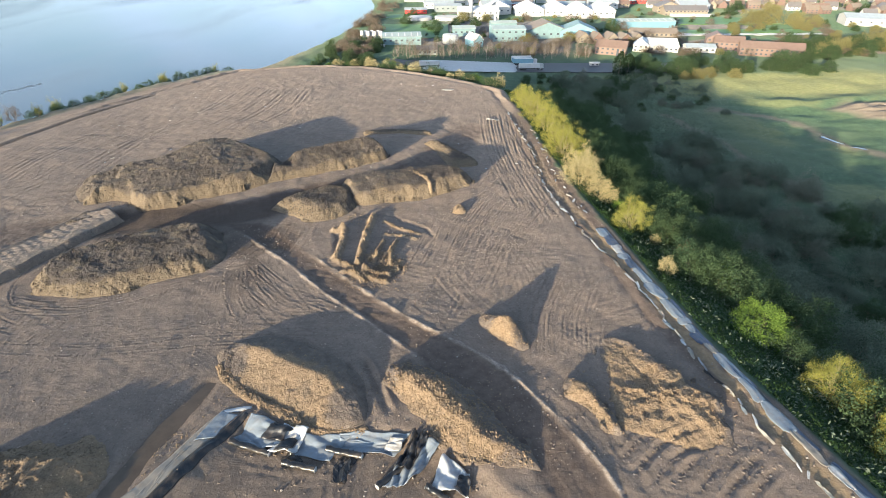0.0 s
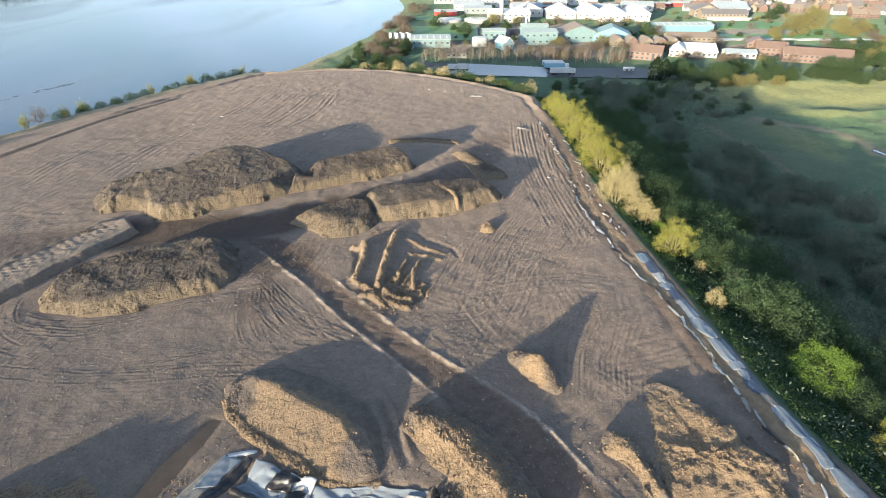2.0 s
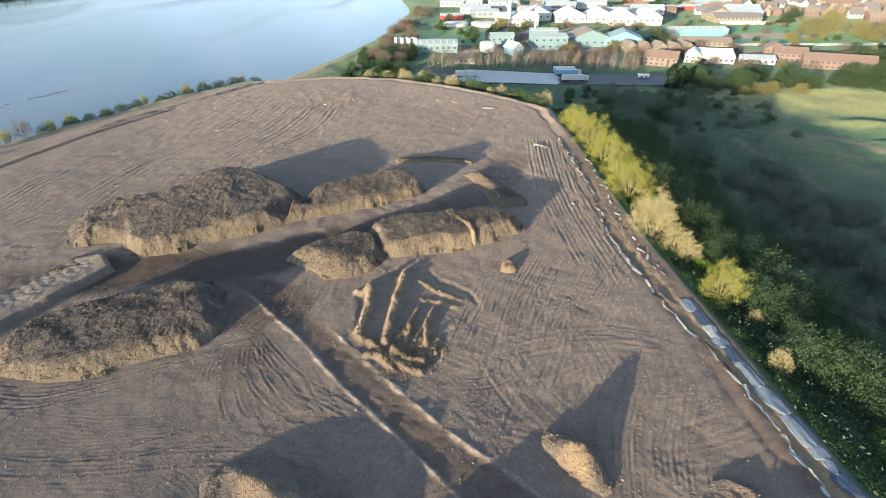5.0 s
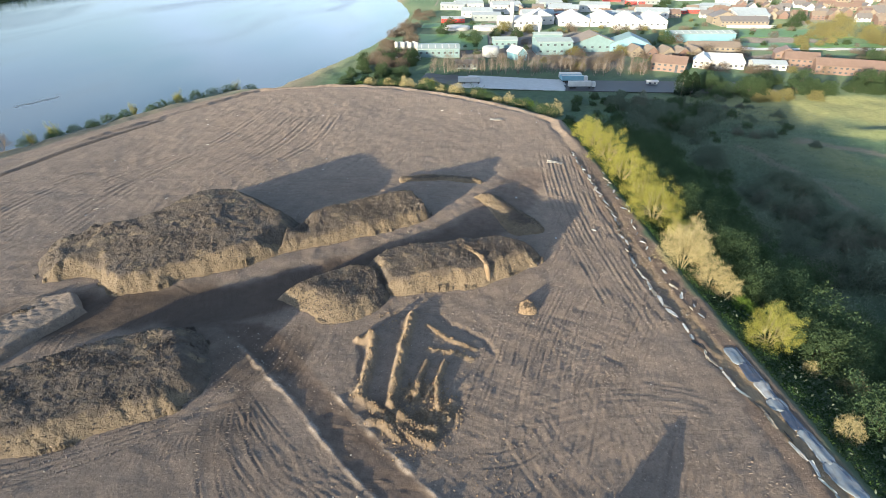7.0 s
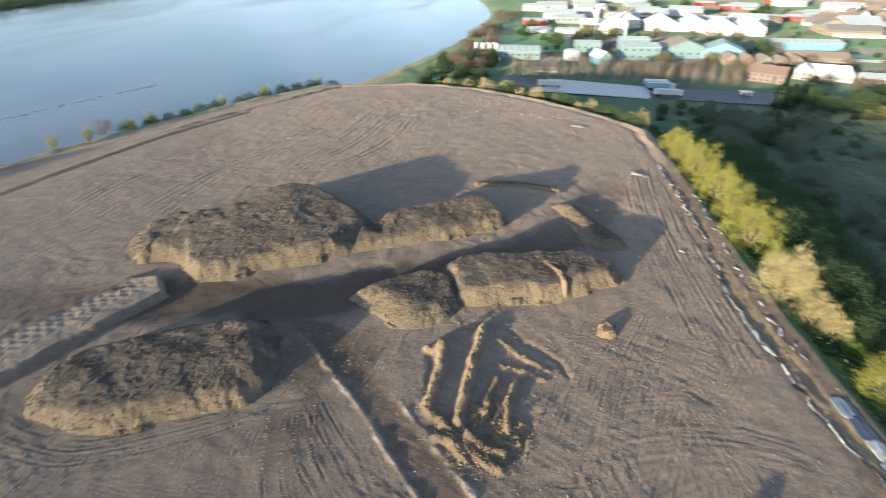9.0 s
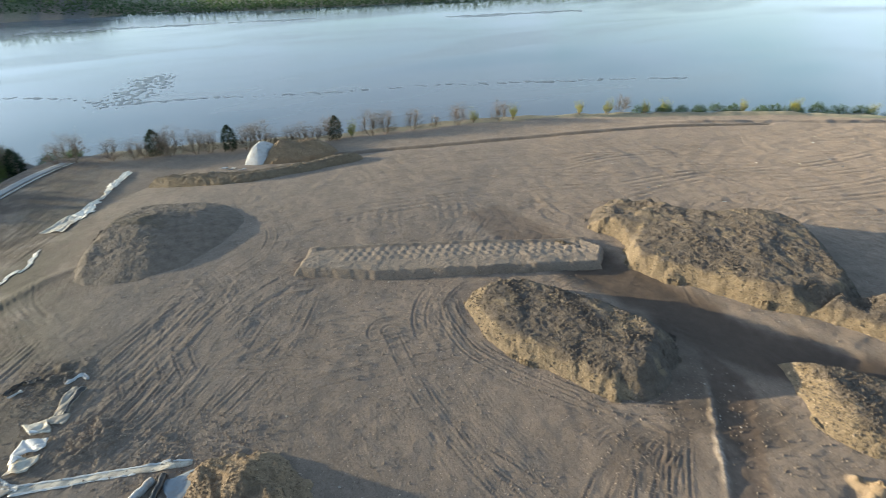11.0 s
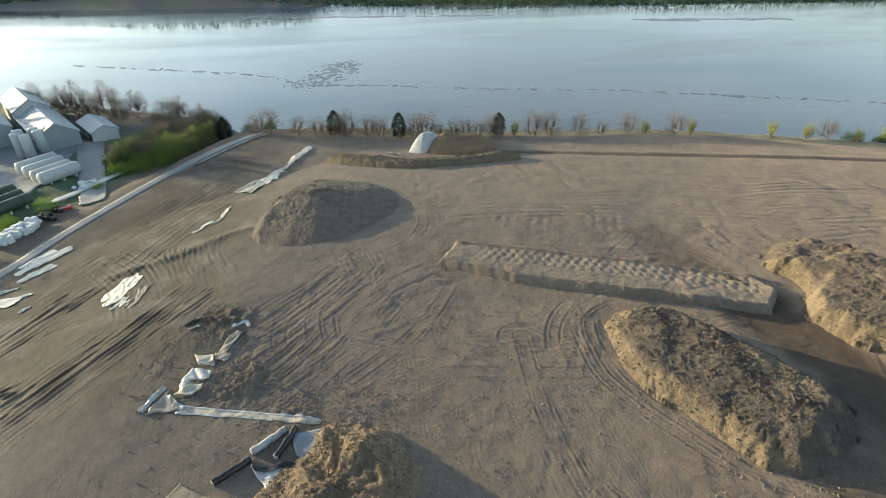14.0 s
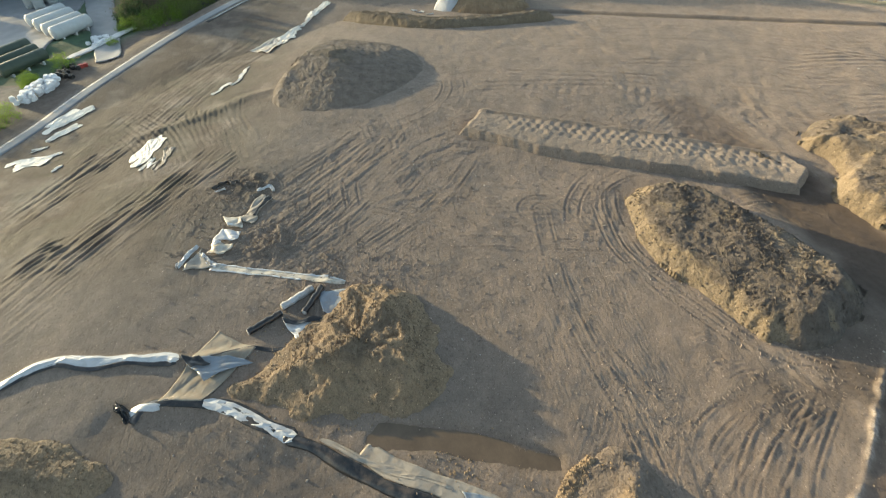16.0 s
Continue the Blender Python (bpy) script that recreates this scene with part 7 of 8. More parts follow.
torn_line(curve_points(OUTER, 6), 300, 2.0, 6.0, 1.7, (LINER_GREY, LINER_WHITE, LINER_GREY, LINER_GREY, GEOTEXTILE, LINER_NAVY), "edge_liner", "flat strip of grey and white liner along the slope edge", -0.2, 0.3, 0.2, 0.3, "edge liner strips")
torn_line(curve_points(OUTER, 6), 400, 3.0, 8.0, 0.7, (LINER_NAVY, LINER_BLACK, LINER_NAVY), "edge_liner", "dark liner strip showing beside the pale one", 2.0, 0.2, 1.0, 0.3, "edge liner strips")
INNER = curve_points([(23.0, 186.6), (24.4, 160), (25.4, 147.0), (25.4, 132), (25.2, 119.6), (28.8, 100.6), (33.3, 83.9), (35.5, 71.7), (36.9, 63.1), (38.1, 55.9), (39.8, 49.6), (41.8, 42.5), (43.3, 37.3), (45, 28)], 7)
torn_line(INNER, 500, 0.6, 3.0, 0.55, (LINER_WHITE, LINER_CLEAN, GEOTEXTILE, SAND, LINER_GREY, LINER_BLACK), "liner_scrap", "torn white liner scrap along the site edge", 0.5, 0.4, 0.0, 0.6)
torn_line(curve_points([(27.5, 170), (28.4, 147), (28.2, 122), (31.6, 102)], 7), 600, 0.8, 2.6, 0.45, (LINER_GREY, LINER_CLEAN, SAND), "liner_scrap", "pale liner scrap on the slope edge", 3.5, 0.4, 0.8, 0.8)

# sheets and rolls at the head of the lined cell
patch("liner_sheet", [(-26.2, 45.1), (-20.8, 43.6), (-18.7, 46.2), (-24.6, 48.3)], LINER_GREY, "crumpled grey-white liner sheet in the cell", 0.7, 3, flap=(0.55, 1.0, 0.3, 1.0, LINER_BLACK))
patch("liner_sheet", [(-21.5, 43.4), (-18.4, 42.8), (-16.6, 45.8), (-20.2, 46.6)], LINER_CLEAN, "white liner sheet folded over a black roll", 0.8, 5, flap=(0.3, 0.8, 0.0, 0.6, LINER_BLACK))
patch("liner_sheet", [(-18.3, 43.2), (-13.7, 41.8), (-11.2, 45.6), (-17.9, 45.5)], LINER_GREY, "smooth pale grey liner sheet in the cell", 0.35, 7)
patch("liner_sheet", [(-12.9, 43.8), (-5.8, 42.7), (-4.3, 45.3), (-12.9, 45.7)], LINER_GREY, "wide crumpled pale grey liner sheet in the cell", 0.5, 9, flap=(0.75, 1.0, 0.2, 0.8, LINER_WHITE))
patch("liner_sheet", [(-7.2, 38.5), (-4.0, 38.7), (-0.4, 43.7), (-3.6, 45.5)], LINER_GREY, "white liner sheet with large black fold", 1.0, 11, flap=(0.0, 0.6, 0.35, 1.0, LINER_BLACK))
patch("liner_sheet", [(-1.8, 38.2), (3.1, 37.1), (3.3, 39.8), (0.0, 42.8)], LINER_CLEAN, "white liner sheet draped over the cell edge", 0.9, 13, flap=(0.6, 1.0, 0.0, 0.8, LINER_BLACK))
for p, q in (((-26.7, 45.0), (-21.2, 43.1)), ((-19.2, 41.8), (-15.1, 40.8)), ((-14.3, 43.7), (-9.8, 42.6)), ((-7.6, 38.6), (-4.3, 41.8)), ((-1.9, 38.7), (0.6, 36.9))):
    roll(p, q, 0.42, "black liner roll with white ends in the cell")
ribbon("black_liner", [(-12.4, 39.4), (-11.7, 41.6), (-11.2, 43.5)], 1.5, LINER_BLACK, "crumpled black liner heap in the cell", 0.7, 21)
ribbon("black_liner", [(-19.4, 41.8), (-18.1, 42.4), (-17.1, 41.5)], 1.6, LINER_BLACK, "crumpled black liner heap beside a roll", 0.7, 22)
ribbon("cell_liner", [(-36.0, 35.0), (-33.6, 38.0), (-30.6, 43.7), (-27.9, 48.9)], 2.0, GEOTEXTILE, "smooth muddy translucent sheet on the cell flank", 0.15, 23, 0.1, crumple=0.0)
patch("liner_sheet", [(-30.6, 44.2), (-28.4, 44.9), (-26.4, 48.6), (-28.8, 48.9)], LINER_GREY, "pale grey sheet end on the cell flank", 0.12, 25)
ribbon("white_strip", [(-28.9, 48.7), (-27.0, 49.3), (-25.2, 49.7)], 0.6, LINER_CLEAN, "clean white strip of liner at the cell corner", 0.2, 26, 0.1, crumple=0.1)

# strips along the lips of the cell and across the plain
ribbon("liner_strip", [(-42.6, 10.2), (-43.3, 11.2), (-43.2, 13.4)], 0.9, LINER_CLEAN, "white torn liner end on the cell lip", 0.3, 30, 0.1, crumple=0.4)
ribbon("liner_strip", LIP_INNER[2:40:4], 1.1, LINER_BLACK, "long black liner strip folded over the cell lip", 0.35, 31, 0.12, crumple=0.1)
ribbon("liner_strip", [(-43.0, 18.0), (-42.3, 20.4), (-40.2, 24.0), (-37.8, 28.0)], 1.2, LINER_CLEAN, "broad white liner strip over the black one", 0.5, 32, 0.1, (LINER_BLACK, 0.22, 0.62), crumple=0.55, step=0.7, cols=5)
ribbon("liner_strip", [(-37.4, 30.6), (-34.6, 35.4), (-32.4, 40.0), (-30.9, 43.4)], 0.8, GEOTEXTILE, "muddy white liner strip beside the black one", 0.3, 33, 0.15, crumple=0.55, step=0.7, cols=5)
ribbon("liner_strip", LIP_INNER[40::4] + [LIP_INNER[-1]], 1.2, LINER_BLACK, "long black liner strip running down the cell lip", 0.3, 29, 0.12, crumple=0.1)
ribbon("black_liner", [(-44.1, 8.7), (-43.0, 9.5), (-41.8, 10.2)], 0.9, LINER_BLACK, "crumpled black liner bundle at the strip end", 0.9, 28)
ribbon("liner_strip", LIP_OUTER[6:22:3] + LIP_OUTER[22:42:4], 1.3, LINER_CLEAN, "white liner strip with black underside across the plain", 0.4, 34, 0.2, (LINER_BLACK, 0.35, -0.58), crumple=0.55, step=0.7, cols=5)
ribbon("liner_strip", LIP_OUTER[:9:2], 1.0, LINER_BLACK, "black liner strip with white fold across the plain", 0.4, 27, 0.15, (LINER_WHITE, 0.3, 0.3), crumple=0.55, step=0.6, cols=5)
ribbon("liner_strip", [(-48.9, 13.4), (-49.0, 17.2), (-49.5, 21.6), (-49.4, 26.9), (-51.9, 31.5)], 0.6, LINER_BLACK, "narrow black liner strip running to the clay heap", 0.3, 35, 0.15, crumple=0.1)
patch("liner_sheet", [(-48.8, 14.6), (-45.8, 17.4), (-47.9, 22.4), (-49.0, 18.5)], LINER_GREY, "grey liner sheet turned back over black", 0.5, 36, flap=(0.0, 0.5, 0.0, 0.5, LINER_BLACK))
patch("geotextile", [(-52.9, 17.6), (-49.6, 22.6), (-43.3, 17.6), (-43.9, 13.0)], SOILED, "thin muddy geotextile laid on the plain", 0.06, 37)
ribbon("liner_strip", [(-64.3, 14.6), (-62.5, 20.9), (-60.8, 26.6), (-58.8, 32.8)], 1.05, SAND, "long muddy white liner strip", 0.12, 38, 0.06, (LINER_CLEAN, 0.22, 0.42), crumple=0.3, step=0.5, cols=7)
ribbon("liner_strip", [(-63.6, 14.6), (-62.0, 21.0), (-60.2, 27.0)], 0.3, LINER_CLEAN, "thin white edge of a buried liner strip", 0.12, 43, 0.08, crumple=0.4)
ribbon("liner_strip", [(-64.4, 10.2), (-66.6, 10.9), (-68.6, 12.0)], 0.8, LINER_CLEAN, "short folded white liner piece", 0.6, 39, 0.15, (LINER_BLACK, 0.35, 0.45))
ribbon("liner_strip", [(-67.0, 12.9), (-65.4, 14.0), (-64.0, 15.3)], 0.75, LINER_CLEAN, "short white liner fold on bare soil", 0.6, 40)
patch("liner_sheet", [(-53.4, 25.2), (-49.6, 27.6), (-51.0, 31.0), (-53.0, 31.3)], LINER_CLEAN, "white liner sheet spread beside black rolls", 0.35, 41, flap=(0.0, 0.25, 0.0, 1.0, LINER_BLACK))
patch("liner_sheet", [(-57.8, 29.4), (-54.0, 30.2), (-53.4, 32.8), (-57.6, 33.2)], LINER_GREY, "muddy grey liner sheet under the rolls", 0.2, 42)
roll((-55.4, 25.1), (-58.2, 28.7), 0.45, "white and black liner roll on the plain", LINER_WHITE)
roll((-54.2, 27.9), (-58.3, 29.9), 0.40, "black liner roll on the plain")
roll((-52.0, 21.4), (-54.6, 25.1), 0.42, "black liner roll at a sheet edge")
patch("liner_sheet", [(-64.0, 10.9), (-67.7, 12.6), (-66.6, 13.4), (-64.0, 14.9)], GEOTEXTILE, "muddy grey sheet sunk in the soil", 0.10, 49, group="zigzag liner pieces")
patch("liner_sheet", [(-66.6, 13.6), (-69.0, 14.4), (-68.0, 17.2), (-66.3, 16.2)], SAND, "muddy beige sheet in a zigzag row", 0.35, 50, group="zigzag liner pieces", flap=(0.5, 1.0, 0.0, 0.4, LINER_CLEAN))
patch("liner_sheet", [(-69.3, 13.9), (-71.6, 14.7), (-70.7, 17.6), (-68.9, 17.2)], LINER_CLEAN, "white sheet folded in a zigzag row", 0.4, 51, group="zigzag liner pieces")
patch("liner_sheet", [(-71.9, 15.6), (-74.6, 14.4), (-74.2, 17.4), (-71.6, 17.8)], SAND, "crumpled beige sheet in a zigzag row", 0.45, 52, group="zigzag liner pieces", flap=(0.0, 0.4, 0.0, 0.5, LINER_CLEAN))
patch("liner_sheet", [(-73.0, 17.6), (-74.6, 17.2), (-74.2, 19.8), (-72.4, 19.2)], GEOTEXTILE, "small muddy sheet in a zigzag row", 0.3, 55, group="zigzag liner pieces")
patch("liner_sheet", [(-74.6, 17.6), (-79.6, 19.4), (-78.6, 21.2), (-74.3, 19.2)], GEOTEXTILE, "muddy grey sheet with a black edge in a zigzag row", 0.25, 53, group="zigzag liner pieces", flap=(0.0, 1.0, 0.7, 1.0, LINER_BLACK))
ribbon("liner_scrap", [(-80.6, 18.6), (-81.6, 20.4), (-80.2, 21.2)], 0.6, LINER_CLEAN, "white pointed liner scrap", 0.6, 54, 0.1, group="zigzag liner pieces")
ribbon("liner_scrap", [(-81.2, 12.1), (-82.0, 13.4)], 1.0, LINER_CLEAN, "small white crumpled liner heap", 0.8, 57)
ribbon("liner_scrap", [(-82.4, 11.2), (-83.6, 13.2), (-83.0, 15.6)], 1.2, LINER_BLACK, "small black liner heap on rough soil", 0.7, 58)

# pale sheets weathering on the far flank; warm ones have sunlight in their colour
for k, (p, q, w, mat) in enumerate((((-93.6, -6.0), (-108.5, -2.6), 3.0, LINER_SUNLIT), ((-90.4, -1.0), (-104, 0.2), 1.6, GEOTEXTILE), ((-92, -3.6), (-97, -2.0), 1.6, LINER_SUNLIT), ((-102.5, -33.0), (-103.8, -22.5), 2.8, LINER_SUNLIT),
                                      ((-98.9, -22.9), (-101.0, -20.4), 1.6, LINER_SUNLIT), ((-111.5, -33.0), (-125.0, -23.3), 3.2, LINER_SUNLIT), ((-109.8, -29.6), (-117, -23.6), 2.2, LINER_SUNLIT), ((-107.3, -30.0), (-109.1, -26.5), 1.3, LINER_SUNLIT))):
    dx, dy = q[0] - p[0], q[1] - p[1]
    size = math.hypot(dx, dy)
    for j in range(4 if w < 2 else 7):
        o, t0, t1 = g.uniform(-0.42, 0.42) * w, g.uniform(0, 0.5), g.uniform(0.55, 1.0)
        ends = [(p[0] + dx * t - dy / size * (o + g.uniform(-0.3, 0.3)), p[1] + dy * t + dx / size * (o + g.uniform(-0.3, 0.3))) for t in (t0, 0.5 * (t0 + t1), t1)]
        ribbon("plastic_sheet", ends, w * g.uniform(0.3, 0.62), mat, "torn pale plastic sheet weathering on the flank", 0.3, 60 + 9 * k + j, 0.5, crumple=0.6, step=0.4, cols=7, group="weathered sheets")
patch("plastic_sheet", [(-147.4, 6.6), (-144.2, 12.0), (-153.0, 15.0), (-155.5, 11.8)], SAND, "large muddy pale sheet on the flank", 0.3, 70, group="weathered sheets")
for j in range(7):
    t = j / 7
    x, y = -151 - 26 * t, 13.2 + 11.0 * t
    ribbon("plastic_sheet", [(x, y + g.uniform(-0.6, 0.6)), (x - 3, y + 1.3 + g.uniform(-0.6, 0.6)), (x - 6.5, y + 2.7 + g.uniform(-0.6, 0.6))], g.uniform(1.2, 2.6), LINER_SUNLIT, "long torn white plastic sheet on the flank", 0.7, 140 + j, 0.6, crumple=1.0, step=0.5, cols=7, group="weathered sheets")
ribbon("plastic_sheet", [(-120.8, 2.9), (-126.0, 6.3)], 1.1, LINER_SUNLIT, "narrow white plastic strip on the flank", 0.3, 72, 0.5, group="weathered sheets")
ribbon("plastic_sheet", [(-124, 7.0), (-135.1, 8.7)], 0.8, LINER_SUNLIT, "thin white plastic strip on the flank", 0.3, 73, 0.5, group="weathered sheets")

# heap under a white sheet on the far plain
stockpile("covered_heap", [(-165.8, 55.2), (-163.0, 59.6), (-166.0, 64.5), (-173.5, 68.0), (-176, 63.5), (-173, 57.5)], 4.6, 4.5, "heap of soil under a white sheet on the far plain", LINER_CLEAN, top_dark=0.0, seed=33, lump=0.0, bite=0.2)
for k in range(14):
    x, y = -166 + g.uniform(-3, 6), 36 + k * 1.3
    ribbon("liner_scrap", [(x, y), (x + g.uniform(-1, 1), y + g.uniform(0.8, 2.0))], g.uniform(0.5, 1.1), g.choice((LINER_GREY, LINER_CLEAN, GEOTEXTILE)), "liner scrap among the far bund", 0.5, 180 + k, 0.3, group="liner scraps")

# standing water
def pool(name, outline, level, label):
    p = np.array(outline)
    x, y = np.meshgrid(np.arange(p[:, 0].min() - 1.5, p[:, 0].max() + 1.5, 0.3), np.arange(p[:, 1].min() - 1.5, p[:, 1].max() + 1.5, 0.3))
    keep = inside(x, y, outline)[:-1, :-1] > -1.2
    me, _ = grid_mesh(name, x, y, np.full(x.shape, level), keep)
    me.materials.append(PUDDLE)
    return tagged(new(name, me), label, "puddle", kind="structure")


pool("puddle", TRENCH_POOL, zat(-34.5, 44.5) + 0.15, "brown muddy water standing in the trench")


# ---- small stones and clods strewn over the soil ----
def strewn(name, label, n, spots, mat, lo, hi, seed):
    g = np.random.RandomState(seed)
    x, y = spots(g, n)
    v, f = lumps(g, np.stack([x, y, zmany(x, y)], -1), lo, hi)
    me = mesh_of(name, v.tolist(), f.tolist())
    me.materials.append(mat)
    return tagged(new(name, me), label, "stones", kind="stuff")


def over_top(g, n):
    x, y = g.uniform(-112, 48, n), g.uniform(8, 175, n)
    ok = (inside(x, y, LANDFILL) > 1) & (path_near(x, y, WAY)[0] > 7.5) & (fbm(x, y, 9, 3, 77) + 0.7 * g.rand(n) > 0.25)
    return x[ok], y[ok]


def cleat_marks(name, label, mat, seed):
    """Little pressed-up bars of soil across every wheel and crawler track."""
    g = np.random.RandomState(seed)
    c = np.array(CLEATS)
    c = c[(c[:, 0] > -92) & (c[:, 0] < 44) & (c[:, 1] > 6) & (c[:, 1] < 172)]
    c = c[(vnoise(c[:, 0] / 3.1, c[:, 1] / 3.1, seed) + g.uniform(-0.5, 0.5, len(c)) > -0.1) & (inside(c[:, 0], c[:, 1], LANDFILL) > 1.5)]
    n = len(c)
    x, y = c[:, 0] + g.normal(0, 0.12, n), c[:, 1] + g.normal(0, 0.12, n)
    ang = np.arctan2(c[:, 3], c[:, 2]) + g.normal(0, 0.28, n)
    ux, uy = np.cos(ang), np.sin(ang)
    half, thick, high = g.uniform(0.10, 0.26, n), g.uniform(0.05, 0.10, n), np.clip(c[:, 4], 0.07, 0.16) * g.uniform(0.3, 0.6, n)
    rows = []
    for a, b, h in ((-1, -1, -1), (1, -1, -1), (1, 1, -1), (-1, 1, -1), (-0.7, 0, 1), (0.7, 0, 1)):
        px, py = x - uy * half * a + ux * thick * b, y + ux * half * a + uy * thick * b
        rows.append(np.stack([px, py, zmany(px, py) + (high if h > 0 else -0.04)], -1))
    v = np.stack(rows, 1).reshape(-1, 3)
    quads = np.array([(0, 1, 5, 4), (2, 3, 4, 5)])[None] + 6 * np.arange(n)[:, None, None]
    tris = np.array([(1, 2, 5), (3, 0, 4)])[None] + 6 * np.arange(n)[:, None, None]
    me = mesh_of(name, v.tolist(), quads.reshape(-1, 4).tolist() + tris.reshape(-1, 3).tolist())
    me.materials.append(mat)
    return tagged(new(name, me), label, "track marks", kind="stuff")


cleat_marks("track_cleats", "bars of soil pressed up by wheels and crawlers", BENCH_SOIL, 44)
strewn("clods", "brown soil clods strewn over the landfill", 34000, over_top, BENCH_SOIL, 0.05, 0.2, 3)
STONE = plain("pale_stone", (0.36, 0.32, 0.28), 0.9, 0, 0.3, 2.0)
strewn("pale_stones", "pale stones scattered over the landfill", 2600, over_top, STONE, 0.05, 0.22, 4)
RUBBLE = [((-13.5, 82), 4.5, 1100), ((4, 107), 2.4, 220), ((-3, 76), 6, 200), ((-46, 33), 9, 1500), ((30, 50), 8.5, 1900), ((2, 47), 7, 900), ((-26, 52), 5, 500), ((-14, 50), 5, 380), ((-33, 44), 3.5, 350)]
BANK = [((-68, 22), 5, 1500), ((-80, 16), 6, 900), ((-62, 30), 5, 700), ((-52, 36), 4, 500), ((-60, 38), 6, 600)]


def rubble_spots(g, n):
    xs, ys = [], []
    for (cx, cy), rad, k in RUBBLE:
        xs.append(g.normal(cx, rad * 0.55, k))
        ys.append(g.normal(cy, rad * 0.55, k))
    return np.concatenate(xs), np.concatenate(ys)


def bank_spots(g, n):
    return tuple(np.concatenate([g.normal(at[axis], rad * 0.55, k) for at, rad, k in BANK]) for axis in (0, 1))


strewn("bank_clods", "brown clods pushed up beside the torn liner", 0, bank_spots, BENCH_SOIL, 0.04, 0.2, 7)


def baulk_spots(g, n):
    xs, ys = [], []
    for line, h, wide in baulks:
        for (ax, ay), (bx, by) in zip(line, line[1:]):
            k = int(16 * math.hypot(bx - ax, by - ay))
            q = g.rand(k)
            xs.append(ax + (bx - ax) * q + g.normal(0, 0.45, k))
            ys.append(ay + (by - ay) * q + g.normal(0, 0.45, k))
    for cx, cy, rad, k in ((-8.8, 84.2, 1.5, 420), (-11.5, 80.0, 1.6, 300), (-12.8, 87.0, 1.5, 260), (-18.5, 103, 1.6, 60)):
        xs.append(g.normal(cx, rad, k))
        ys.append(g.normal(cy, rad, k))
    return np.concatenate(xs), np.concatenate(ys)


strewn("baulk_clods", "yellow clods crumbling off the baulks of the dug cell", 0, baulk_spots, CLAY, 0.05, 0.26, 6)
strewn("clay_lumps", "yellow clay lumps strewn round the heaps", 0, rubble_spots, CLAY, 0.04, 0.17, 5)

# ---- works beside the site track ----
B("works_hall", -211, -65, 35, 32, 12, 5.6, 2.8, "grey_cladding", "metal_roof", "pale grey works hall with a gabled metal roof", (0, 1), lights=5)
B("works_hall", -211, -49, 35, 17, 8, 4.0, 1.8, "white_cladding", "metal_roof", "small white works hall with metal roof", (4, 1), door=3.0)
B("works_hall", -216, -90, 35, 38, 16, 6.5, 3.2, "grey_cladding", "metal_roof", "large pale works hall with ridged metal roof", (0, 1), lights=7)
B("works_hall", -231, -80, 35, 24, 11, 8.0, 2.6, "white_cladding", "metal_roof", "tall white works hall behind the others", (0, 1))
B("works_hall", -184, -90, 35, 22, 10, 6.0, 1.5, "white_cladding", "metal_roof", "white works building with a flat roof", (5, 1))
for k, (x, y) in enumerate(((-193.0, -65.5), (-191.4, -62.2), (-195.4, -60.2), (-198.0, -62.6), (-198.8, -58.6), (-196.6, -66.6))):
    drum("process_tank", x, y, 1.5, 7.4, PAINT["steel_tank"], "tall pale process tank beside the works", "tank", group="process tanks")
for k in range(4):
    drum("lying_tank", -169.5 - 3.6 * k, -44.5 - 3.6 * k, 1.75, 0, PAINT["steel_tank"], "long pale cylindrical tank lying on cradles", "tank", True, -35, 10.5, group="lying tanks")
for k in range(3):
    drum("lying_tank", -147.5 - 3.4 * k, -47.6 - 3.4 * k, 1.5, 0, PAINT["dark_green_tank"], "dark green cylindrical tank lying on cradles", "tank", True, -35, 11, group="dark lying tanks")
for x, y in ((-236, -104), (-233, -107)):
    drum("dark_stack", x, y, 0.9, 22, PAINT["black_rubber"], "slim dark works chimney stack", "chimney", cap=0.05, group="dark stacks")


def bale(x, y, turn, mat, label, group, size=1.0):
    bm = bmesh.new()
    bmesh.ops.create_cube(bm, size=1.0, matrix=Matrix.Diagonal((1.3, 1.1, 1.0, 1)))
    bmesh.ops.bevel(bm, geom=bm.edges[:], offset=0.22, segments=2, affect="EDGES")
    for v in bm.verts:
        v.co += Vector((1, 1, 1)) * 0.08 * noise.noise(v.co * 3)
        v.co.z += 0.48
    ob = thing("bulk_bag", stand(x, y, size, turn, 1.0, 0.0), label, "bag", group)
    part("bag_body", bm, mat, ob)
    return ob


BAG = plain("white_bag", (0.72, 0.73, 0.74), 0.7, 0, 0.15, 2.0)
first = bale(-128.6, -39.6, 12, BAG, "stacked white bulk bag beside the track", "white bulk bags")
bg = random.Random(5)
for k in range(70):
    t = bg.random()
    x, y = -128 - 10.5 * t + bg.uniform(-0.9, 0.9), -40.4 + 3.6 * t + bg.uniform(-1.8, 1.8)
    m = stand(x, y, bg.uniform(0.9, 1.2), bg.uniform(0, 90), 1.0, 0.0)
    m.translation.z += 0.9 * (k % 2)
    copy_at(first, m)
for k in range(26):
    copy_at(first, stand(bg.uniform(-166, -160), bg.uniform(-38, -33), bg.uniform(0.7, 1.0), bg.uniform(0, 90), 1.0, 0.0))
dark_bag = bale(-141, -35.8, 12, PAINT["black_rubber"], "dark wrapped bale beside the bulk bags", "dark bales")
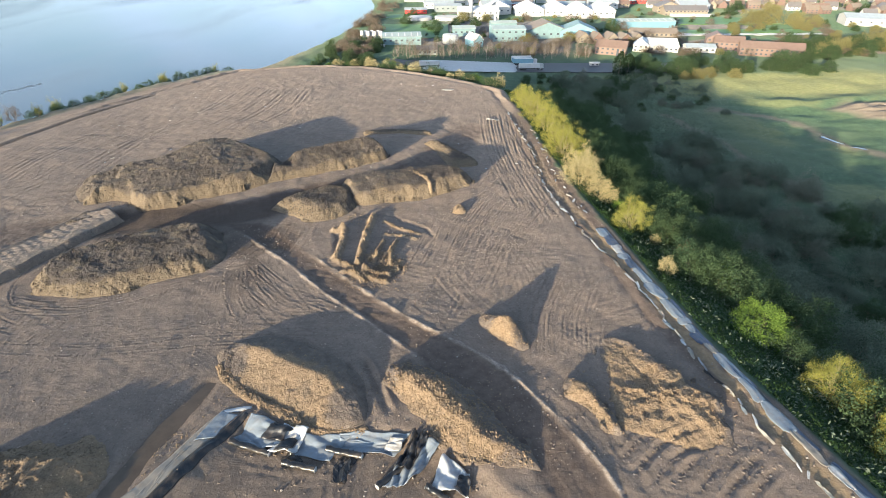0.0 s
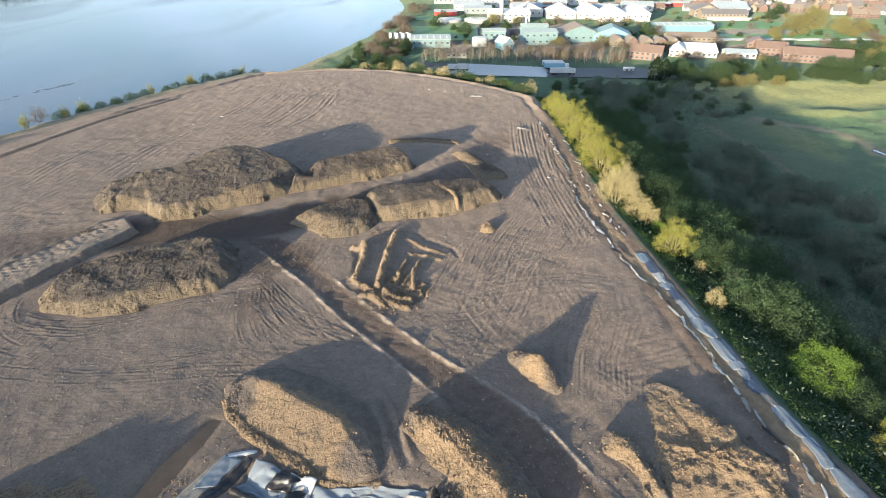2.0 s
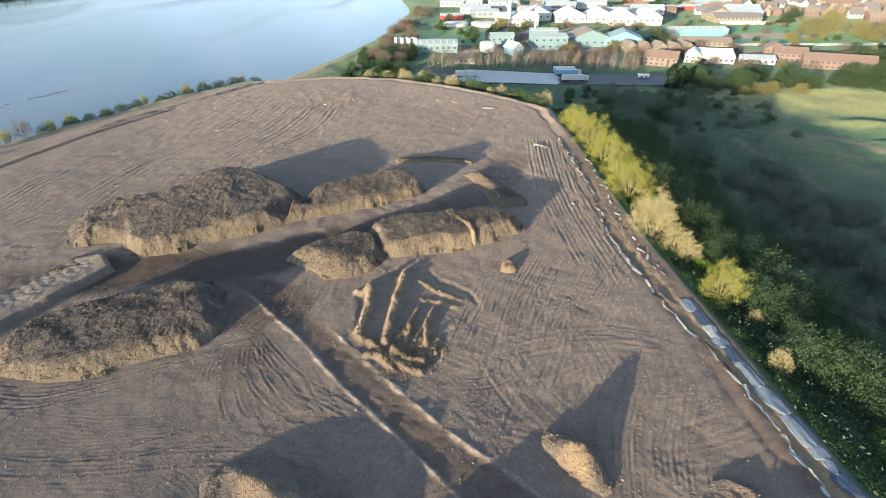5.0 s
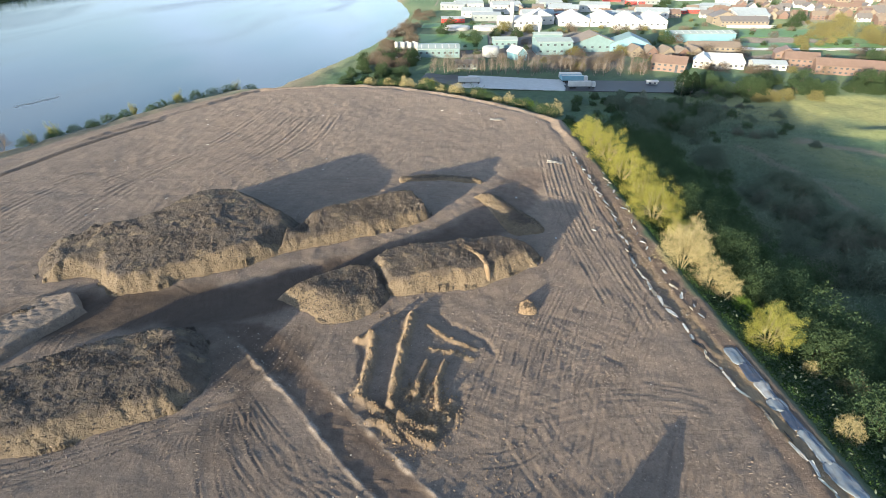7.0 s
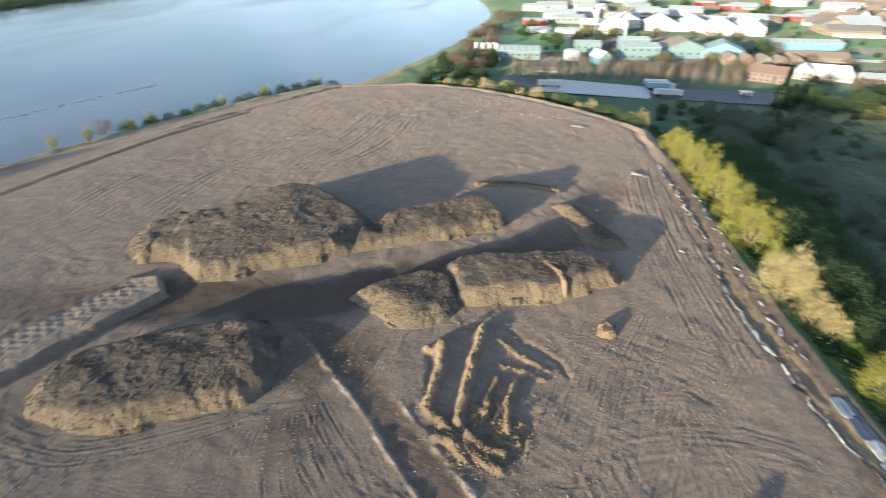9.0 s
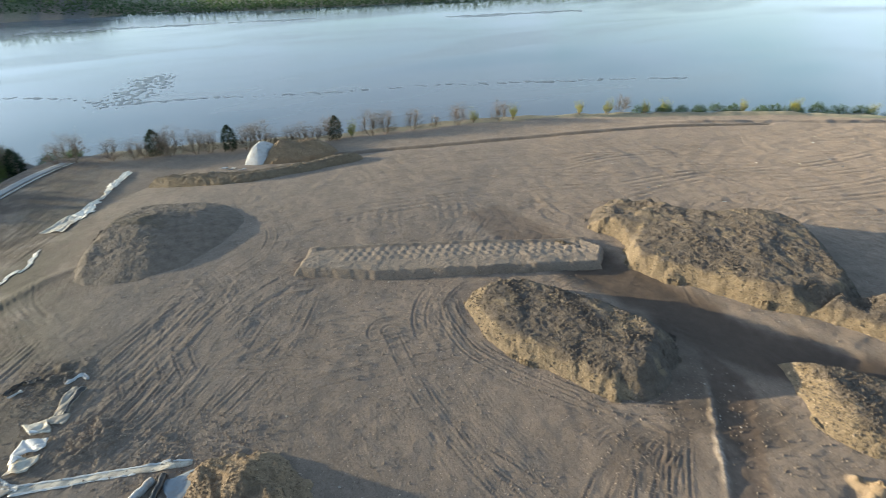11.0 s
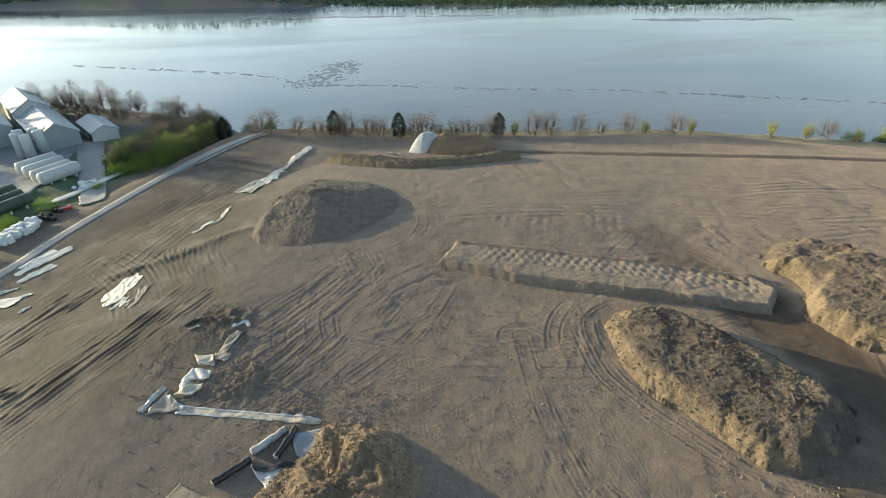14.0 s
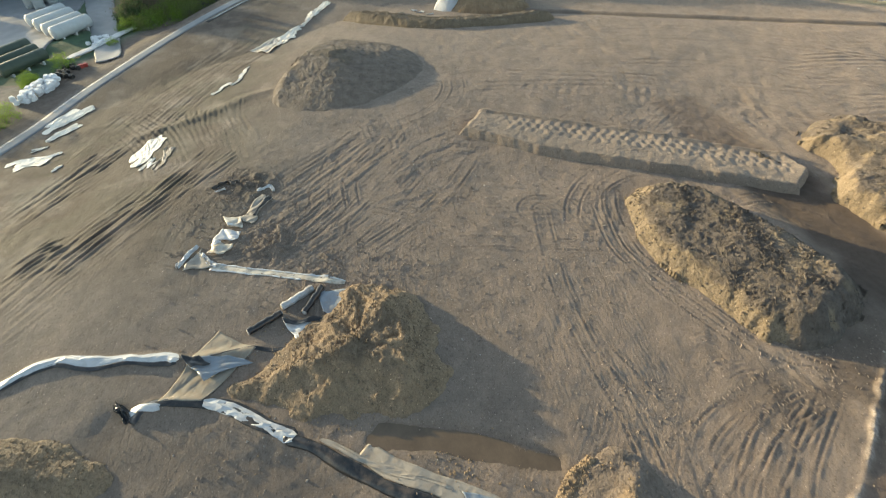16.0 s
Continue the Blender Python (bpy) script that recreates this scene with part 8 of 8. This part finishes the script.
for k in range(20):
    copy_at(dark_bag, stand(-141 - bg.uniform(-1.5, 5), -35.6 + bg.uniform(-2.0, 2.0), bg.uniform(0.8, 1.1), bg.uniform(0, 90), 1.0, 0.0))
red_bag = bale(-145, -33.6, 40, PAINT["container_red"], "red wrapped bale beside dark bales", "dark bales")
copy_at(red_bag, stand(-146.4, -33.2, 1.0, 10))
def lane(name, line, wide, mat, lift, label):
    """A laid track of even width along a line."""
    pts = np.array(line)
    t = np.gradient(pts, axis=0)
    t /= np.linalg.norm(t, axis=1)[:, None]
    k = np.linspace(-0.5, 0.5, 5)
    x = pts[:, :1] - t[:, 1:] * k[None] * wide
    y = pts[:, 1:] + t[:, :1] * k[None] * wide
    me, _ = grid_mesh(name, x, y, zmany(x, y) + lift)
    me.materials.append(mat)
    ob = tagged(new(name, me), label, "track", kind="structure")
    with_thickness(ob, 0.05)
    return ob


lane("site_track", SITE_TRACK, 2.8, PAINT["wet_lane"], 0.03, "pale concrete track along the foot of the landfill")
lane("drain", [(p[0] + 0.9, p[1] + 2.6) for p in SITE_TRACK[26:]], 1.1, LINER_BLACK, 0.10, "dark wet drain beside the track")
slab("works_road", [(-205, -46), (-150, -26), (-148, -31), (-202, -53)], PAINT["wet_lane"], 0.25, "grey asphalt road of the works", "road", 90)
slab("works_yard", [(-215, -100), (-150, -64), (-140, -54), (-160, -48), (-206, -52)], PAINT["wet_lane"], 0.2, "grey wet works yard", "yard", 90)
slab("works_kerb", [(-172, -29.5), (-152, -40), (-151.3, -38.6), (-171.2, -28.0)], PAINT["concrete_slab"], 0.5, "low pale concrete plinth beside the track", "plinth", 90)
copies(dark, [(-176 - 2.2 * k + bg.uniform(-4, 4), -31 + 0.9 * k + bg.uniform(-4, 3), bg.uniform(0.6, 1.0)) for k in range(10)])
copies(brown, [(-178 - 2.0 * k + bg.uniform(-4, 4), -29 + 0.9 * k + bg.uniform(-5, 4), bg.uniform(0.6, 1.1)) for k in range(20)])
spring = make_shrub("works_tree", stand(-182, -19, 1.0), "round tree in fresh olive-green leaf beside the works", "tree", "works trees", 97, 4.4, 5.2, 230, 30, 0.45, 0.15, BARK, LEAF_SPRING, 0.32)
copies(spring, [(-180, -22, 0.8), (-184, -18, 0.95), (-176, -24.5, 0.7), (-190, -16, 1.0), (-197, -14, 1.1), (-204, -12, 1.0), (-188, -22, 0.9), (-212, -13, 0.9), (-220, -15, 0.9), (-171, -26.5, 0.55)])
copies(brown, [(-226, -30, 1.1), (-212, -30, 1.0), (-200, -24, 1.0)])
tall = make_domed("bare_tall_tree", stand(-232, -69, 1.0), "tall leafless tree behind the works", "tree", "works trees", 96, 5.2, 8.0, 3, 420, 46, 0.5, 0.075, TWIG, LEAF_DRY, 0.3, 0.2)
copies(tall, [(-231, -63, 1.15), (-234, -53, 1.1), (-228, -57, 0.9), (-230, -42, 0.9), (-226, -47, 0.7), (-238, -80, 1.0), (-223, -25, 0.8), (-218, -16, 0.7), (-214, -10, 0.7)])
green = make_shrub("works_bush", stand(-146, -38.2, 0.65), "fresh green bush beside the works track", "bush", "works bushes", 95, 4.0, 4.2, 180, 26, 0.4, 0.14, BARK, LEAF_GREEN)
copies(green, [(-173, -25, 0.8), (-177, -21, 0.9), (-182, -20, 0.8), (-139, -43, 0.6), (-170, -30, 0.7), (-138, -42.5, 0.55), (-121, -41, 0.8), (-114, -45, 0.8), (-117, -43, 0.7), (-160, -31, 0.4)])


# ---- mud banks in the river ----
MUD = plain("wet_mud", (0.095, 0.105, 0.12), 0.35, 0, 0.25, 0.3, 0.05)


def mud_bank(line, wide, label, seed, ripple):
    pts = curve_points(line, 8)
    p = np.array(pts)
    x, y = np.meshgrid(np.linspace(p[:, 0].min() - wide, p[:, 0].max() + wide, 150), np.linspace(p[:, 1].min() - wide, p[:, 1].max() + wide, 300))
    d = path_near(x, y, pts)[0] + 0.45 * wide * fbm(x, y, wide * 1.4, 4, seed)
    z = -28.6 + 0.12 * smooth(wide, wide * 0.2, d) - 0.10 + 0.13 * ripple * vnoise(x / 2.4, y / 1.5, seed)
    keep = d[:-1, :-1] < wide
    me, _ = grid_mesh("mud_bank", x, y, z, keep)
    me.materials.append(MUD)
    return tagged(new("mud_bank", me), label, "mud bank", kind="structure")


mud_bank([(-425, -150), (-392, -60), (-371, -14), (-345, 14), (-336, 58), (-318, 120), (-303, 187), (-278, 260), (-250, 335)], 3.0, "thin rippled ridge of wet mud in the river", 3, 1.6)
mud_bank([(-346, 14), (-372, 26), (-398, 34)], 15, "broad rippled patch of wet mud", 5, 1.2)
mud_bank([(-560, 330), (-548, 400), (-545, 480)], 16, "long dark mud bank towards the far shore", 7, 0.4)
mud_bank([(-640, -60), (-625, 60), (-615, 200)], 12, "pale mud bank under the far shore", 9, 0.4)

# rain water on the far field, and litter on the plain
for k, (pts, w) in enumerate((([(170.6, 233), (172.4, 228), (174.4, 223)], 3.0), ([(176.6, 220), (179.2, 215.4)], 2.2))):
    lane("field_puddle", curve_points(pts, 6), w, WATER, 0.06, "long shallow puddle in a field track")
for k in range(46):
    x, y = g.uniform(-110, 22), g.uniform(110, 245)
    if inside(np.array([x]), np.array([y]), LANDFILL)[0] > 4:
        ribbon("litter_scrap", [(x, y), (x + g.uniform(-0.8, 0.8), y + g.uniform(0.3, 0.8))], g.uniform(0.25, 0.6), g.choice((LINER_CLEAN, LINER_WHITE, SAND)), "pale plastic scrap on the bare plain", 0.3, 700 + k, 0.1, group="plastic litter")
patch("pale_spill", [(-0.8, 218.0), (3.6, 217.0), (4.6, 219.4), (0.2, 220.2)], SAND, "pale heap of dusty sheet on the plain", 0.4, 90)
patch("pale_spill", [(14.2, 176.0), (18.2, 174.6), (18.8, 176.4), (14.8, 177.4)], SAND, "small pale dusty sheet on the plain", 0.4, 91)
